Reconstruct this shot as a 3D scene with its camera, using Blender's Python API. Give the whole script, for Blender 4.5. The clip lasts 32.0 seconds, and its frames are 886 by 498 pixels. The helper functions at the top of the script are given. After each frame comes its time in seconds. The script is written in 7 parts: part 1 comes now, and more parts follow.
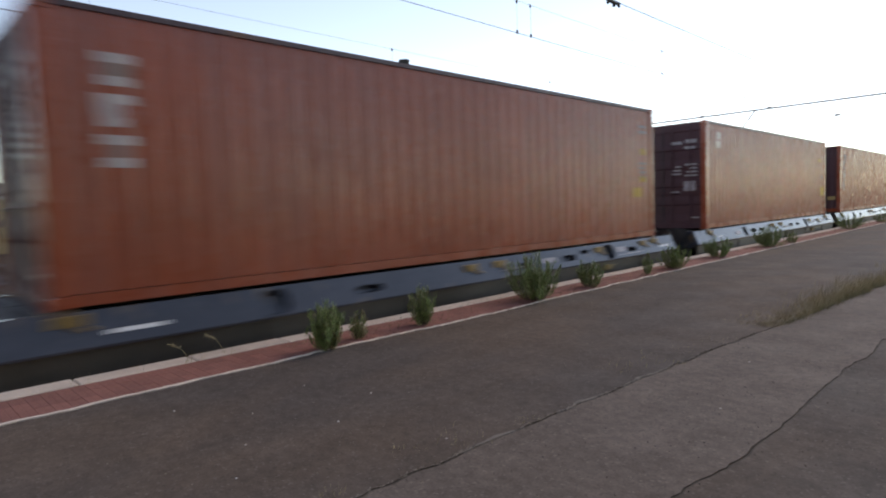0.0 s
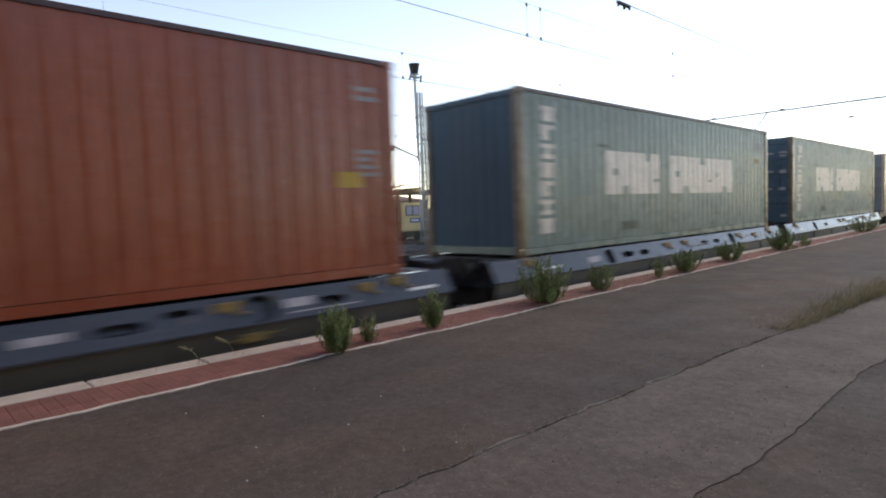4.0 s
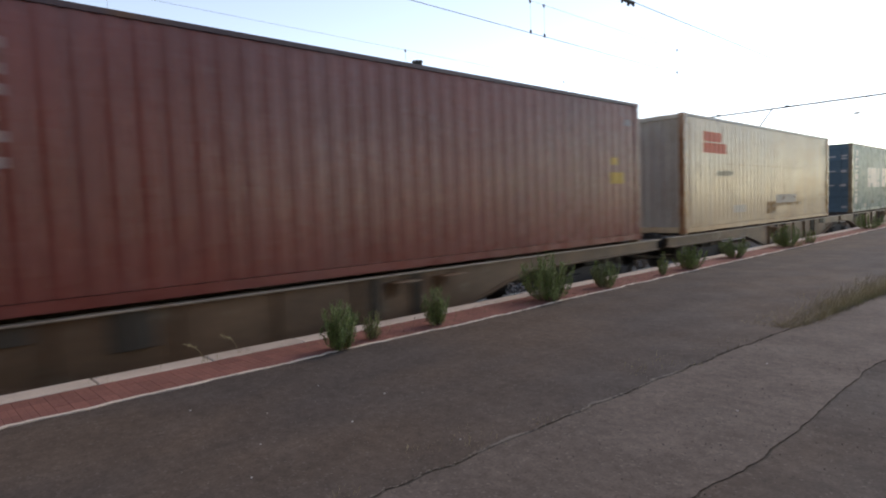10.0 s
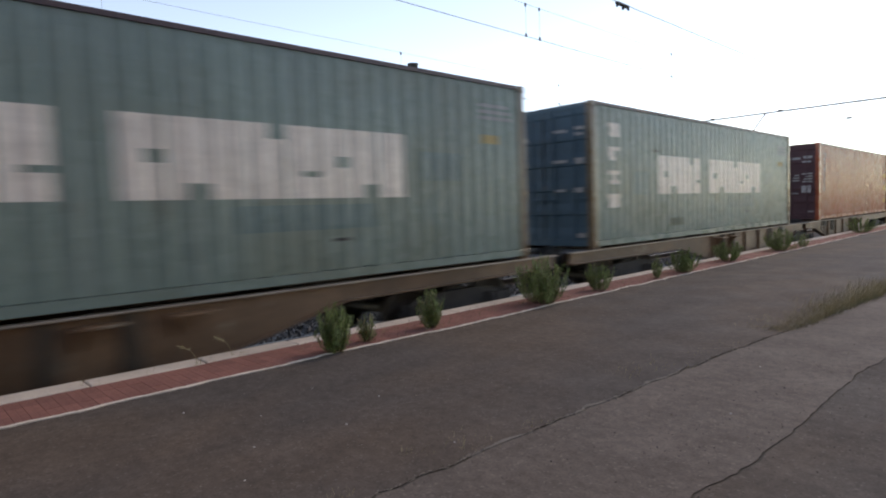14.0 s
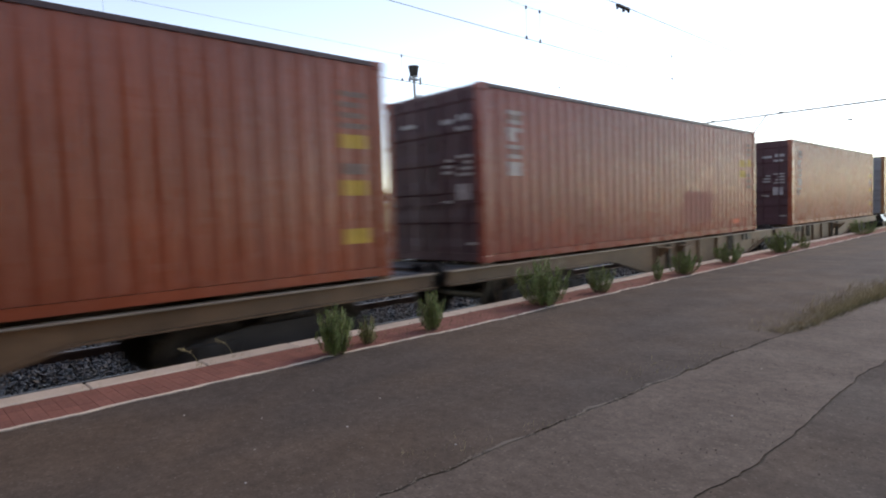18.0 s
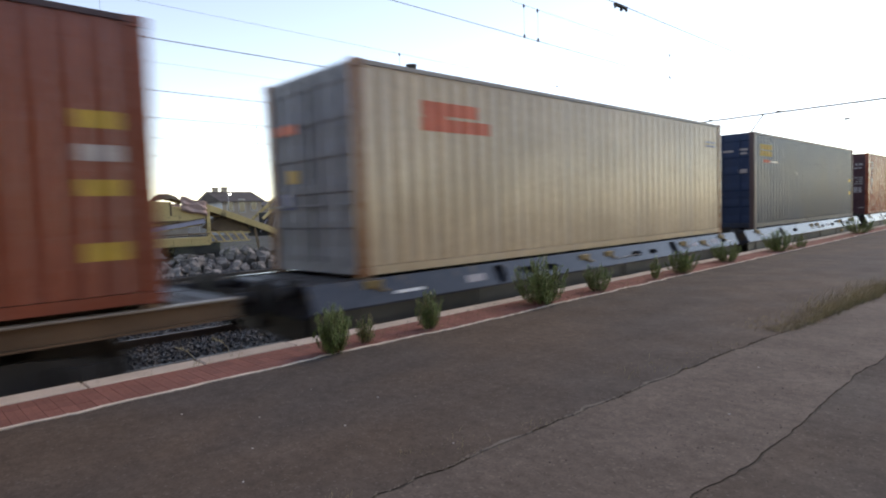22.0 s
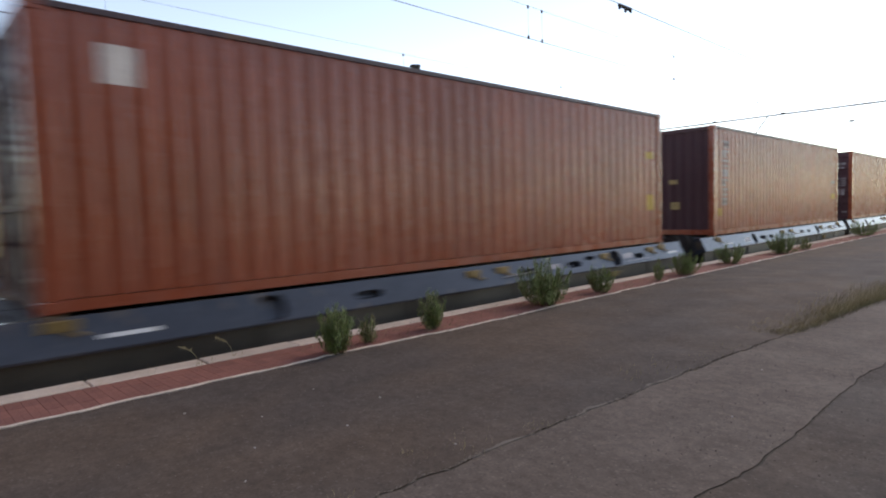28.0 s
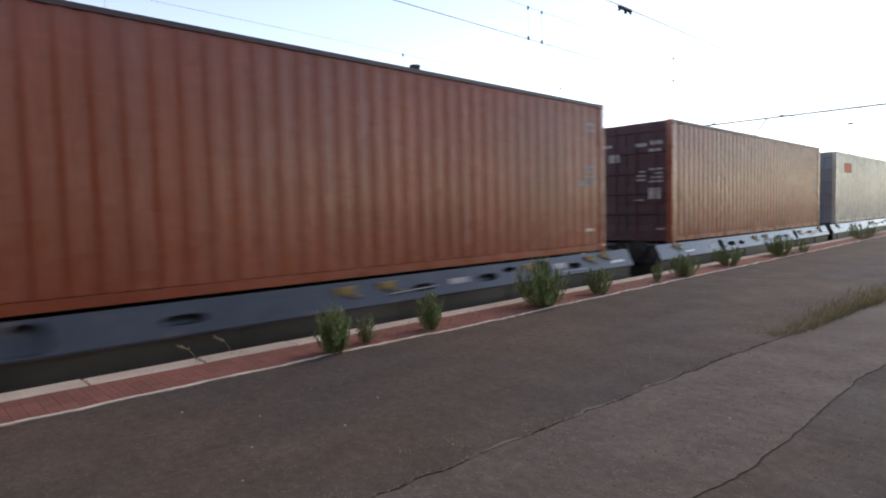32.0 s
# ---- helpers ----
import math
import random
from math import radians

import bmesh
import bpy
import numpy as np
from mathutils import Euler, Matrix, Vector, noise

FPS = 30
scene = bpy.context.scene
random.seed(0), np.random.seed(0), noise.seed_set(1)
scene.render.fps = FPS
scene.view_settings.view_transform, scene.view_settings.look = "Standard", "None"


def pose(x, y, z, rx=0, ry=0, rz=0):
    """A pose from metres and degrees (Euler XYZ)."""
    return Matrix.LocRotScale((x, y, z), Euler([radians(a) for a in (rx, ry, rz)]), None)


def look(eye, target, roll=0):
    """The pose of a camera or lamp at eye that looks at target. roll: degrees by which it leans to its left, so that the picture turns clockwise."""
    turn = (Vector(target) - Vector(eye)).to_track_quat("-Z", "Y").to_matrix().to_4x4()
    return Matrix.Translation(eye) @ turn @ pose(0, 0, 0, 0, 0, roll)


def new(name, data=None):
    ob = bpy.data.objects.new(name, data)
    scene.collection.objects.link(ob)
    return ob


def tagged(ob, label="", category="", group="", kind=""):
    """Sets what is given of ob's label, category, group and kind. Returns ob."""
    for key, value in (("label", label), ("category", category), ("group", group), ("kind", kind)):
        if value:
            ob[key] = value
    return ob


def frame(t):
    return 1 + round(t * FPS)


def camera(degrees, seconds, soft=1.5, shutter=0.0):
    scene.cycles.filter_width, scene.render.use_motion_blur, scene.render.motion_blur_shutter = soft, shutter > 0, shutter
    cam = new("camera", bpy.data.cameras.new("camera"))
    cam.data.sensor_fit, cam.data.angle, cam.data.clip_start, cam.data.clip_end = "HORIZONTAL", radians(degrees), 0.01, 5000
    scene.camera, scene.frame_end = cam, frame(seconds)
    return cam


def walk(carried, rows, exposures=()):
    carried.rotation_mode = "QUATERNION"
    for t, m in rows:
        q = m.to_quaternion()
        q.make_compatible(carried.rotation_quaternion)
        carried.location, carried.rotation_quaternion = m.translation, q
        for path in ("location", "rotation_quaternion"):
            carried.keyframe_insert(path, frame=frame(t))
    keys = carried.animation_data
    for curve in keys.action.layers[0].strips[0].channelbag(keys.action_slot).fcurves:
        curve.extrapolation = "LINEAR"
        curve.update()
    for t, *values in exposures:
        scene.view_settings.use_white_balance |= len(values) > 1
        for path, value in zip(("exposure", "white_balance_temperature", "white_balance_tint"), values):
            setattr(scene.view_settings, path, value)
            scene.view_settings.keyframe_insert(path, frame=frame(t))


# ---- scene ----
EYE = 1.40
cam = camera(73.09, 32.0, soft=2.0, shutter=0.80)
# seconds, yaw, pitch, roll of the hand-held camera; it stands on one spot
TURNS = [
    (0, 45.34, -4.02, 2.06), (0.5, 45.58, -3.74, 2.16), (1, 45.64, -3.71, 2.21), (1.5, 45.68, -3.66, 2.20), (2, 45.74, -3.62, 2.15),
    (2.5, 45.79, -3.56, 2.13), (4.5, 46.56, -3.79, 2.18), (5, 46.75, -3.93, 2.26), (5.5, 46.55, -4.07, 2.25), (6, 46.32, -4.18, 2.18),
    (6.5, 46.29, -4.19, 2.16), (7, 46.45, -4.11, 2.19), (7.5, 46.60, -4.02, 2.21), (8, 46.68, -4.01, 2.20), (8.5, 46.70, -4.01, 2.13),
    (9, 46.75, -4.04, 2.04), (9.5, 46.73, -3.99, 2.08), (10, 46.63, -3.91, 2.21), (10.5, 46.47, -3.86, 2.21), (11, 46.31, -3.87, 2.12),
    (11.5, 46.28, -3.89, 2.12), (12, 46.29, -3.84, 2.17), (12.5, 46.32, -3.83, 2.09), (13, 46.37, -3.84, 1.99), (13.5, 46.31, -3.77, 1.98),
    (14, 46.15, -3.69, 2.00), (14.5, 46.00, -3.58, 2.02), (15, 45.94, -3.51, 2.01), (15.5, 45.93, -3.48, 2.04), (17.5, 46.18, -3.48, 2.07),
    (18, 46.22, -3.48, 2.05), (18.5, 46.12, -3.48, 2.01), (19, 46.04, -3.55, 2.04), (19.5, 46.01, -3.62, 2.13), (20, 46.15, -3.61, 2.14),
    (20.5, 46.24, -3.63, 2.11), (21, 46.16, -3.65, 2.10), (21.5, 46.03, -3.62, 2.08), (22, 46.01, -3.60, 2.03), (22.5, 46.07, -3.60, 1.97),
    (23, 46.14, -3.59, 1.94), (23.5, 46.10, -3.59, 1.92), (24, 46.09, -3.55, 1.89), (24.5, 46.33, -3.46, 1.89), (25, 46.53, -3.37, 1.87),
    (25.5, 46.54, -3.32, 1.84), (26, 46.28, -3.37, 1.85), (26.5, 46.16, -3.39, 1.82), (28.5, 46.45, -3.61, 1.78), (29, 46.60, -3.67, 1.79),
    (29.5, 46.71, -3.65, 1.76), (30, 46.73, -3.65, 1.67), (30.5, 46.50, -3.72, 1.57), (31, 46.18, -3.69, 1.48), (31.5, 46.11, -3.61, 1.45),
    (32, 46.21, -3.51, 1.45),
]
# seconds, stops: the camera's own slow exposure drift
EXPOSURES = [(0, 1.26), (1, 1.43), (2, 1.38), (6, 1.30), (7, 1.31), (8, 1.20), (10, 1.26), (11, 1.34), (12, 1.32), (13, 1.18), (14, 1.28), (15, 1.20), (18, 1.43), (19, 1.51), (20, 1.42), (22, 1.34), (23, 1.20), (24, 1.27), (25, 1.50), (26, 1.29), (29, 1.38), (30, 1.34), (32, 1.37)]
walk(cam, [(t, pose(0, 0, EYE, 90 + p, r, y)) for t, y, p, r in TURNS], [(t, e - 0.08, 9150, 16) for t, e in EXPOSURES])

# ---- light: clear evening sky, soft light from beyond the far end of the train ----
SUN_UP, SUN_AZ = 38.0, 0.0   # degrees above the horizon; degrees from +y towards -x
world = bpy.data.worlds.new("sky")
scene.world = world
world.use_nodes = True
wn = world.node_tree.nodes
sky = wn.new("ShaderNodeTexSky")
sky.sky_type, sky.sun_disc = "NISHITA", False
sky.sun_elevation, sky.sun_rotation = radians(SUN_UP), radians(-SUN_AZ)
sky.air_density, sky.dust_density, sky.ozone_density = 0.7, 0.05, 0.7
world.node_tree.links.new(sky.outputs[0], wn["Background"].inputs[0])
wn["Background"].inputs[1].default_value = 0.15
sun = new("sun", bpy.data.lights.new("sun", "SUN"))
sun.data.energy, sun.data.angle, sun.data.color = 0.5, radians(20), (1.0, 0.93, 0.90)
sun.matrix_world = look(Vector((-math.sin(radians(SUN_AZ)) * math.cos(radians(SUN_UP)), math.cos(radians(SUN_AZ)) * math.cos(radians(SUN_UP)), math.sin(radians(SUN_UP)))) * 60, (0, 0, 0))


# ---- materials ----
def material(name, rgb, rough=0.6, metal=0.0, vary=0.18, scale=1.5, fine=40.0, bump=0.15, depth=0.01, stretch=(1, 1, 1),
             spots=None, spot_at=0.62, spot_scale=3.0, spot_stretch=(1, 1, 1), tint=0.0, spec=0.5, island=False, grain=None):
    """A surface with variation at two scales, fine relief, and optional stains of another colour."""
    m = bpy.data.materials.new(name)
    m.use_nodes = True
    nt = m.node_tree
    N, link = nt.nodes, nt.links.new
    b = N["Principled BSDF"]
    co = N.new("ShaderNodeTexCoord")

    def mapped(s):
        mp = N.new("ShaderNodeMapping")
        mp.inputs["Scale"].default_value = s
        link(co.outputs["Object"], mp.inputs["Vector"])
        return mp.outputs["Vector"]

    def noisy(vec, s, detail=4.0):
        n = N.new("ShaderNodeTexNoise")
        n.inputs["Scale"].default_value, n.inputs["Detail"].default_value = s, detail
        link(vec, n.inputs["Vector"])
        return n.outputs["Fac"]

    def spread(fac, lo, hi):
        r = N.new("ShaderNodeMapRange")
        r.inputs["From Min"].default_value, r.inputs["From Max"].default_value = 0.3, 0.7
        r.inputs["To Min"].default_value, r.inputs["To Max"].default_value = lo, hi
        link(fac, r.inputs["Value"])
        return r.outputs["Result"]

    def times(a, c):
        q = N.new("ShaderNodeMath")
        q.operation = "MULTIPLY"
        link(a, q.inputs[0])
        link(c, q.inputs[1])
        return q.outputs[0]

    big = spread(noisy(mapped(stretch), scale), 1 - vary, 1 + vary)
    small = spread(noisy(mapped((1, 1, 1)), fine, 5.0), 1 - (grain or vary * 0.6), 1 + (grain or vary * 0.6))
    gain = times(big, small)
    if tint:
        if island:
            src = N.new("ShaderNodeNewGeometry").outputs["Random Per Island"]
        else:
            src = N.new("ShaderNodeObjectInfo").outputs["Random"]
        r = N.new("ShaderNodeMapRange")
        r.inputs["To Min"].default_value, r.inputs["To Max"].default_value = 1 - tint, 1 + tint
        link(src, r.inputs["Value"])
        gain = times(gain, r.outputs["Result"])
    mul = N.new("ShaderNodeVectorMath")
    mul.operation = "SCALE"
    mul.inputs[0].default_value = rgb
    link(gain, mul.inputs["Scale"])
    if spots:
        mask = N.new("ShaderNodeMapRange")
        mask.inputs["From Min"].default_value, mask.inputs["From Max"].default_value = spot_at, spot_at + 0.12
        link(noisy(mapped(spot_stretch), spot_scale, 6.0), mask.inputs["Value"])
        mx = N.new("ShaderNodeMix")
        mx.data_type = "RGBA"
        link(mask.outputs["Result"], mx.inputs["Factor"])
        mx.inputs["A"].default_value = (*rgb, 1)
        mx.inputs["B"].default_value = (*spots, 1)
        link(mx.outputs["Result"], mul.inputs[0])
    link(mul.outputs["Vector"], b.inputs["Base Color"])
    b.inputs["Metallic"].default_value = metal
    b.inputs["Specular IOR Level"].default_value = spec
    link(spread(noisy(mapped((1, 1, 1)), fine * 0.3), max(rough - 0.05, 0.02), min(rough + 0.05, 1.0)), b.inputs["Roughness"])
    if bump:
        bp = N.new("ShaderNodeBump")
        bp.inputs["Strength"].default_value, bp.inputs["Distance"].default_value = bump, depth
        link(noisy(mapped((1, 1, 1)), fine * 1.5), bp.inputs["Height"])
        link(bp.outputs["Normal"], b.inputs["Normal"])
    return m


RUST = (0.16, 0.07, 0.03)


def container_paint(name, rgb, rust=0.74, rough=0.28, spec=0.45, dirt=None):
    """Weathered sheet paint: a base with rust, broken by long vertical streaks, rain-washed bands and small scuffs."""
    m = material(name, rgb, rough, 0.0, 0.12, 0.7, 9.0, 0.02, 0.003, (1, 1, 0.25), RUST, rust, 1.6, (1, 1, 0.3), spec=spec)
    nt = m.node_tree
    N, link = nt.nodes, nt.links.new
    b = N["Principled BSDF"]
    base = b.inputs["Base Color"].links[0].from_socket
    co = N.new("ShaderNodeTexCoord").outputs["Object"]
    # every container draws its own patch of the pattern
    shift = N.new("ShaderNodeVectorMath")
    shift.operation = "ADD"
    rnd = N.new("ShaderNodeVectorMath")
    rnd.operation = "SCALE"
    rnd.inputs[0].default_value = (31.0, 17.0, 53.0)
    link(N.new("ShaderNodeObjectInfo").outputs["Random"], rnd.inputs["Scale"])
    link(co, shift.inputs[0])
    link(rnd.outputs[0], shift.inputs[1])

    def layer(last, stretch, scale, lo, hi, colour, amount):
        mp = N.new("ShaderNodeMapping")
        mp.inputs["Scale"].default_value = stretch
        link(shift.outputs[0], mp.inputs["Vector"])
        n = N.new("ShaderNodeTexNoise")
        n.inputs["Scale"].default_value, n.inputs["Detail"].default_value = scale, 5.0
        link(mp.outputs[0], n.inputs["Vector"])
        r = N.new("ShaderNodeMapRange")
        r.inputs["From Min"].default_value, r.inputs["From Max"].default_value, r.inputs["To Max"].default_value = lo, hi, amount
        link(n.outputs["Fac"], r.inputs["Value"])
        mx = N.new("ShaderNodeMix")
        mx.data_type = "RGBA"
        link(r.outputs[0], mx.inputs["Factor"])
        link(last, mx.inputs["A"])
        mx.inputs["B"].default_value = (*colour, 1)
        return mx.outputs["Result"]

    grey = sum(rgb) / 3
    faded = tuple(0.72 * c + 0.28 * (grey * 0.9 + 0.03) for c in rgb)
    dark = tuple(0.72 * c for c in rgb)
    out = layer(base, (1, 3.4, 0.10), 1.3, 0.50, 0.68, faded, 0.55)
    out = layer(out, (1, 0.35, 0.7), 1.1, 0.48, 0.66, dirt or dark, 0.45)
    out = layer(out, (1, 9.0, 0.16), 1.6, 0.60, 0.72, dark, 0.5)
    out = layer(out, (1, 1, 0.6), 5.0, 0.72, 0.78, RUST if rust < 0.8 else dark, 0.6)
    link(out, b.inputs["Base Color"])
    # tint cools the sheen, standing in for a bluer reflected sky
    b.inputs["Specular Tint"].default_value = (0.94, 0.96, 1.0, 1)
    return m


def paving(name, rgb, stain, pale):
    """Worn paving: broad stains, hand-sized blotches, and aggregate of dark and pale grains with hardly any relief."""
    m = bpy.data.materials.new(name)
    m.use_nodes = True
    N, link = m.node_tree.nodes, m.node_tree.links.new
    b = N["Principled BSDF"]
    co = N.new("ShaderNodeTexCoord").outputs["Object"]

    def grain(scale, detail, stretch=(1, 1, 1), rough=0.55):
        mp = N.new("ShaderNodeMapping")
        mp.inputs["Scale"].default_value = stretch
        link(co, mp.inputs["Vector"])
        n = N.new("ShaderNodeTexNoise")
        n.inputs["Scale"].default_value, n.inputs["Detail"].default_value, n.inputs["Roughness"].default_value = scale, detail, rough
        link(mp.outputs[0], n.inputs["Vector"])
        return n.outputs["Fac"]

    def ramp(fac, a, c, lo, hi):
        r = N.new("ShaderNodeMapRange")
        for key, val in zip(("From Min", "From Max", "To Min", "To Max"), (a, c, lo, hi)):
            r.inputs[key].default_value = val
        link(fac, r.inputs["Value"])
        return r.outputs[0]

    def mix(fac, first, second):
        mx = N.new("ShaderNodeMix")
        mx.data_type = "RGBA"
        link(fac, mx.inputs["Factor"])
        for key, val in (("A", first), ("B", second)):
            if isinstance(val, tuple):
                mx.inputs[key].default_value = (*val, 1)
            else:
                link(val, mx.inputs[key])
        return mx.outputs["Result"]

    def gain(colour, fac):
        v = N.new("ShaderNodeVectorMath")
        v.operation = "SCALE"
        link(colour, v.inputs[0])
        link(fac, v.inputs["Scale"])
        return v.outputs[0]

    out = mix(ramp(grain(0.55, 4.0, (1, 0.6, 1)), 0.42, 0.62, 0.0, 1.0), rgb, stain)
    out = gain(out, ramp(grain(2.6, 5.0), 0.3, 0.7, 0.86, 1.14))
    out = gain(out, ramp(grain(13.0, 4.0), 0.3, 0.7, 0.80, 1.18))
    out = gain(out, ramp(grain(60.0, 3.0), 0.3, 0.7, 0.84, 1.16))
    cells = N.new("ShaderNodeTexVoronoi")
    cells.inputs["Scale"].default_value = 70.0
    link(co, cells.inputs["Vector"])
    tone = N.new("ShaderNodeSeparateColor")
    link(cells.outputs["Color"], tone.inputs[0])
    out = mix(ramp(tone.outputs[0], 0.95, 0.98, 0.0, 0.30), out, pale)
    out = mix(ramp(tone.outputs[1], 0.90, 0.95, 0.0, 0.40), out, tuple(0.5 * c for c in rgb))
    link(out, b.inputs["Base Color"])
    link(ramp(grain(1.4, 3.0), 0.35, 0.65, 0.80, 0.94), b.inputs["Roughness"])
    b.inputs["Specular IOR Level"].default_value = 0.28
    bp = N.new("ShaderNodeBump")
    bp.inputs["Strength"].default_value, bp.inputs["Distance"].default_value = 0.25, 0.002
    link(grain(120.0, 3.0), bp.inputs["Height"])
    link(bp.outputs["Normal"], b.inputs["Normal"])
    return m


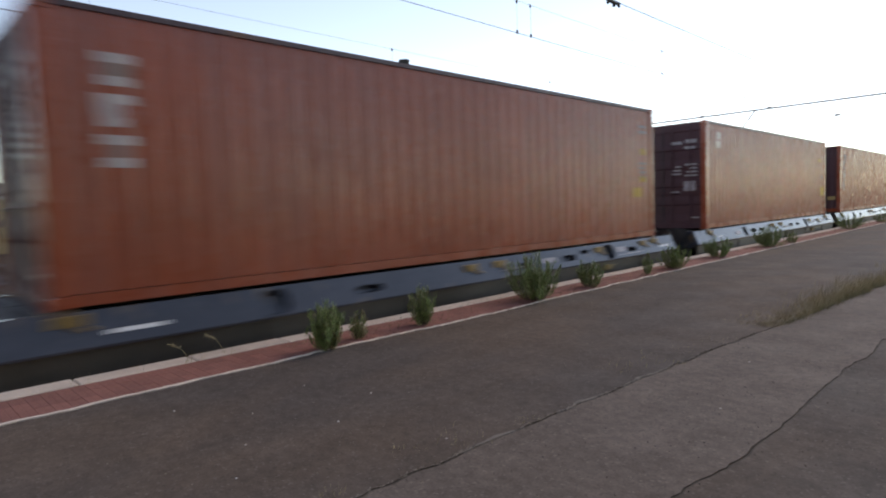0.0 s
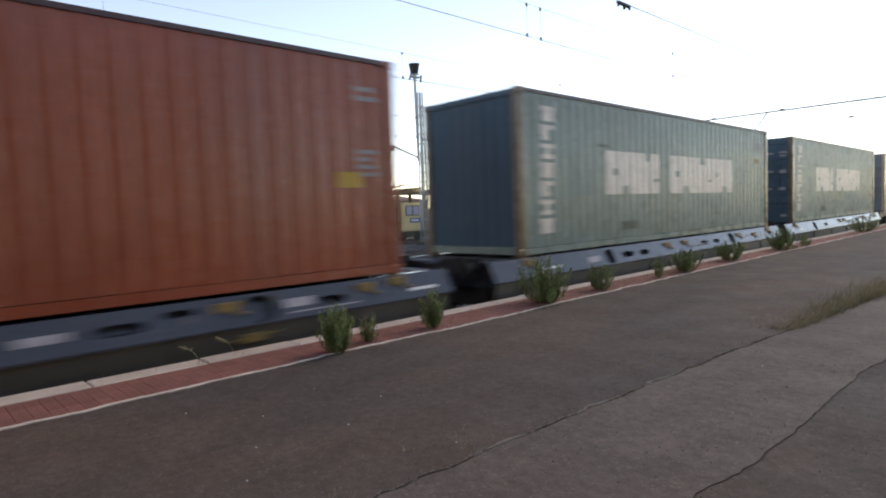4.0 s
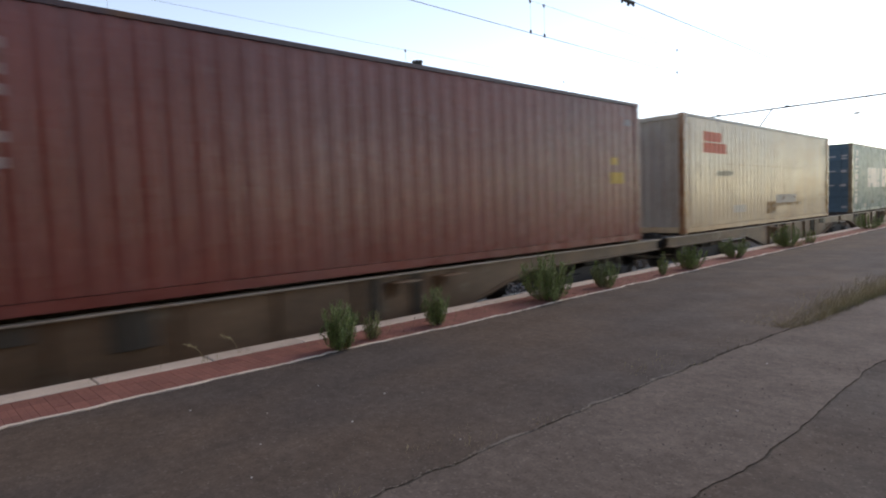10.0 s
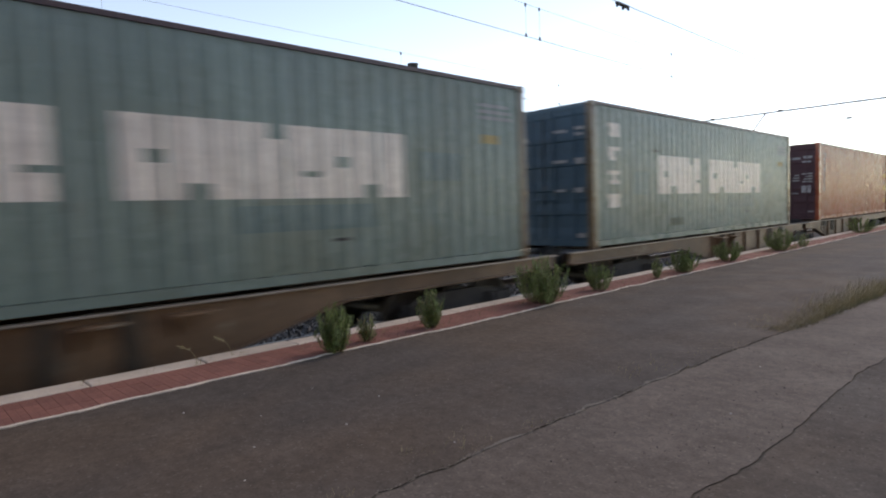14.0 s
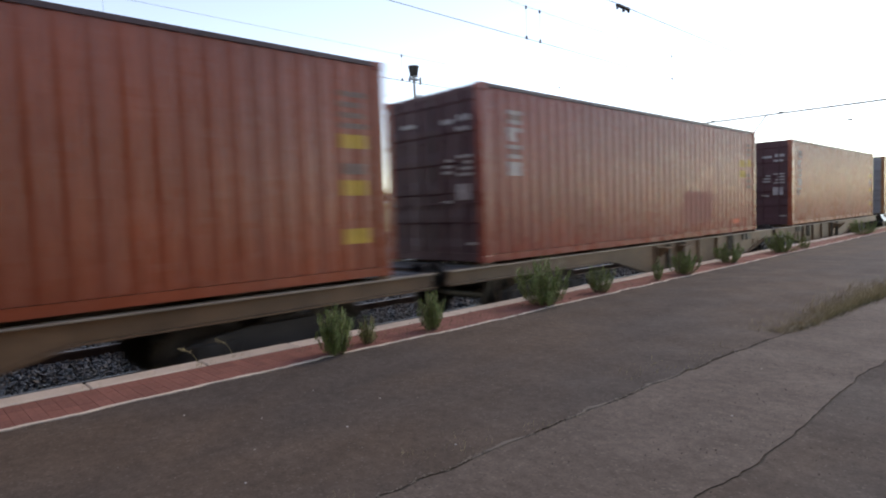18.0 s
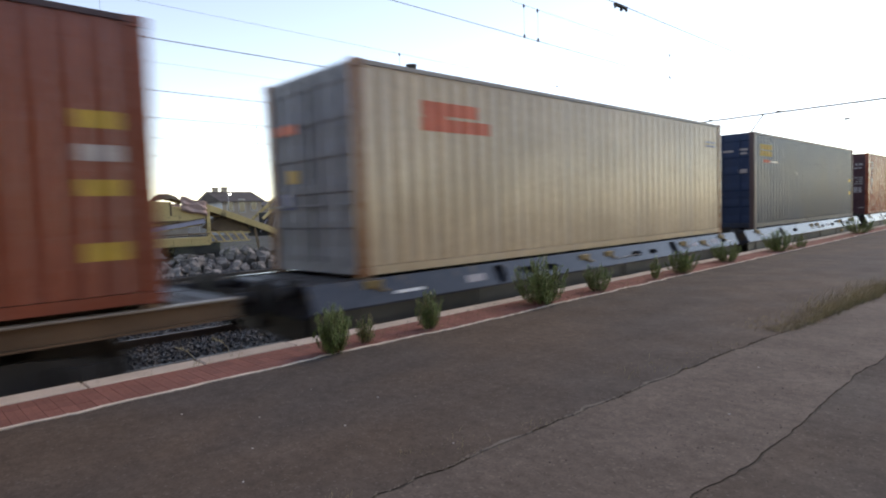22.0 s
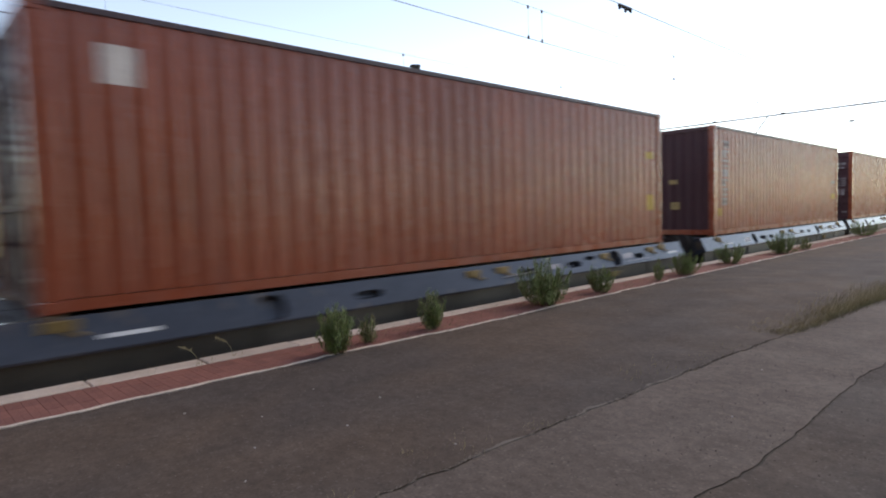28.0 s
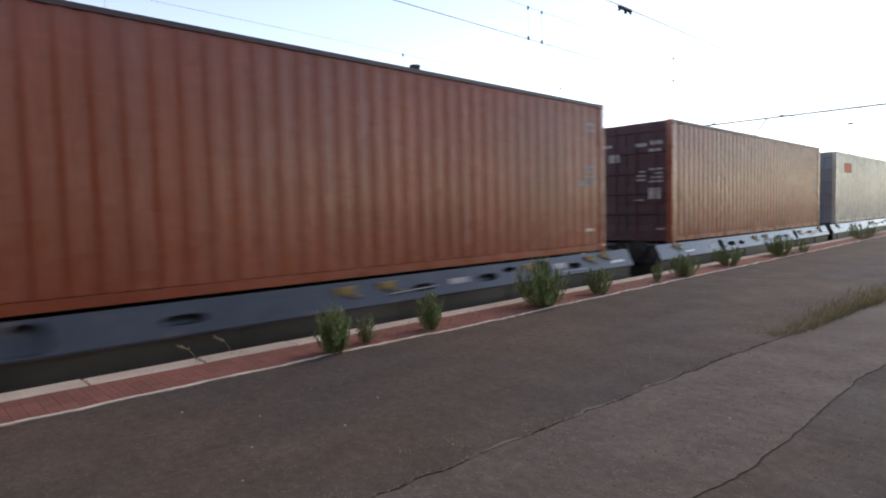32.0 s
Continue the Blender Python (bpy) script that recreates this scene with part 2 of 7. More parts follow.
M = {
    "orange": container_paint("orange_brown_paint", (0.325, 0.072, 0.034)),
    "red": container_paint("red_brown_paint", (0.285, 0.054, 0.034)),
    "brown": container_paint("brown_paint", (0.300, 0.077, 0.042)),
    "maroon": container_paint("maroon_paint", (0.210, 0.052, 0.040)),
    "teal": container_paint("teal_green_paint", (0.165, 0.222, 0.195), 0.70, dirt=(0.155, 0.165, 0.115)),
    "beige": container_paint("beige_paint", (0.585, 0.425, 0.27), 0.74, 0.22, 0.6),
    "dirty": container_paint("dirty_beige_paint", (0.615, 0.44, 0.275), 0.66, 0.22, 0.6, dirt=(0.50, 0.29, 0.14)),
    "navy": container_paint("navy_blue_paint", (0.013, 0.029, 0.066), 0.86, 0.32, 0.45, dirt=(0.030, 0.031, 0.036)),
    "tealrust": container_paint("rusty_teal_post", (0.17, 0.115, 0.07), 0.50),
    # side paint greyed and darkened for the shaded end, with its grime
    "dirty_end": container_paint("shaded_grimy_end_paint", (0.43, 0.365, 0.30), 0.62, 0.5, 0.3, dirt=(0.27, 0.19, 0.12)),
    "rust_wash": container_paint("rust_washed_beige_paint", (0.40, 0.245, 0.135), 0.56, 0.3, 0.5, dirt=(0.50, 0.36, 0.22)),
    "dull_red": material("faded_red_logo_paint", (0.36, 0.13, 0.09), 0.5, vary=0.2, scale=4, bump=0.03),
    "dirtyrust": container_paint("rusty_beige_post", (0.29, 0.135, 0.065), 0.50),
    "dark_rail": container_paint("dark_top_rail_paint", (0.085, 0.050, 0.052), 0.60, 0.45),
    "pale_rail": container_paint("weathered_grey_top_rail", (0.30, 0.26, 0.23), 0.66, 0.4),
    "grey_patch": material("faded_pale_patch", (0.56, 0.47, 0.36), 0.55, vary=0.2, scale=3, bump=0.05, spots=RUST, spot_at=0.60),
    "greywhite": container_paint("grey_white_paint", (0.52, 0.46, 0.39), 0.74),
    "rust_stain": material("orange_rust_stain", (0.36, 0.20, 0.08), 0.7, vary=0.35, scale=4, bump=0.05, spots=(0.5, 0.39, 0.26), spot_at=0.52, spot_scale=5),
    "teal_patch": container_paint("repainted_teal_patch", (0.120, 0.185, 0.180), 0.8),
    "scuff": material("dirty_olive_scuff", (0.12, 0.13, 0.09), 0.6, vary=0.25, scale=4, bump=0.03),
    "olive_smear": material("faint_olive_smear", (0.40, 0.31, 0.19), 0.5, vary=0.2, scale=3, bump=0.03),
    "scratch": material("dark_scratch", (0.05, 0.045, 0.04), 0.7, vary=0.25, scale=6, bump=0.05),
    "dull_yellow": material("faded_yellow_label_paint", (0.40, 0.29, 0.12), 0.5, vary=0.2, scale=5, bump=0.03),
    "red_patch": material("newer_red_patch", (0.30, 0.075, 0.05), 0.5, vary=0.12, scale=3, bump=0.03),
    # end colours hold the shade and blue skylight on the leading ends
    "door_maroon": container_paint("shaded_maroon_end_paint", (0.082, 0.034, 0.041), 0.74, 0.55, 0.3),
    "navy_door": container_paint("shaded_navy_end_paint", (0.013, 0.035, 0.092), 0.74, 0.55, 0.3),
    "teal_door": container_paint("shaded_teal_end_paint", (0.055, 0.104, 0.142), 0.72, 0.55, 0.3),
    "grey_door": container_paint("shaded_grey_end_paint", (0.24, 0.25, 0.27), 0.72, 0.55, 0.3),
    "faded_ink": material("faded_white_lettering_paint", (0.47, 0.40, 0.37), 0.5, vary=0.2, scale=4, bump=0.03, spots=(0.3, 0.2, 0.16), spot_at=0.6),
    "dull_ink": material("dull_lettering_paint", (0.27, 0.19, 0.16), 0.6, vary=0.25, scale=4, bump=0.03, spec=0.2),
    "door_ink": material("dull_white_door_lettering", (0.34, 0.31, 0.32), 0.5, vary=0.25, scale=6, bump=0.03),
    "white_ink": material("white_lettering_paint", (0.72, 0.62, 0.54), 0.27, vary=0.12, scale=3, bump=0.03, spots=(0.45, 0.4, 0.36), spot_at=0.64),
    "yellow_ink": material("yellow_label_paint", (0.56, 0.34, 0.05), 0.5, vary=0.1, scale=4, bump=0.03),
    "red_ink": material("red_logo_paint", (0.70, 0.15, 0.075), 0.5, vary=0.12, scale=3, bump=0.03),
    "grey_ink": material("grey_label_paint", (0.33, 0.31, 0.31), 0.5, vary=0.1, scale=4, bump=0.03),
    "handle": material("dirty_yellow_handle_paint", (0.23, 0.145, 0.045), 0.6, vary=0.25, scale=5, bump=0.05),
    "black": material("black_rubber_and_grease", (0.02, 0.02, 0.022), 0.6, vary=0.2, scale=5, bump=0.1),
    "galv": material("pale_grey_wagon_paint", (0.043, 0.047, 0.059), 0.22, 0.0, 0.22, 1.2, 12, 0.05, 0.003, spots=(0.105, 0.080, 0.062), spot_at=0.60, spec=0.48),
    "web": material("grimy_brown_wagon_web", (0.062, 0.050, 0.038), 0.5, 0, 0.3, 1.2, 14, 0.15, 0.005),
    "rustbrown": material("rusty_wagon_paint", (0.148, 0.082, 0.045), 0.5, 0.0, 0.3, 1.3, 14, 0.2, 0.005, spots=(0.22, 0.175, 0.125), spot_at=0.62),
    "deck": material("worn_grey_deck", (0.078, 0.073, 0.074), 0.62, 0.0, 0.25, 1.5, 20, 0.15, 0.004, spots=RUST, spot_at=0.62, spec=0.4),
    # light on the flange's top edge put into a pale colour, with rust spots
    "flange": material("pale_lit_flange", (0.26, 0.215, 0.17), 0.5, 0.1, 0.25, 1.5, 20, 0.15, 0.004, spots=RUST, spot_at=0.62),
    "wheel": material("worn_wheel_steel", (0.10, 0.085, 0.075), 0.5, 0.7, 0.25, 4, 30, 0.1, 0.003),
    "bogie": material("grimy_bogie_iron", (0.045, 0.036, 0.03), 0.8, 0.0, 0.3, 3, 25, 0.2, 0.006),
    "asphalt": paving("worn_asphalt", (0.083, 0.066, 0.056), (0.108, 0.076, 0.056), (0.22, 0.18, 0.15)),
    "concrete": paving("worn_platform_concrete", (0.138, 0.107, 0.088), (0.120, 0.091, 0.073), (0.28, 0.23, 0.19)),
    "crackfill": material("dirt_in_cracks", (0.050, 0.041, 0.031), 1.0, vary=0.3, scale=6, bump=0.5),
    "lip": material("pale_broken_edge", (0.155, 0.130, 0.108), 0.9, 0, 0.25, 6, 60, 0.4, 0.004, spots=(0.07, 0.058, 0.048), spot_at=0.52, spot_scale=9),
    "coping": material("pale_coping_stone", (0.58, 0.475, 0.385), 0.8, 0, 0.12, 2.0, 50, 0.3, 0.004, spots=(0.3, 0.25, 0.22), spot_at=0.63, tint=0.08),
    "paver": material("red_paver", (0.27, 0.105, 0.08), 0.85, 0, 0.2, 3, 60, 0.4, 0.004, spots=(0.15, 0.09, 0.08), spot_at=0.62, tint=0.14),
    "paver_far": material("red_paver_far", (0.27, 0.105, 0.08), 0.85, 0, 0.2, 3, 60, 0.4, 0.004, spots=(0.15, 0.09, 0.08), spot_at=0.62, tint=0.14, island=True),
    "whiteline": material("worn_white_line_paint", (0.68, 0.57, 0.47), 0.75, 0, 0.15, 4, 60, 0.3, 0.003, spots=(0.2, 0.17, 0.16), spot_at=0.66, spot_scale=6),
    "wallconcrete": material("stained_platform_wall", (0.13, 0.115, 0.10), 0.9, 0, 0.3, 1.0, 30, 0.4, 0.01),
    "ballast": material("grey_ballast", (0.027, 0.027, 0.032), 0.5, 0, 0.3, 3, 30, 0.4, 0.02, tint=0.6, island=True),
    "gravel": material("bluish_yard_gravel", (0.105, 0.105, 0.115), 0.8, 0, 0.3, 3, 30, 0.4, 0.02, tint=0.6, island=True),
    "bedding": material("dark_ballast_bed", (0.026, 0.025, 0.026), 0.95, 0, 0.3, 3, 30, 0.6, 0.03),
    "ground": material("gravel_and_dirt_ground", (0.052, 0.046, 0.040), 0.95, 0, 0.3, 0.25, 14, 0.6, 0.04, spots=(0.09, 0.095, 0.05), spot_at=0.6, spot_scale=0.35),
    "rail": material("rail_steel", (0.13, 0.10, 0.085), 0.45, 0.6, 0.15, 3, 30, 0.1, 0.002),
    "sleeper": material("concrete_sleeper", (0.085, 0.077, 0.068), 0.9, 0, 0.2, 2, 40, 0.3, 0.004),
    "leaf": material("shrub_leaf", (0.145, 0.205, 0.056), 0.6, 0, 0.25, 4, 30, 0.1, 0.003, tint=0.45, island=True),
    "dryleaf": material("dry_grass_blade", (0.32, 0.265, 0.14), 0.7, 0, 0.2, 4, 30, 0.1, 0.003, tint=0.4, island=True),
    "straw": material("dry_straw", (0.33, 0.255, 0.13), 0.7, 0, 0.2, 4, 30, 0.1, 0.003, tint=0.4, island=True),
    "grass": material("grass_blade", (0.10, 0.12, 0.045), 0.7, 0, 0.2, 4, 30, 0.1, 0.003, tint=0.4, island=True),
    "twig": material("shrub_twig", (0.10, 0.075, 0.045), 0.8, vary=0.2, scale=8),
    "yellow": material("machine_yellow_paint", (0.58, 0.41, 0.17), 0.55, 0, 0.16, 0.9, 14, 0.1, 0.004, spots=(0.16, 0.11, 0.05), spot_at=0.58, spot_scale=1.4),
    "cream": material("coach_yellow_cream_paint", (0.58, 0.45, 0.22), 0.55, 0, 0.12, 0.9, 14, 0.1, 0.004, spots=(0.2, 0.15, 0.08), spot_at=0.68),
    "machine_rust": material("rusted_machine_steel", (0.17, 0.11, 0.065), 0.8, 0, 0.3, 1.2, 14, 0.2, 0.006),
    "machine_dark": material("dark_machine_iron", (0.03, 0.028, 0.028), 0.7, 0.2, 0.3, 2, 20, 0.2, 0.006),
    "bluesign": material("blue_sign_enamel", (0.02, 0.05, 0.22), 0.35, vary=0.05, bump=0.02),
    "tarp": material("faded_pink_tarpaulin", (0.42, 0.28, 0.25), 0.7, 0, 0.15, 2, 20, 0.3, 0.02),
    "lilac": material("lilac_grey_panel", (0.33, 0.31, 0.38), 0.4, vary=0.1),
    "orange_red": material("orange_red_paint", (0.5, 0.09, 0.03), 0.5, vary=0.1),
    "whitepaint": material("white_paint", (0.72, 0.72, 0.70), 0.5, vary=0.08),
    "glass": material("dark_window_glass", (0.03, 0.04, 0.05), 0.08, 0, 0.05, bump=0.0, spec=0.8),
    "stone": material("rubble_stone", (0.20, 0.18, 0.165), 0.9, 0, 0.25, 2.5, 20, 0.5, 0.02, tint=0.55),
    "plaster": material("house_plaster", (0.34, 0.28, 0.23), 0.85, 0, 0.12, 0.4, 8, 0.2, 0.01),
    "plaster_white": material("white_house_plaster", (0.62, 0.62, 0.62), 0.85, 0, 0.1, 0.4, 8, 0.2, 0.01),
    "tiles": material("dark_roof_tiles", (0.075, 0.06, 0.055), 0.8, 0, 0.2, 0.6, 6, 0.4, 0.03),
    "tiles_red": material("weathered_red_roof_tiles", (0.17, 0.10, 0.07), 0.8, 0, 0.2, 0.6, 6, 0.4, 0.03),
    "mast": material("galvanised_mast_steel", (0.30, 0.31, 0.33), 0.45, 0.5, 0.15, 1.5, 20, 0.05, 0.003),
    "wire": material("dark_copper_wire", (0.035, 0.03, 0.03), 0.5, 0.5, 0.1, 3, 20, 0.0),
    "insulator": material("brown_insulator", (0.05, 0.035, 0.03), 0.3, vary=0.1),
    "hill": material("distant_scrub", (0.055, 0.06, 0.045), 1.0, 0, 0.3, 0.08, 1.5, 0.5, 0.3),
    "litter": material("brown_dry_litter", (0.085, 0.068, 0.046), 1.0, vary=0.35, scale=20, tint=0.4, island=True),
    "soil": material("reddish_brown_soil", (0.17, 0.095, 0.070), 1.0, vary=0.3, scale=20, tint=0.3, island=True),
    "crumb": material("pale_brown_crumb", (0.21, 0.175, 0.14), 0.9, vary=0.3, scale=30),
    "moss": material("dark_moss", (0.055, 0.046, 0.022), 1.0, vary=0.3, scale=30, bump=0.6),
    "pebble": material("pale_pebble", (0.5, 0.46, 0.42), 0.8, vary=0.15, scale=20),
    # ochre chosen for the warm light it throws on the train
    "unseen_wall": material("unseen_ochre_wall", (0.55, 0.30, 0.14), 0.85, 0, 0.12, 0.5, 10, 0.2, 0.006),
}

lit = M["lampglow"] = bpy.data.materials.new("lit_lamp_glass")
lit.use_nodes = True
lit.node_tree.nodes["Principled BSDF"].inputs["Emission Color"].default_value = (0.85, 0.9, 1.0, 1)
lit.node_tree.nodes["Principled BSDF"].inputs["Emission Strength"].default_value = 6.0


# ---- mesh helpers ----
class Geo:
    """Vertices and faces of one mesh, gathered from simple solids."""

    def __init__(self):
        self.v, self.f = [], []

    def add(self, verts, faces):
        n = len(self.v)
        self.v += [tuple(p) for p in verts]
        self.f += [tuple(i + n for i in q) for q in faces]
        return self

    def box(self, x0, x1, y0, y1, z0, z1):
        x0, x1, y0, y1, z0, z1 = min(x0, x1), max(x0, x1), min(y0, y1), max(y0, y1), min(z0, z1), max(z0, z1)
        v = [(x, y, z) for z in (z0, z1) for y in (y0, y1) for x in (x0, x1)]
        return self.add(v, [(0, 2, 3, 1), (4, 5, 7, 6), (0, 1, 5, 4), (2, 6, 7, 3), (0, 4, 6, 2), (1, 3, 7, 5)])

    def prism(self, pts, a, b, axis):
        """The polygon pts drawn out from a to b along an axis; its two coordinates are the other axes in order."""
        n = len(pts)
        area = sum(pts[i][0] * pts[(i + 1) % n][1] - pts[(i + 1) % n][0] * pts[i][1] for i in range(n))
        if (area > 0) == (axis == "y"):
            pts = pts[::-1]
        a, b = min(a, b), max(a, b)
        place = {"x": lambda p, s: (s, p[0], p[1]), "y": lambda p, s: (p[0], s, p[1]), "z": lambda p, s: (p[0], p[1], s)}[axis]
        v = [place(p, a) for p in pts] + [place(p, b) for p in pts]
        f = [tuple(range(n))[::-1], tuple(range(n, 2 * n))] + [(i, (i + 1) % n, n + (i + 1) % n, n + i) for i in range(n)]
        return self.add(v, f)

    def rod(self, p, q, r, n=8, r2=None):
        p, q = Vector(p), Vector(q)
        w = (q - p).normalized()
        u = w.orthogonal().normalized()
        s = w.cross(u)
        r2 = r if r2 is None else r2
        v = [p + (u * math.cos(6.28318 * i / n) + s * math.sin(6.28318 * i / n)) * r for i in range(n)]
        v += [q + (u * math.cos(6.28318 * i / n) + s * math.sin(6.28318 * i / n)) * r2 for i in range(n)]
        return self.add(v, [tuple(range(n))[::-1], tuple(range(n, 2 * n))] + [(i, (i + 1) % n, n + (i + 1) % n, n + i) for i in range(n)])

    def beam(self, p, q, w, h):
        """A square bar from p to q, w wide across x and h thick."""
        p, q = Vector(p), Vector(q)
        d = (q - p).normalized()
        side = Vector((1, 0, 0)) if abs(d.x) < 0.9 else Vector((0, 1, 0))
        side = (side - d * side.dot(d)).normalized()
        up = d.cross(side)
        v = [e + side * (w / 2 * a) + up * (h / 2 * c) for e in (p, q) for a, c in ((-1, -1), (1, -1), (1, 1), (-1, 1))]
        return self.add(v, [(3, 2, 1, 0), (4, 5, 6, 7), (0, 1, 5, 4), (1, 2, 6, 5), (2, 3, 7, 6), (3, 0, 4, 7)])

    def mesh(self, name, bevel=0.0, smooth=True):
        me = bpy.data.meshes.new(name)
        me.from_pydata(self.v, [], self.f)
        bm = bmesh.new()
        bm.from_mesh(me)
        bmesh.ops.recalc_face_normals(bm, faces=bm.faces)
        if bevel:
            sharp = [e for e in bm.edges if len(e.link_faces) == 2 and e.calc_face_angle(0) > 0.5]
            bmesh.ops.bevel(bm, geom=sharp, offset=bevel, segments=1, affect="EDGES", clamp_overlap=True)
        bm.to_mesh(me)
        bm.free()
        if smooth:
            me.polygons.foreach_set("use_smooth", [True] * len(me.polygons))
            me.set_sharp_from_angle(angle=radians(35))
        return me


def mesh_object(name, me, mat):
    ob = new(name, me)
    if not me.materials:
        me.materials.append(None)
    ob.material_slots[0].link = "OBJECT"
    ob.material_slots[0].material = mat
    return ob


def part(name, me, mat, parent, label="", at=None):
    """One mesh object under a thing or a part."""
    if isinstance(me, Geo):
        me = me.mesh(name)
    ob = mesh_object(name, me, mat)
    ob.parent = parent
    if at is not None:
        ob.location = at
    return tagged(ob, label)


def thing(name, place, label, category, group="", kind=""):
    """An empty at the base of a thing, which carries its parts."""
    ob = new(name)
    ob.location = place
    ob.empty_display_size = 0.2
    return tagged(ob, label, category, group, kind)


def solid(name, geo, mat, label, category, group="", kind="", bevel=0.0):
    return tagged(mesh_object(name, geo.mesh(name, bevel), mat), label, category, group, kind)

# ---- ground, tracks and platform ----
GROUND, RAIL_TOP = -1.05, -0.577
TRACKS = (-7.744, -11.75, -16.2, -20.4, -25.4, -36.3)
EDGE = -6.00                 # the platform's edge towards the track

rng = random.Random(7)
g = Geo()
steps = [-3000, -400, -120, -60, -30, -10, 0, 10, 20, 30, 45, 60, 90, 140, 400, 3000]
nx = len(steps)
g.add([(x, y, GROUND if -110 < x < 40 and abs(y) < 150 else GROUND - 0.01) for y in steps for x in steps],
      [(j * nx + i, j * nx + i + 1, (j + 1) * nx + i + 1, (j + 1) * nx + i) for j in range(nx - 1) for i in range(nx - 1)])
solid("ground", g, M["ground"], "gravel and dry dirt ground of the railway yard", "ground", kind="structure")

for k, cx in enumerate(TRACKS):
    drop = 0.0 if k < 4 else -0.24
    near = k == 0
    bed = Geo()
    half = 1.9
    right = cx + half + 0.7 if not near else EDGE - 0.02
    top = RAIL_TOP + drop - 0.20
    prof = [(cx - half - 0.7, GROUND + 0.005), (cx - half, top), (cx + half if not near else right, top), (right, GROUND + 0.005)]
    bed.prism(prof, -60, 220, "y")
    track = thing("railway_track", (cx, 0, GROUND), "steel rails on concrete sleepers in grey ballast", "railway track", "tracks of the yard", "structure")
    b = part("ballast_bed", bed, M["bedding"], track)
    b.matrix_parent_inverse = Matrix.Translation((-cx, 0, -GROUND))
    for s in (-1, 1):
        r = Geo()
        x = s * 0.868
        z = RAIL_TOP + drop - GROUND
        r.prism([(x - 0.07, z - 0.172), (x + 0.07, z - 0.172), (x + 0.07, z - 0.155), (x + 0.012, z - 0.14), (x + 0.012, z - 0.045), (x + 0.036, z - 0.035),
                 (x + 0.034, z - 0.003), (x + 0.028, z), (x - 0.028, z), (x - 0.034, z - 0.003), (x - 0.036, z - 0.035), (x - 0.012, z - 0.045), (x - 0.012, z - 0.14), (x - 0.07, z - 0.155)], -60, 220, "y")
        part("rail", r, M["rail"], track)
    sl = Geo()
    sl.prism([(-0.14, -0.03), (0.14, -0.03), (0.10, 0.04), (-0.10, 0.04)], -1.3, 1.3, "x")
    sleeper_mesh = sl.mesh("sleeper")
    for n in range(44 if k < 3 else 36):
        part("sleeper", sleeper_mesh, M["sleeper"], track, at=(0, -2 + n * 0.6 + (10 if k > 3 else 0), RAIL_TOP + drop - GROUND - 0.222))


def heap_of_stones(count, x0, x1, y0, y1, z, lo, hi, seed):
    """Many small broken stones in one mesh."""
    r = np.random.default_rng(seed)
    base = np.array([(1, 1, 1), (1, -1, -1), (-1, 1, -1), (-1, -1, 1), (1.1, 0, -0.4), (-0.9, 0.3, 0.5), (0, 1, 0.1), (0.1, -1.1, 0.2)])
    tri = np.array([(0, 6, 7), (0, 4, 6), (0, 7, 4), (1, 4, 7), (1, 6, 4), (1, 7, 2), (2, 6, 1), (2, 5, 6), (5, 3, 7), (7, 2, 3), (3, 2, 5), (5, 0, 6), (0, 5, 7)])
    c = np.stack([r.uniform(x0, x1, count), r.uniform(y0, y1, count), z + r.uniform(-0.01, 0.03, count)], 1)
    s = r.uniform(lo, hi, (count, 1, 1)) * r.uniform(0.6, 1.2, (count, 1, 3))
    a = r.uniform(0, 6.28, count)
    ca, sa = np.cos(a)[:, None], np.sin(a)[:, None]
    p = base[None] * s * r.uniform(0.7, 1.2, (count, 8, 1))
    q = np.stack([p[..., 0] * ca - p[..., 1] * sa, p[..., 0] * sa + p[..., 1] * ca, p[..., 2]], 2) + c[:, None]
    me = bpy.data.meshes.new("loose_ballast")
    me.from_pydata(q.reshape(-1, 3).tolist(), [], (tri[None] + 8 * np.arange(count)[:, None, None]).reshape(-1, 3).tolist())
    return me


tagged(mesh_object("loose_ballast", heap_of_stones(36000, EDGE - 8.2, EDGE - 0.05, -0.5, 9.0, RAIL_TOP - 0.165, 0.02, 0.042, 3), M["ballast"]),
       "dark grey broken ballast stones beside the rails", "ballast", kind="stuff")
tagged(mesh_object("loose_ballast", heap_of_stones(20000, -24.5, -9.0, 8.0, 27.0, RAIL_TOP - 0.19, 0.025, 0.055, 4), M["ballast"]),
       "grey ballast stones between the farther tracks", "ballast", kind="stuff")
tagged(mesh_object("yard_gravel", heap_of_stones(16000, -33.6, -21.6, 1.0, 30.0, GROUND + 0.01, 0.03, 0.085, 8), M["gravel"]),
       "bluish grey gravel strewn along the far siding", "gravel", kind="stuff")


def wander(pts, rough, seed):
    """A line x(y) through some points, with small uneven steps."""
    ys, xs = [p[0] for p in pts], [p[1] for p in pts]
    return lambda y: float(np.interp(y, ys, xs)) + rough * (noise.noise((y * 1.7, seed, 0)) + 0.6 * noise.noise((y * 6.1, seed, 3)) + 0.35 * noise.noise((y * 19.0, seed, 5)))


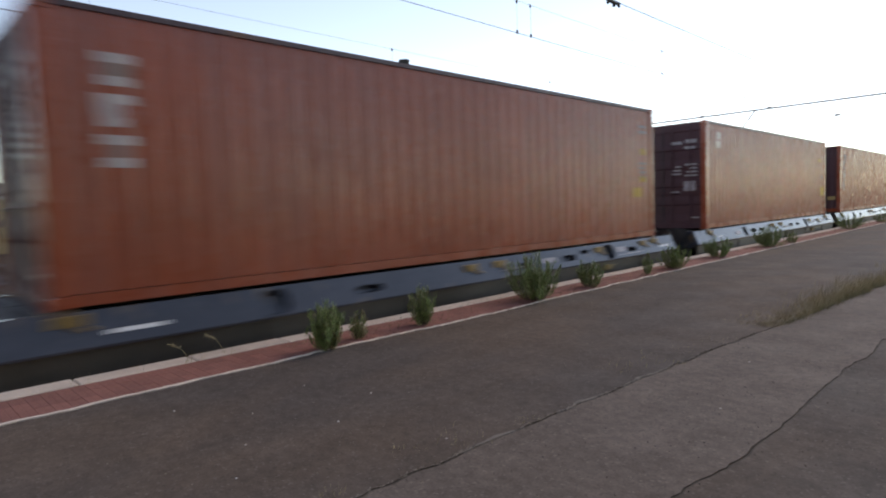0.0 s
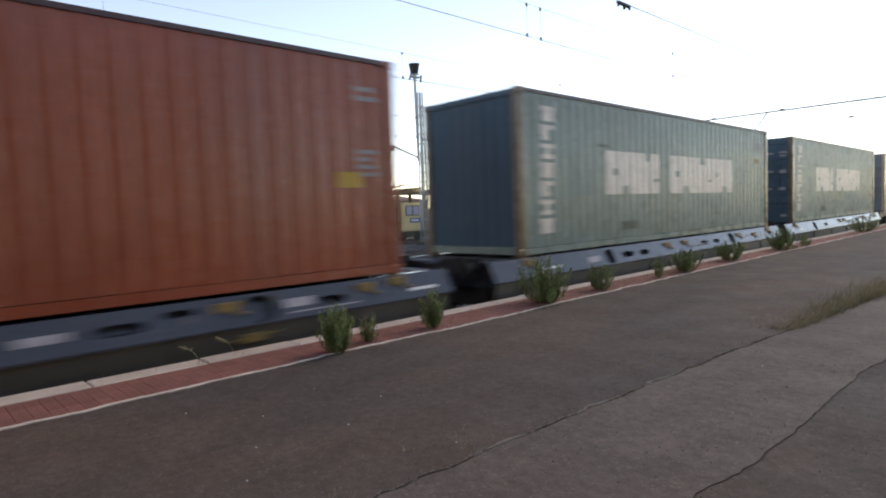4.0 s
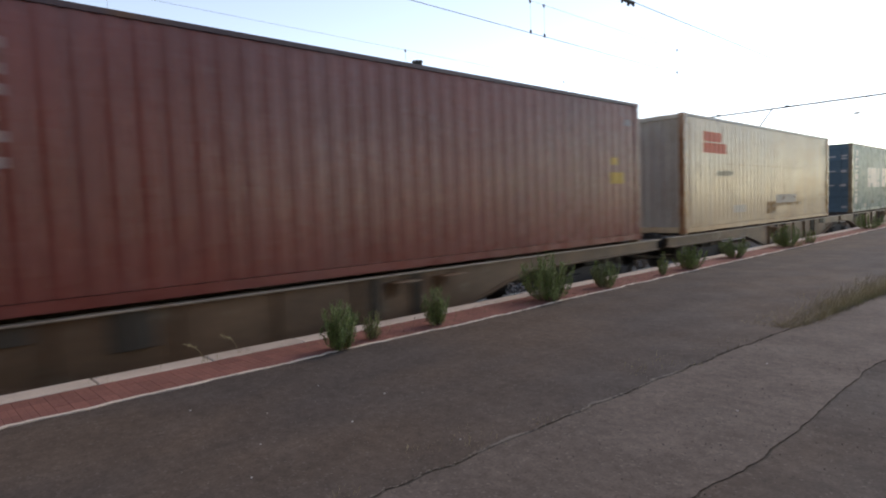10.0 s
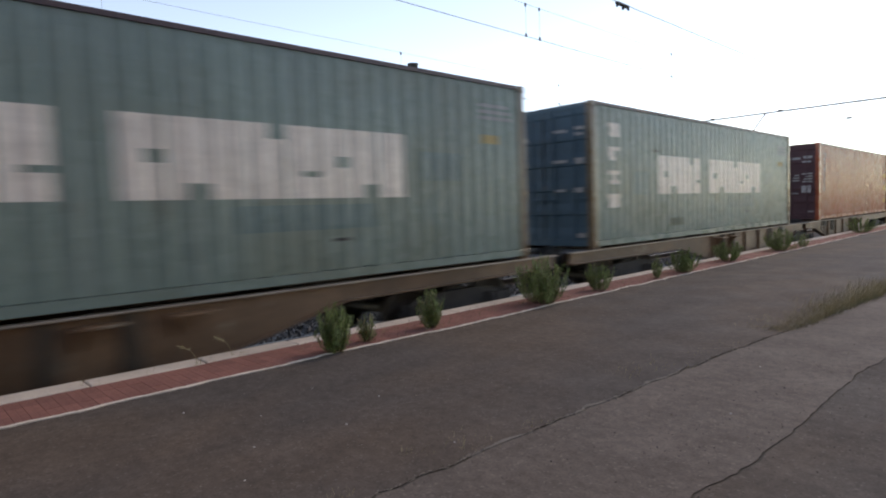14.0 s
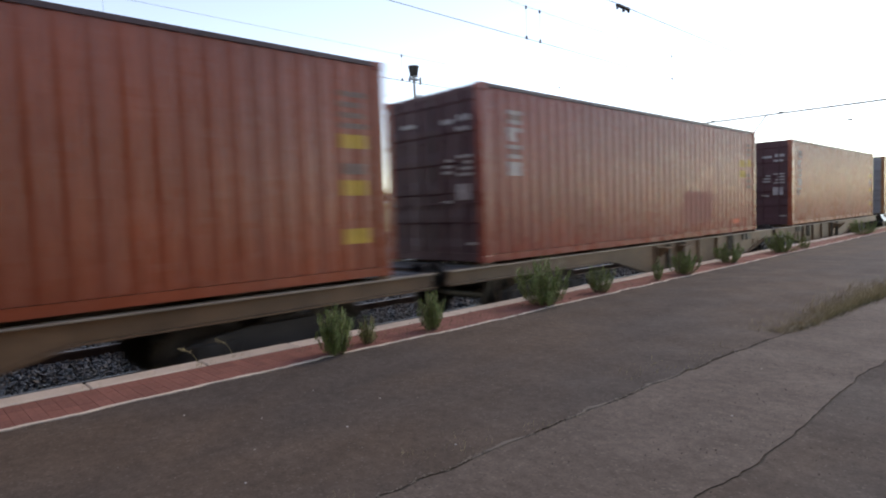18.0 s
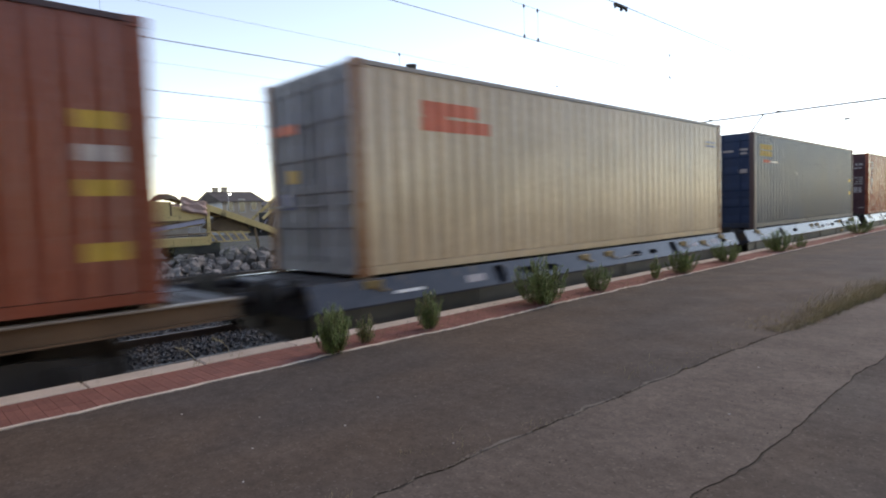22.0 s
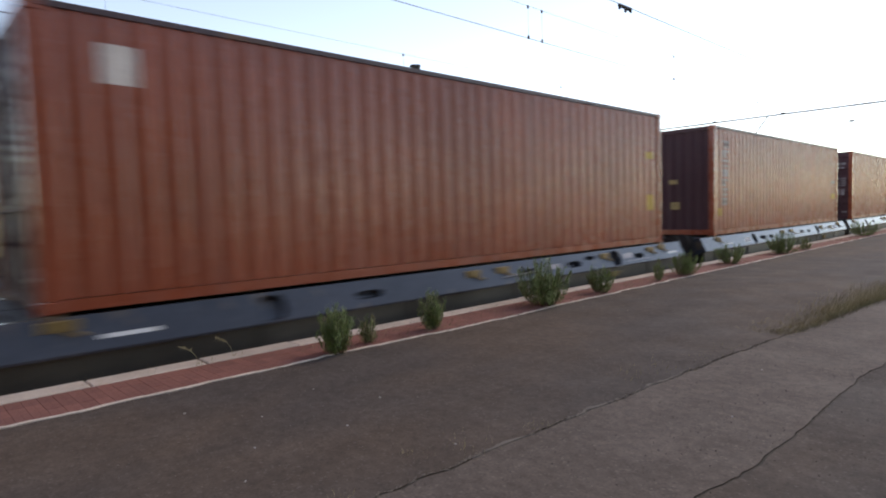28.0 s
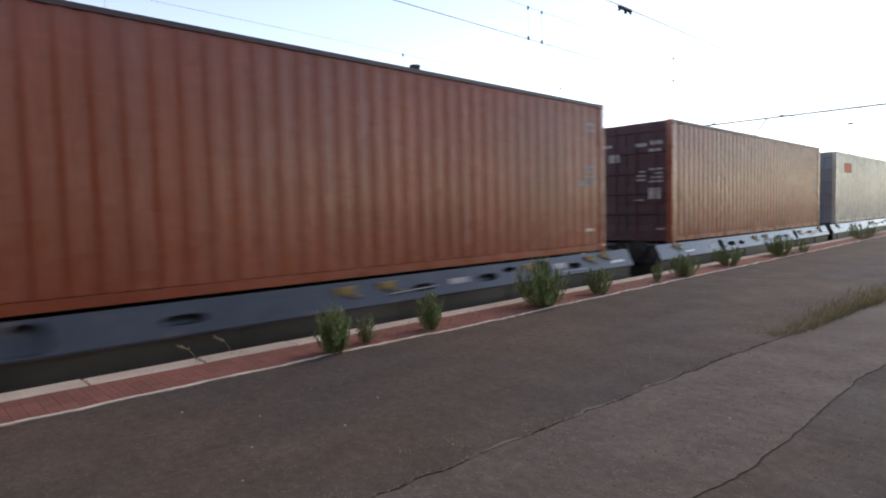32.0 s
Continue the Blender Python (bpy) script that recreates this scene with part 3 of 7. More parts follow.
crack_a = wander([(-15, -3.1), (0, -2.45), (2.2, -2.31), (3.5, -2.26), (5.1, -2.16), (6.5, -2.07), (7.5, -1.95), (9.9, -1.78), (20, -1.1), (100, 3.5)], 0.042, 1)
crack_b = wander([(-15, -1.9), (0, -1.28), (2.8, -1.19), (3.2, -1.15), (3.85, -1.10), (4.9, -1.12), (5.8, -1.08), (12, -0.9), (100, 4.5)], 0.035, 9)
line_mid = wander([(-15, -5.08), (2.6, -5.08), (3.6, -5.11), (4.6, -5.06), (6.2, -5.05), (7.0, -5.11), (8, -5.10), (11, -5.12), (100, -5.14)], 0.052, 21)
kerb_out = lambda y: line_mid(y) - 0.024 - 0.012 * noise.noise((y * 4.0, 15, 1))
kerb_in = lambda y: line_mid(y) + 0.022 + 0.014 * noise.noise((y * 3.1, 3, 8))

platform = thing("platform", (0, 0, 0), "railway platform of worn asphalt and concrete with a pale stone edge", "platform", kind="structure")


def slab(name, left, right, mat, z0, z1, label, y0=-15.0, y1=100.0):
    ys = [y0]
    while ys[-1] < y1:
        ys.append(ys[-1] + (0.06 if 0 < ys[-1] < 12 else 0.25 if ys[-1] < 30 else 2.0))
    g = Geo()
    n = len(ys)
    v, f = [], []
    for y in ys:
        l, r = left(y), right(y)
        v += [(l, y, z0), (l + 0.004, y, z1), (r - 0.004, y, z1), (r, y, z0)]
    for i in range(n - 1):
        a, c = 4 * i, 4 * i + 4
        f += [(a, a + 1, c + 1, c), (a + 1, a + 2, c + 2, c + 1), (a + 2, a + 3, c + 3, c + 2)]
    g.add(v, f + [(0, 3, 2, 1), (4 * n - 4, 4 * n - 3, 4 * n - 2, 4 * n - 1)])
    me = g.mesh(name, smooth=False)
    return part(name, me, mat, platform, label)


slab("asphalt_surface", lambda y: kerb_in(y) + 0.003, lambda y: crack_a(y) - 0.006 - 0.020 * max(0.0, noise.noise((y * 2.3, 2, 2)) + 0.15), M["asphalt"], -0.2, 0.0, "dark worn asphalt")
slab("concrete_strip", lambda y: crack_a(y) + 0.002, lambda y: crack_b(y) - 0.002 - 0.010 * max(0.0, noise.noise((y * 1.9, 7, 2)) + 0.15), M["concrete"], -0.2, 0.001, "paler worn concrete strip between two cracks")
slab("asphalt_surface", lambda y: crack_b(y) + 0.002, lambda y: 14.0, M["asphalt"], -0.2, 0.0, "dark worn asphalt")
for ya, yb in ((-15, 6.12), (6.17, 9.31), (9.36, 13.1), (13.22, 100)):
    slab("edge_line", kerb_out, kerb_in, M["whiteline"], -0.2, 0.006, "worn uneven white line", ya, yb)
for ya, yb in ((2.38, 2.88), (3.25, 3.80), (4.05, 4.75)):
    lip_in = lambda y: crack_a(y) - 0.004 - 0.006 * noise.noise((y * 9.0, 4, 7))
    lip_out = lambda y, a=ya, b=yb: lip_in(y) - 0.012 - 0.026 * max(0.0, math.sin(math.pi * min(1.0, max(0.0, (y - a) / (b - a))))) * (0.8 + noise.noise((y * 8.0, 1, 5)))
    slab("broken_lip", lip_out, lip_in, M["lip"], -0.004, 0.004, "pale broken edge of the crack", ya, yb)
slab("crack_fill", lambda y: crack_a(y) - 0.1, lambda y: crack_b(y) + 0.1, M["crackfill"], -0.22, -0.005, "dirt down in the cracks")
w = Geo()
w.box(EDGE + 0.06, 14.0, -15, 100, GROUND, -0.201)
part("platform_wall", w, M["wallconcrete"], platform, "stained concrete wall under the edge")
w = Geo()
w.box(EDGE + 0.06, -5.11, -15, 100, -0.2, -0.065)
part("bedding", w, M["wallconcrete"], platform)

stone = Geo()
stone.box(EDGE, -5.748, 0.004, 0.994, -0.16, 0.012)
coping_mesh = stone.mesh("coping_stone", bevel=0.012)
for n in range(-6, 84):
    part("coping_stone", coping_mesh, M["coping"], platform, at=(rng.uniform(-0.004, 0.004), n + 0.27, rng.uniform(-0.004, 0.004)))

# unseen wall added behind the camera: shades the near train, bounces warm light
g = Geo().box(6.8, 7.2, -30, 9, 0.002, 6.4).box(7.2, 13.5, 8.6, 9, 0.002, 6.4).box(6.2, 13.8, -30, 9.4, 6.41, 6.65)
solid("wall_station", g, M["unseen_wall"], "unseen plain ochre wall with a flat eave, added to shape the light", "wall", kind="structure")

# ---- the train: containers ----
LENGTH, WIDTH, HEIGHT = 12.192, 2.438, 2.930
SIDE_X, FLOOR_Z = -6.525, 0.549
PITCH, RIB0, RIBS = 0.2820, 0.175, 42


def rib(y):
    """How far the side sheet lies inside its outermost plane at y."""
    u = (y - RIB0) % PITCH
    if y < RIB0 or y > RIB0 + RIBS * PITCH or u < 0.072:
        return 0.0
    return 0.028 * (min(1.0, (u - 0.072) / 0.068) if u < 0.212 else 1 - (u - 0.212) / 0.070)


def rib_stops(y0, y1):
    ys = [y0, y1]
    for k in range(RIBS):
        ys += [y for y in (RIB0 + k * PITCH + d for d in (0.0, 0.072, 0.140, 0.212)) if y0 < y < y1]
    return sorted(ys)


def side_mesh():
    g = Geo()
    ys = rib_stops(0.12, LENGTH - 0.12)
    g.prism([(-0.022 - rib(y), y) for y in ys] + [(-0.085, LENGTH - 0.12), (-0.085, 0.12)], 0.136, HEIGHT - 0.072, "z")
    return g.mesh("side_panel", smooth=False)


def front_mesh():
    g = Geo()
    xs = [(-0.13, 0.045)]
    x = -0.15
    while x > -2.2:
        xs += [(x, 0.045), (x - 0.07, 0.085), (x - 0.14, 0.085), (x - 0.21, 0.045)]
        x -= 0.27
    xs.append((-2.308, 0.045))
    g.prism(xs + [(-2.308, 0.12), (-0.13, 0.12)], 0.16, HEIGHT - 0.11, "z")
    return g.mesh("end_panel", smooth=False)


def door_mesh():
    g = Geo()
    pts = [(0.03, 0.16)]
    for k in range(5):
        z = 0.26 + k * 0.505
        pts += [(0.03, z), (0.050, z + 0.14), (0.050, z + 0.39), (0.03, z + 0.42)]
    pts += [(0.03, HEIGHT - 0.12), (0.11, HEIGHT - 0.12), (0.11, 0.16)]
    g.prism(pts, -1.06, 0.0, "x")
    return g.mesh("door", smooth=False)


def rod_mesh():
    g = Geo()
    g.rod((0, 0, 0.1), (0, 0, HEIGHT - 0.08), 0.015, 8)
    for z in (0.16, 0.62, 1.32, 2.05, 2.68):
        g.box(-0.035, 0.035, -0.006, 0.035, z, z + 0.045)
    return g.mesh("lock_rod")


def box_mesh(name, x0, x1, y0, y1, z0, z1, bevel=0.004):
    return Geo().box(x0, x1, y0, y1, z0, z1).mesh(name, bevel)


def casting_mesh():
    g = Geo()
    g.box(0, -0.162, 0, 0.178, 0, 0.118)
    me = g.mesh("corner_casting", 0.008)
    return me


def rail_mesh(name, z0, z1, x1):
    g = Geo()
    g.prism([(-0.012, z0), (-0.012, z1), (x1, z1), (x1, z1 - 0.02), (-0.03, z1 - 0.03), (-0.03, z0 + 0.02), (x1, z0 + 0.015), (x1, z0)], 0.165, LENGTH - 0.165, "y")
    return g.mesh(name, smooth=False)


def roof_mesh():
    g = Geo()
    pts = [(0.10, HEIGHT - 0.03)]
    y = 0.3
    while y < LENGTH - 0.35:
        pts += [(y, HEIGHT - 0.03), (y + 0.05, HEIGHT - 0.012), (y + 0.16, HEIGHT - 0.012), (y + 0.21, HEIGHT - 0.03)]
        y += 0.36
    pts += [(LENGTH - 0.10, HEIGHT - 0.03), (LENGTH - 0.10, HEIGHT - 0.07), (0.10, HEIGHT - 0.07)]
    g.prism(pts, -WIDTH + 0.06, -0.06, "x")
    return g.mesh("roof", smooth=False)


CM = {
    "side": side_mesh(), "front": front_mesh(), "door": door_mesh(), "rod": rod_mesh(), "casting": casting_mesh(), "roof": roof_mesh(),
    "top": rail_mesh("top_rail", HEIGHT - 0.068, HEIGHT - 0.010, -0.09), "bottom": rail_mesh("bottom_rail", 0.016, 0.130, -0.10),
    "post": box_mesh("corner_post", -0.006, -0.15, 0.006, 0.165, 0.116, HEIGHT - 0.116, 0.012),
    "header": box_mesh("end_header", -0.16, -WIDTH + 0.16, 0.02, 0.13, HEIGHT - 0.12, HEIGHT - 0.01),
    "sill": box_mesh("end_sill", -0.16, -WIDTH + 0.16, 0.02, 0.13, 0.02, 0.158),
    "handle": box_mesh("door_handle", -0.02, 0.34, -0.035, -0.012, -0.015, 0.015, 0.003),
    "seal": box_mesh("door_seal", -0.012, 0.012, 0.02, 0.05, 0.17, HEIGHT - 0.13, 0.0),
    "floor": box_mesh("floor_underside", -0.09, -WIDTH + 0.09, 0.12, LENGTH - 0.12, 0.06, 0.15, 0.0),
}


def decal_mesh(y0, y1, z0, z1):
    """A painted patch that follows the ribs of the side sheet."""
    ys = rib_stops(y0, y1)
    v = [(-0.0185 - rib(y), y, z) for z in (z0, z1) for y in ys]
    n = len(ys)
    return Geo().add(v, [(i, i + 1, n + i + 1, n + i) for i in range(n - 1)]).mesh("painted_mark", smooth=False)


def end_decal_mesh(x0, x1, z0, z1):
    return Geo().box(-x0, -x1, 0.016, 0.0215, z0, z1).mesh("painted_mark", smooth=False)


# side paint to its darker, bluer copy: shade put into the ends' colour
SHADED_END_PAINT = {"dirty": "dirty_end", "orange": "door_maroon", "red": "door_maroon", "brown": "door_maroon", "maroon": "door_maroon", "teal": "teal_door", "beige": "grey_door", "greywhite": "grey_door"}

# top rails take a dark tone, on pale containers a grey one
TOP_PAINT = {"beige": "pale_rail", "dirty": "pale_rail", "greywhite": "pale_rail"}


def container(y, paint, end, label, side_marks, end_marks, post_paint=None):
    c = thing("shipping_container", (SIDE_X, y, FLOOR_Z), label, "container", "containers on the train")
    p = M[paint]
    q = M[post_paint or paint]
    door_paint = {"navy": "navy_door"}.get(paint, SHADED_END_PAINT.get(paint, paint))
    part("side_panel", CM["side"], p, c)
    far = part("side_panel", CM["side"], p, c)
    far.matrix_basis = pose(-WIDTH, LENGTH, 0, 0, 0, 180)
    part("roof", CM["roof"], p, c)
    part("floor_underside", CM["floor"], M["black"], c)
    for m in (Matrix(), pose(-WIDTH, LENGTH, 0, 0, 0, 180)):
        part("top_rail", CM["top"], M[TOP_PAINT.get(paint, "dark_rail")], c, "top rail in its own tone").matrix_basis = m
        part("bottom_rail", CM["bottom"], p, c).matrix_basis = m
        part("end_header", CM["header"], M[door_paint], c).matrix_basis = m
        part("end_sill", CM["sill"], M[SHADED_END_PAINT.get(paint, paint)] if end == "door" else p, c).matrix_basis = m
        part("corner_post", CM["post"], q, c).matrix_basis = m
        part("corner_post", CM["post"], q, c).matrix_basis = m @ pose(-WIDTH + 0.156, 0, 0)
        for z in (0, HEIGHT - 0.118):
            part("corner_casting", CM["casting"], q, c).matrix_basis = m @ pose(0, 0, z)
            part("corner_casting", CM["casting"], q, c).matrix_basis = m @ pose(-WIDTH + 0.162, 0, z)
    back = pose(-WIDTH, LENGTH, 0, 0, 0, 180)
    # the leading end takes the shaded copy; the rear keeps the side paint
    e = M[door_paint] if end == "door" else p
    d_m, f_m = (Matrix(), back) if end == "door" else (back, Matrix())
    part("end_panel", CM["front"], M[SHADED_END_PAINT[paint]] if paint in ("orange", "brown", "red", "maroon", "teal", "dirty") and end == "front" else p, c).matrix_basis = f_m
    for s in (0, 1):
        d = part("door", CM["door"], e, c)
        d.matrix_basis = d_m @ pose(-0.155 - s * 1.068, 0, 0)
        for x in (-0.28, -0.80):
            part("lock_rod", CM["rod"], e, d, at=(x, 0.012, 0))
            part("door_handle", CM["handle"], e, d, at=(x - 0.02 if x > -0.5 else x - 0.2, 0.0, 1.0))
    part("door_seal", CM["seal"], M["black"], c).matrix_basis = d_m @ pose(-WIDTH / 2, 0, 0)
    for y0, y1, z0, z1, ink in side_marks:
        part("painted_mark", decal_mesh(y0, y1, z0, z1), M[ink], c)
    for x0, x1, z0, z1, ink in end_marks:
        part("painted_mark", end_decal_mesh(x0, x1, z0, z1), M["door_ink" if ink == "white_ink" else ink], c)
    return c


STARTS = [1.22, 16.45, 31.19, 46.08, 60.74, 75.35, 91.02, 105.34, 121.03, 135.32, 151.05, 165.19, 180.84, 195.58, 210.29, 225.59, 240.32, 255.45, 269.99, 285.18, 299.73]


def column(n, z0, z1, y0=0.68, y1=1.06, ink="faded_ink", fill=0.80):
    """A column of n plain split blocks, where the letters of an upright word stand."""
    d = (z1 - z0) / n
    out = []
    for k in range(n):
        a, b, lo, hi = y0 - 0.012 * k, y1 - 0.012 * k, z1 - (k + fill) * d, z1 - k * d
        h, w = hi - lo, b - a
        out += [(a, b, hi - 0.30 * h, hi, ink), (a + 0.06 * w, b - (0.30 if k % 3 == 1 else 0.04) * w, lo, lo + 0.30 * h, ink)]
        out += [(a + (0.10, 0.0, 0.30)[k % 3] * w, a + (0.95, 0.62, 0.72)[k % 3] * w, lo + 0.302 * h, hi - 0.302 * h, ink if k % 2 or ink == "white_ink" else "dull_ink")]
    return out


def bars(n, y0, y1, z0, z1, ink="white_ink"):
    """A row of n plain blocks with one notch each, where the letters of a painted word stand."""
    d = (y1 - y0) / n
    h = z1 - z0
    out = []
    for k in range(n):
        a, b = y0 + k * d, y0 + (k + (0.92, 0.98, 0.95)[k % 3]) * d
        m = a + (0.55, 0.40, 0.62, 0.5, 0.45)[k % 5] * d
        lo, hi = ((0.44, 0.60), (0.0, 0.20), (0.0, 0.0), (0.80, 1.0), (0.30, 0.38))[k % 5]
        out.append((a, m, z0, z1, ink))
        if lo > 0:
            out.append((m, b, z0, z0 + lo * h, ink))
        if hi < 1:
            out.append((m, b, z0 + hi * h, z1, ink))
    return out


def lines(n, x0, x1, z0, z1, ink="grey_ink"):
    """Small lines of print as thin bars."""
    d = (z1 - z0) / n
    return [(x0, x1 - 0.06 * ((k * 7) % 3), z0 + k * d, z0 + (k + 0.5) * d, ink) for k in range(n)]


TEAL_WORDS = bars(5, 2.85, 5.15, 1.06, 1.95) + bars(8, 5.70, 9.45, 1.06, 1.95) + lines(3, 11.05, 11.85, 2.30, 2.60) + [(11.1, 11.48, 1.91, 2.05, "dull_yellow"), (9.75, 10.6, 1.30, 1.72, "teal_patch"), (6.9, 8.9, 0.66, 0.98, "teal_patch"), (1.7, 2.35, 1.05, 1.55, "teal_patch"), (2.55, 2.95, 2.02, 2.06, "scratch"), (8.2, 8.45, 0.50, 0.54, "scratch"), (3.4, 4.1, 0.30, 0.48, "scuff")]
TEAL_SIDE = column(7, 0.30, 2.66, 0.68, 1.06, "white_ink") + TEAL_WORDS
DATA = lines(4, 11.5, 11.88, 1.35, 1.75) + lines(2, 11.5, 11.9, 2.35, 2.6)
DOOR_PRINT = lines(1, 0.26, 0.56, 2.36, 2.56) + lines(1, 0.66, 0.98, 2.34, 2.50) + lines(1, 0.30, 0.60, 2.20, 2.34) + lines(4, 0.25, 0.60, 1.45, 1.85) + lines(3, 0.70, 0.98, 1.50, 1.80) + lines(1, 0.75, 1.0, 1.0, 1.1) + lines(1, 1.62, 2.0, 2.38, 2.52) + lines(1, 0.20, 0.42, 0.30, 0.38) + [(0.3, 0.62, 1.05, 1.32, "white_ink")]
TEAL_DOOR = [(a, b, z, z + h, "grey_ink") for a, b, z, h in ((0.20, 0.46, 2.38, 0.07), (0.22, 0.44, 2.27, 0.06), (0.62, 0.95, 2.36, 0.06), (0.22, 0.46, 1.70, 0.12), (0.62, 1.0, 1.74, 0.06), (0.24, 0.48, 1.12, 0.10), (0.66, 0.92, 1.14, 0.06), (0.20, 0.40, 0.20, 0.09), (1.62, 1.92, 2.24, 0.10), (2.02, 2.18, 2.22, 0.14), (1.72, 2.0, 1.70, 0.06))]
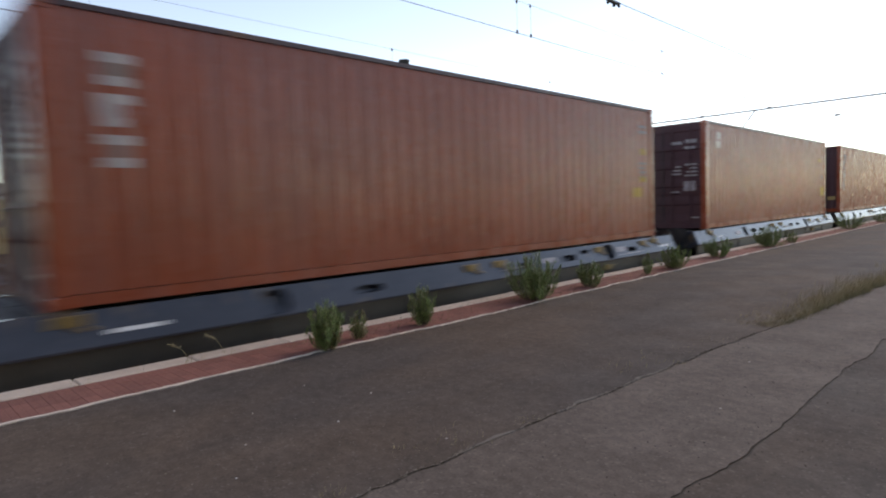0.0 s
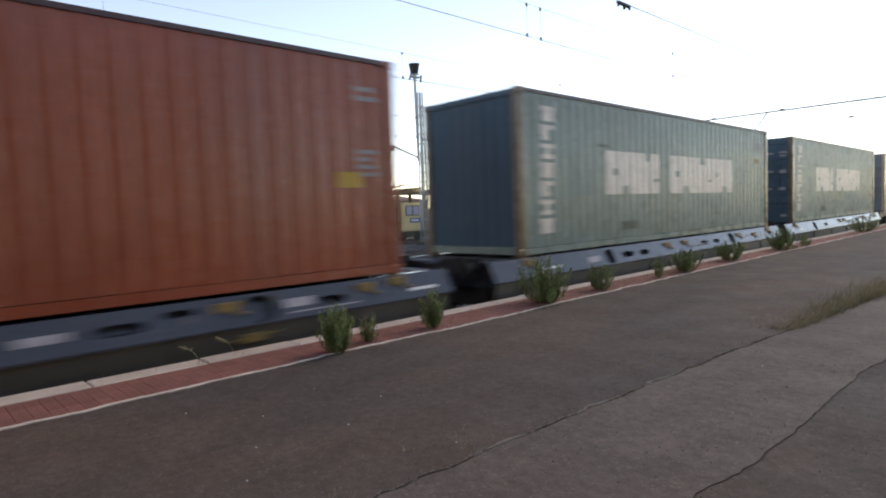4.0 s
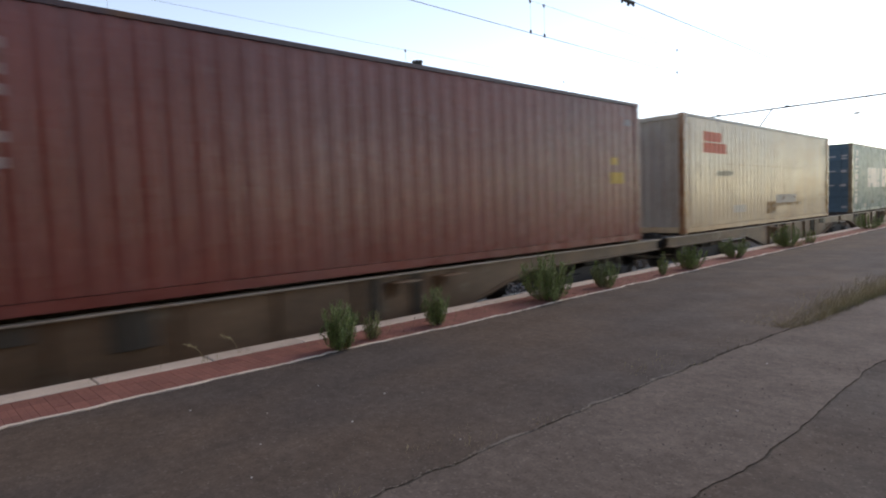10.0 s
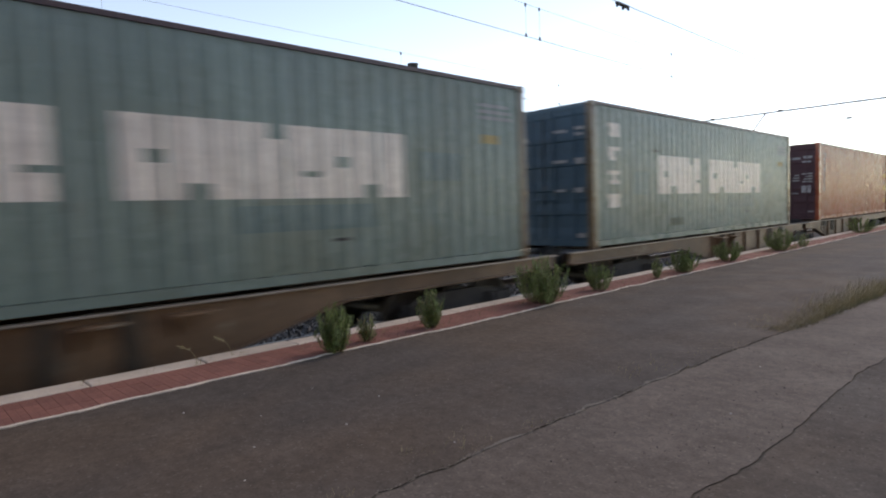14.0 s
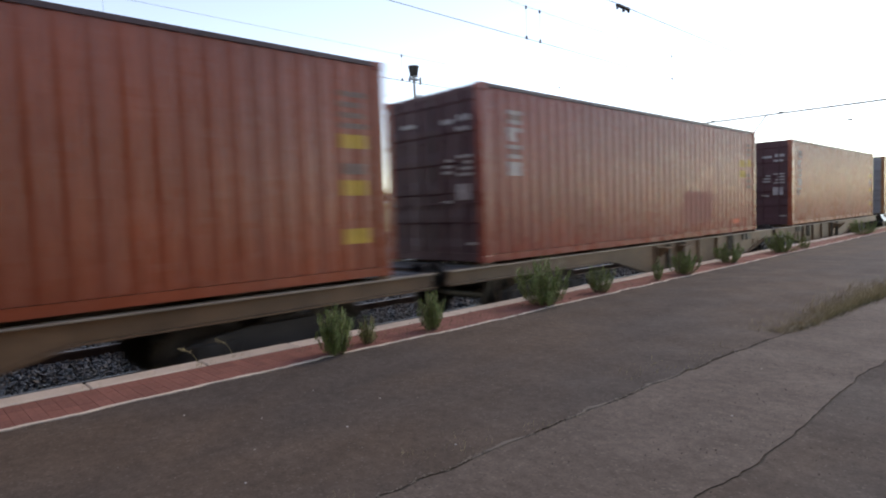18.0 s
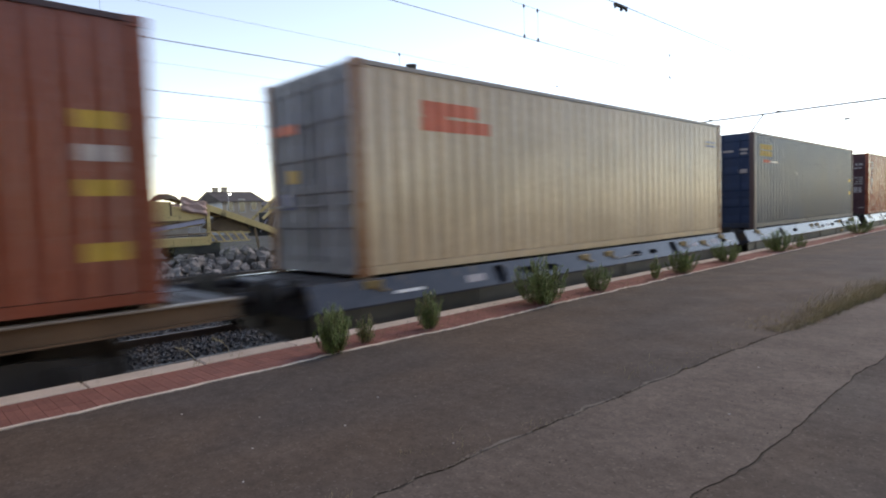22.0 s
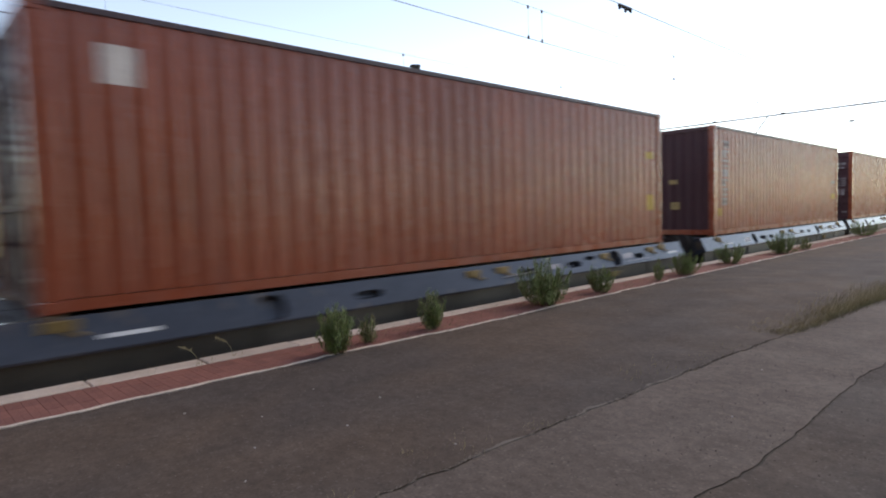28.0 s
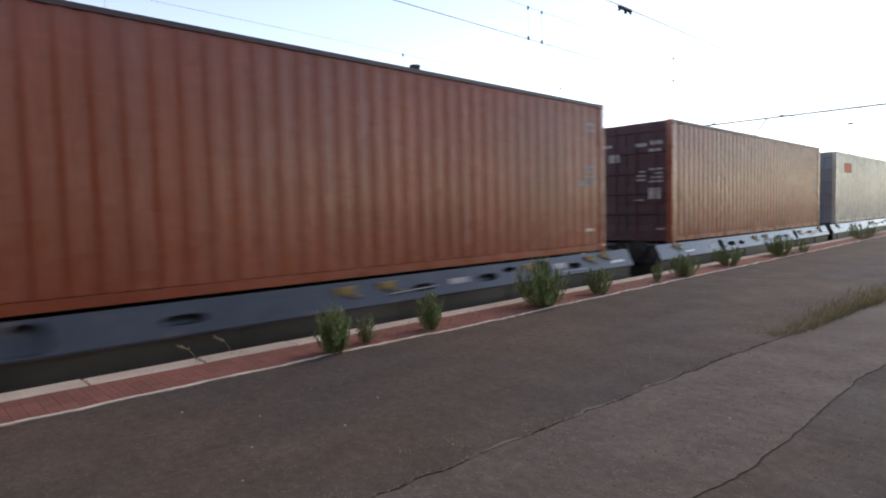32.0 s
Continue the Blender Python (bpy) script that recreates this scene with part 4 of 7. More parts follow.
# paint, which end leads, label, marks on the side, marks on the leading end, paint of the posts
CARGO = [
    ("orange", "door", "orange-brown corrugated container with three white blocks and yellow labels", column(3, 1.28, 2.49, 0.57, 0.92) + [(11.22, 11.67, 0.92, 1.13, "yellow_ink"), (11.62, 11.87, 1.87, 2.01, "yellow_ink"), (11.55, 11.81, 1.26, 1.39, "yellow_ink")] + DATA, DOOR_PRINT),
    ("orange", "door", "orange-brown corrugated container with one small white mark", [(0.75, 1.08, 2.46, 2.66, "white_ink"), (0.73, 1.06, 2.22, 2.42, "white_ink"), (11.6, 12.02, 0.76, 1.11, "yellow_ink"), (11.17, 11.66, 2.11, 2.21, "yellow_ink"), (11.7, 11.91, 1.43, 1.57, "grey_ink")], DOOR_PRINT + [(1.6, 2.1, 1.35, 1.55, "yellow_ink")]),
    ("orange", "front", "red-brown corrugated container with a column of six white blocks", column(6, 0.92, 2.54, 0.68, 1.07) + DATA + [(11.2, 11.6, 1.2, 1.4, "yellow_ink")], [(0.2, 0.5, 0.55, 0.7, "dull_yellow"), (1.1, 1.5, 0.55, 0.7, "dull_yellow")]),
    ("teal", "front", "faded teal-green corrugated container, rusty posts, white lettering bars", TEAL_SIDE, [], "tealrust"),
    ("teal", "door", "faded teal-green corrugated container, ribbed doors, white lettering bars", TEAL_SIDE, TEAL_DOOR, "tealrust"),
    ("beige", "door", "grey-beige corrugated container with a red logo of two bars", [(1.34, 2.52, 2.30, 2.51, "red_ink"), (1.36, 1.86, 2.25, 2.299, "red_ink"), (1.33, 2.78, 2.05, 2.249, "red_ink"), (11.45, 11.85, 1.93, 2.07, "yellow_ink")] + lines(2, 11.19, 11.97, 2.31, 2.49), [(1.55, 2.25, 2.2, 2.4, "red_ink"), (1.45, 1.9, 1.62, 1.86, "yellow_ink"), (1.85, 2.2, 1.15, 1.36, "bluesign")]),
    ("maroon", "door", "dark maroon corrugated container with white blocks, many door labels", column(3, 1.27, 2.52, 0.69, 0.97) + [(11.06, 11.54, 1.22, 1.45, "yellow_ink"), (11.11, 11.33, 1.60, 1.75, "yellow_ink"), (11.66, 11.88, 2.43, 2.56, "grey_ink")], DOOR_PRINT + [(1.5, 2.15, 2.0, 2.24, "grey_ink"), (1.65, 2.1, 1.50, 1.62, "yellow_ink"), (0.25, 0.6, 1.25, 1.34, "yellow_ink"), (1.55, 1.95, 0.9, 1.1, "grey_ink")]),
    ("dirty", "front", "dirty beige corrugated container, rust-streaked posts, red two-bar logo", [(0.125, 0.42, 0.16, 2.70, "rust_wash"), (11.80, 12.065, 1.32, 2.70, "rust_wash"), (1.20, 2.32, 2.30, 2.55, "red_ink"), (1.19, 2.62, 2.01, 2.27, "red_ink"), (6.46, 8.40, 0.61, 0.87, "grey_patch"), (6.2, 9.1, 0.52, 0.61, "rust_stain"), (5.7, 6.46, 0.30, 0.66, "rust_stain"), (11.75, 12.05, 0.3, 1.3, "rust_stain"), (3.1, 4.0, 0.42, 0.62, "grey_patch"), (2.6, 9.4, 1.735, 1.75, "rust_stain"), (9.0, 11.9, 0.66, 0.675, "rust_stain"), (10.9, 12.0, 0.80, 0.82, "rust_stain"), (2.0, 3.0, 1.42, 1.56, "olive_smear")] + lines(3, 11.4, 11.9, 2.3, 2.6, "olive_smear"), [(1.2, 1.95, 2.02, 2.19, "dull_red")], "dirtyrust"),
    ("teal", "door", "faded teal-green corrugated container, ribbed doors, white lettering bars", TEAL_SIDE + [(2.26, 2.50, 0.19, 0.33, "white_ink")], TEAL_DOOR, "tealrust"),
    ("teal", "door", "faded teal-green corrugated container, ribbed doors, white lettering bars", column(4, 0.58, 2.54, 0.68, 1.10, "white_ink", 0.58) + TEAL_WORDS, TEAL_DOOR, "tealrust"),
    ("orange", "door", "orange-brown corrugated container with a narrow column of white blocks", column(8, 1.05, 2.56, 0.70, 1.0) + [(11.45, 11.88, 0.48, 0.68, "yellow_ink"), (11.45, 11.85, 1.12, 1.32, "yellow_ink"), (11.45, 11.85, 1.40, 1.54, "dull_ink"), (11.45, 11.88, 1.74, 1.92, "yellow_ink"), ] + lines(4, 11.45, 11.9, 2.0, 2.55, "dull_ink"), DOOR_PRINT),
    ("red", "door", "red-brown corrugated container with white blocks and a repainted patch", column(4, 1.38, 2.54, 0.69, 1.07) + [(10.98, 11.42, 1.85, 2.05, "yellow_ink"), (10.95, 11.42, 1.56, 1.76, "yellow_ink"), *lines(3, 11.45, 11.9, 1.25, 1.75, "dull_ink"), *lines(3, 11.5, 11.9, 2.2, 2.6, "dull_ink"), (11.56, 11.85, 1.88, 2.09, "yellow_ink"), (7.4, 9.0, 0.35, 1.15, "red_patch"), (10.5, 10.9, 0.25, 0.38, "red_ink")], DOOR_PRINT),
    ("brown", "door", "brown corrugated container with a column of five white blocks", column(5, 0.96, 2.58, 0.72, 1.15) + [(11.48, 11.9, 0.48, 0.66, "yellow_ink"), (11.48, 11.9, 1.12, 1.28, "yellow_ink"), (11.48, 11.9, 1.46, 1.62, "faded_ink"), (11.48, 11.9, 1.78, 1.95, "yellow_ink")], DOOR_PRINT + [(1.5, 2.0, 2.2, 2.4, "grey_ink")]),
    ("beige", "door", "grey-beige corrugated container with red logo, rusty post and ribbed doors", [(1.23, 2.42, 2.29, 2.49, "red_ink"), (1.25, 1.75, 2.245, 2.289, "red_ink"), (1.22, 2.70, 2.05, 2.244, "red_ink")] + lines(2, 11.2, 11.9, 2.3, 2.5), [(1.55, 2.2, 2.1, 2.25, "red_ink"), (1.55, 1.85, 1.35, 1.55, "yellow_ink"), (1.75, 2.1, 0.95, 1.2, "bluesign")], "dirtyrust"),
    ("navy", "door", "dark navy-blue corrugated container with a yellow two-bar logo", [(0.64, 1.63, 2.43, 2.59, "yellow_ink"), (0.63, 1.62, 2.23, 2.39, "yellow_ink"), (0.94, 1.52, 2.03, 2.12, "red_ink"), (1.53, 2.15, 2.045, 2.085, "white_ink"), (11.6, 11.85, 1.5, 1.62, "yellow_ink"), (11.6, 11.85, 0.95, 1.1, "yellow_ink")], TEAL_DOOR[:4] + [(1.0, 1.5, 0.42, 0.50, "dull_yellow")], "dark_rail"),
    ("orange", "door", "orange-brown corrugated container, six white blocks, labelled doors", column(6, 0.93, 2.54, 0.67, 1.07) + [(1.03, 1.27, 0.39, 0.47, "white_ink"), (11.52, 11.76, 1.77, 1.97, "yellow_ink"), (11.51, 11.75, 1.10, 1.30, "yellow_ink")], DOOR_PRINT + [(1.35, 1.85, 1.95, 2.35, "white_ink")]),
    ("orange", "door", "orange-brown corrugated container with one small white mark and yellow labels", [(0.65, 1.0, 2.21, 2.60, "white_ink"), (11.5, 11.85, 1.90, 2.05, "yellow_ink"), (11.5, 11.85, 0.75, 1.10, "yellow_ink")], DOOR_PRINT),
    ("orange", "front", "orange-brown corrugated container, darker end, column of seven white blocks", column(7, 0.75, 2.56, 0.68, 1.06) + [(0.38, 0.62, 0.52, 0.72, "yellow_ink"), (11.4, 11.8, 0.9, 1.1, "yellow_ink"), (11.4, 11.8, 1.5, 1.6, "grey_ink")], [(0.95, 1.2, 0.72, 0.92, "dull_yellow"), (1.0, 1.25, 1.42, 1.54, "dull_yellow")]),
    ("orange", "door", "streaked orange-brown corrugated container with plain sides and dark doors", DATA + [(11.3, 11.7, 1.3, 1.4, "grey_ink"), (11.5, 11.8, 0.4, 0.46, "white_ink")], DOOR_PRINT),
    ("brown", "door", "dented brown corrugated container with dark maroon doors", DATA, DOOR_PRINT + [(1.4, 1.7, 2.0, 2.2, "white_ink")]),
    ("greywhite", "door", "pale grey-white corrugated container with plain ribbed sides", [(1.3, 2.6, 2.1, 2.5, "red_ink")], []),
]

containers = [container(y, *spec) for y, spec in zip(STARTS, CARGO)]

# ---- the train: wagons ----
TRACK_X = SIDE_X - WIDTH / 2
BED = FLOOR_Z - RAIL_TOP      # the containers' underside above the rails
LIP = 0.765                   # the lower edge of the pale wagons' sloping plate above the rails


def pierced_sill(y0, y1, holes):
    """The pale wagon's side sill: a sloping plate with cut-outs over an upright web, in the wagon's space."""
    g = Geo()
    a, b = Vector((1.205, 0, BED - 0.03)), Vector((1.36, 0, LIP))
    inward = Vector((-0.13, 0, 0.0))
    cuts = sorted([y0, y1] + [y for h in holes for y in (h[0] - h[1] / 2, h[0] + h[1] / 2)])

    def at(s, y):
        p = a.lerp(b, s)
        return (p.x, y, p.z)

    for l, r in zip(cuts, cuts[1:]):
        h = next((h for h in holes if abs((l + r) / 2 - h[0]) < 0.01), None)
        if not h:
            g.add([at(0, l), at(1, l), at(1, r), at(0, r)], [(0, 1, 2, 3)])
            continue
        # a cut-out with rounded corners, the plate above and below it, and its dark sides
        s0, s1, c, e = h[2], h[3], 0.28 * (r - l), 0.30 * (h[3] - h[2])
        rim = [(s0 + e, l), (s0 + 0.25 * e, l + 0.4 * c), (s0, l + c), (s0, r - c), (s0 + 0.25 * e, r - 0.4 * c), (s0 + e, r), (s1 - e, r), (s1 - 0.25 * e, r - 0.4 * c), (s1, r - c), (s1, l + c), (s1 - 0.25 * e, l + 0.4 * c), (s1 - e, l)]
        g.add([at(0, l)] + [at(*p) for p in rim[:6]] + [at(0, r)], [tuple(range(8))])
        g.add([at(1, r)] + [at(*p) for p in rim[6:]] + [at(1, l)], [tuple(range(8))])
        o = [Vector(at(*p)) for p in rim]
        k = len(o)
        g.add(o + [p + inward for p in o], [(i, (i + 1) % k, k + (i + 1) % k, k + i) for i in range(k)] + [tuple(range(k, 2 * k))])
    lip = [(1.36, LIP), (1.36, LIP - 0.025), (1.30, LIP - 0.025), (1.06, LIP - 0.025), (1.06, BED - 0.03), (1.205, BED - 0.03)]
    v = [(x, y0, z) for x, z in lip] + [(x, y1, z) for x, z in lip]
    n = len(lip)
    g.add(v, [tuple(range(n)), tuple(range(2 * n - 1, n - 1, -1))] + [(i, i + 1, n + i + 1, n + i) for i in range(n - 1)])
    return g.mesh("side_sill", smooth=False)


def pale_web():
    """The dark upright web under the sloping plate, with stiffeners."""
    g = Geo().box(1.27, 1.30, -0.8, 13.0, 0.34, LIP - 0.027).box(1.25, 1.36, -0.8, 13.0, 0.32, 0.34)
    for k in range(6):
        g.box(1.301, 1.322, -0.2 + k * 2.3, -0.185 + k * 2.3, 0.341, LIP - 0.028)
    return g.mesh("side_web", smooth=False)


def belly_sill(y0, y1, deep0, deep1):
    """The rusty wagon's side sill: shallow over the bogies, deep between them."""
    g = Geo()
    z1 = BED - 0.067
    low = [(y0, 0.86), (deep0 - 1.7, 0.84), (deep0 - 0.3, 0.50), (deep0, 0.45), (deep1, 0.45), (deep1 + 0.3, 0.50), (deep1 + 1.7, 0.84), (y1, 0.86)]
    g.prism(low + [(y1, z1), (y0, z1)], 1.15, 1.175, "x")
    for (ya, za), (yb, zb) in zip(low, low[1:]):
        g.beam((1.17, ya, za), (1.17, yb, zb), 0.16, 0.022)
    y = deep0 + 0.2
    while y < deep1:
        g.box(1.175, 1.235, y, y + 0.02, 0.462, z1 - 0.02)
        y += 1.15
    return g.mesh("side_sill", smooth=False)


def wheelset_mesh():
    g = Geo()
    g.rod((-1.02, 0, 0), (1.02, 0, 0), 0.08, 12)
    for s in (-1, 1):
        prof = [(0.80, 0.495), (0.83, 0.49), (0.835, 0.465), (0.935, 0.455), (0.935, 0.40), (0.90, 0.36), (0.875, 0.20), (0.93, 0.13), (0.93, 0.081)]
        n = 24
        v, f = [], []
        for x, r in prof + [(0.80, 0.081)]:
            v += [(s * x, r * math.cos(6.28318 * k / n), r * math.sin(6.28318 * k / n)) for k in range(n)]
        m = len(prof) + 1
        for j in range(m):
            for k in range(n):
                f.append((j * n + k, j * n + (k + 1) % n, ((j + 1) % m) * n + (k + 1) % n, ((j + 1) % m) * n + k))
        g.add(v, f)
        g.box(s * 0.905, s * 0.925, -0.03, 0.03, 0.14, 0.34)
    return g.mesh("wheelset")


def bogie_frame_mesh():
    g = Geo()
    for s in (-1, 1):
        g.prism([(-1.25, 0.50), (-0.9, 0.66), (-0.4, 0.72), (0.4, 0.72), (0.9, 0.66), (1.25, 0.50), (1.2, 0.36), (0.65, 0.36), (0.45, 0.26), (-0.45, 0.26), (-0.65, 0.36), (-1.2, 0.36)], s * 1.0, s * 1.1, "x")
        for y in (-0.9, 0.9):
            g.box(s * 1.08, s * 1.2, y - 0.15, y + 0.15, 0.36, 0.60)
            g.rod((s * 1.13, y - 0.24, 0.40), (s * 1.13, y - 0.24, 0.62), 0.06, 8)
            g.rod((s * 1.13, y + 0.24, 0.40), (s * 1.13, y + 0.24, 0.62), 0.06, 8)
    g.box(-1.0, 1.0, -0.22, 0.22, 0.5, 0.78)
    g.rod((0, 0, 0.78), (0, 0, 0.9), 0.2, 16)
    return g.mesh("bogie_frame", smooth=True)


def buffer_mesh():
    g = Geo()
    g.rod((0, 0, 0), (0, -0.34, 0), 0.085, 12)
    g.rod((0, -0.34, 0), (0, -0.37, 0), 0.22, 16)
    g.box(-0.16, 0.16, 0, -0.03, -0.16, 0.16)
    return g.mesh("buffer")


HOLES = [(2.3, 0.34, 0.12, 0.97), (3.7, 0.46, 0.40, 0.72), (7.1, 0.40, 0.44, 0.74), (8.5, 0.48, 0.38, 0.72), (9.08, 0.34, 0.22, 0.44), (10.0, 0.38, 0.10, 0.97), (10.95, 0.42, 0.42, 0.72)]
HOLES_B = [(2.75, 0.30, 0.12, 0.97), (3.45, 0.50, 0.38, 0.72), (4.16, 0.40, 0.42, 0.74), (7.3, 0.44, 0.40, 0.72), (8.05, 0.36, 0.42, 0.72), (9.1, 0.34, 0.10, 0.97), (12.1, 0.34, 0.42, 0.72)]
WM = {
    "pierced": pierced_sill(-0.85, 13.05, HOLES), "pierced_b": pierced_sill(-0.85, 13.05, HOLES_B), "wheels": wheelset_mesh(), "bogie": bogie_frame_mesh(), "web": pale_web(), "buffer": buffer_mesh(),
    "belly_a": belly_sill(-0.80, 13.75, LENGTH - 6.6, LENGTH - 1.0), "belly_b": belly_sill(-1.56, 12.99, 1.0, 6.6),
}
PALE_END = Geo().box(-1.2, 1.2, -0.85, -0.79, 0.66, BED - 0.05).box(-0.35, 0.35, -0.9, -0.85, 0.78, 1.06).mesh("end_beam", 0.01)
DECK = [box_mesh("deck_plate", 0, 1.07, 0, d, 0, 0.021) for d in (0.32, 0.18, 0.25)]
BRAKES = Geo().box(-0.95, 0.95, -0.74, -0.60, 0.34, 0.62).box(-1.05, -0.75, -0.78, 0.0, 0.44, 0.70).box(0.75, 1.05, -0.78, 0.0, 0.44, 0.70).rod((0.45, -0.84, 0.92), (0.52, -1.02, 0.55), 0.03, 8).rod((0.52, -1.02, 0.55), (0.5, -1.2, 0.80), 0.03, 8).rod((-0.3, -0.8, 0.5), (-0.3, 0.3, 0.5), 0.09, 10).box(1.06, 1.12, -0.80, -0.42, 0.30, 0.34).rod((1.09, -0.78, 0.34), (1.09, -0.78, 0.78), 0.016, 6).rod((1.09, -0.44, 0.34), (1.09, -0.44, 0.78), 0.016, 6).mesh("brake_rigging")
wheelsets = []


def common_parts(w, ends, bogies, floor_mat, frame_mat):
    y0, y1 = ends
    g = Geo()
    g.box(-0.3, 0.3, y0 + 0.1, y1 - 0.1, 0.72, BED - 0.06)
    part("centre_beam", g.mesh("centre_beam", 0.01), frame_mat, w)
    y = y0 + 0.4
    while y < y1 - 0.2:
        cross = Geo().box(-1.14, 1.14, y, y + 0.14, 0.86, BED - 0.05)
        part("cross_beam", cross.mesh("cross_beam"), frame_mat, w)
        y += 2.2
    for y in (y0, y1):
        s = 1 if y == y0 else -1
        for k, at in enumerate(((-1.13, 0.02), (0.0, 0.02), (-1.13, 0.42), (0.0, 0.42), (-1.13, 0.70), (0.0, 0.70))):
            part("deck_plate", DECK[k // 2], floor_mat, w, at=(at[0], y + s * at[1] - (0.0 if s > 0 else (0.32, 0.18, 0.25)[k // 2]), BED - 0.066))
    for x in (-0.875, 0.875):
        part("buffer", WM["buffer"], M["machine_dark"], w, at=(x, y0 + 0.01, 1.0))
        part("buffer", WM["buffer"], M["machine_dark"], w).matrix_basis = pose(x, y1 - 0.01, 1.0, 0, 0, 180)
    for y, e in ((y0, -0.38), (y1, 0.38)):
        part("coupling", Geo().rod((0, y, 0.98), (0, y + e, 0.98), 0.05, 8).mesh("coupling"), M["machine_dark"], w)
    for y in bogies:
        b = part("bogie", WM["bogie"], M["bogie"], w, "grimy two-axle bogie", at=(0, y, 0))
        for d in (-0.9, 0.9):
            ws = part("wheelset", WM["wheels"], M["wheel"], b, at=(0, d, 0.46))
            wheelsets.append((ws, d))
    for y in (0.09, LENGTH - 0.09):
        for x in (-1.13, 1.13):
            pin = Geo().box(x - 0.09, x + 0.09, y - 0.09, y + 0.09, BED - 0.06, BED - 0.004)
            part("twist_lock", pin.mesh("twist_lock"), M["rustbrown"], w)


def pale_wagon(y, other):
    w = thing("container_wagon", (TRACK_X, y, RAIL_TOP), "pale grey container wagon with pierced side sills, yellow lock handles", "wagon", "wagons of the train")
    sill = WM["pierced_b" if other else "pierced"]
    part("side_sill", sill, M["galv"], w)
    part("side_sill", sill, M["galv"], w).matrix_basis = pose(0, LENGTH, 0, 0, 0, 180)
    part("side_web", WM["web"], M["web"], w)
    part("side_web", WM["web"], M["web"], w).matrix_basis = pose(0, LENGTH, 0, 0, 0, 180)
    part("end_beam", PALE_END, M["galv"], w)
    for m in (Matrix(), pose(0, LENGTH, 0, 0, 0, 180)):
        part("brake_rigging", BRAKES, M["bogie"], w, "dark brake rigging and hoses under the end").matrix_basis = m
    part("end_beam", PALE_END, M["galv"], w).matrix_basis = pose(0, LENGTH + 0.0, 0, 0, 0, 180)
    common_parts(w, (-0.85, 13.05), (1.05, LENGTH - 1.05), M["deck"], M["bogie"])
    for yy, zz in ((0.15, 1.02), (5.3, 0.99), (6.2, 0.99), (9.64, 0.98), (10.79, 0.94), (12.05, 1.02)) if other else ((0.15, 1.02), (5.75, 0.99), (6.45, 0.99), (9.6, 0.99), (11.5, 1.0), (12.05, 1.02)):
        h = Geo()
        x = 1.205 + (BED - 0.03 - zz) / (BED - 0.03 - LIP) * 0.155
        h.box(x - 0.05, x + 0.035, yy - 0.15, yy + 0.15, zz - 0.055, zz + 0.05)
        h.rod((x + 0.03, yy - 0.05, zz - 0.02), (x + 0.09, yy + 0.19, zz - 0.10), 0.018, 8)
        part("lock_handle", h.mesh("lock_handle", 0.008), M["handle"], w, "dirty yellow twist-lock handle")
    for ya, yb, za, zb in ((1.95, 2.35, -0.27, -0.16), (10.05, 10.42, -0.24, -0.17), (11.3, 11.75, -0.24, -0.14), (11.2, 11.9, -0.275, -0.262)) if other else ((7.65, 8.05, -0.24, -0.16), (10.30, 10.68, -0.24, -0.14), (10.35, 11.35, -0.305, -0.29)):
        h = Geo()
        xa, xb = (1.211 + (-0.03 - z) / (BED - 0.03 - LIP) * 0.155 for z in (za, zb))
        h.add([(xb, ya, BED + zb), (xa, ya, BED + za), (xa, yb, BED + za), (xb, yb, BED + zb)], [(0, 1, 2, 3)])
        part("data_panel", h.mesh("data_panel"), M["door_ink"], w, "small faded white marking")
    part("brake_lever", Geo().box(1.301, 1.35, 9.74, 10.02, 0.56, 0.66).rod((1.33, 9.6, 0.60), (1.33, 10.2, 0.64), 0.014, 6).mesh("brake_lever", 0.006), M["handle"], w, "dirty yellow brake lever")
    part("release_rod", Geo().rod((1.345, 6.42, BED - 0.25), (1.345, 7.32, BED - 0.22), 0.010, 6), M["grey_ink"], w, "thin grey release rod")
    for yy, wide in ((0.75, 0.52), (12.5, 0.5)):
        h = Geo()
        xa, xb = (1.211 + (BED - 0.03 - z) / (BED - 0.03 - LIP) * 0.155 for z in (0.90, 0.86))
        h.add([(xa, yy - wide / 2, 0.90), (xb, yy - wide / 2, 0.86), (xb, yy + wide / 2, 0.86), (xa, yy + wide / 2, 0.90)], [(0, 1, 2, 3)])
        part("data_panel", h.mesh("data_panel"), M["whitepaint"], w, "white data panel")
    return w


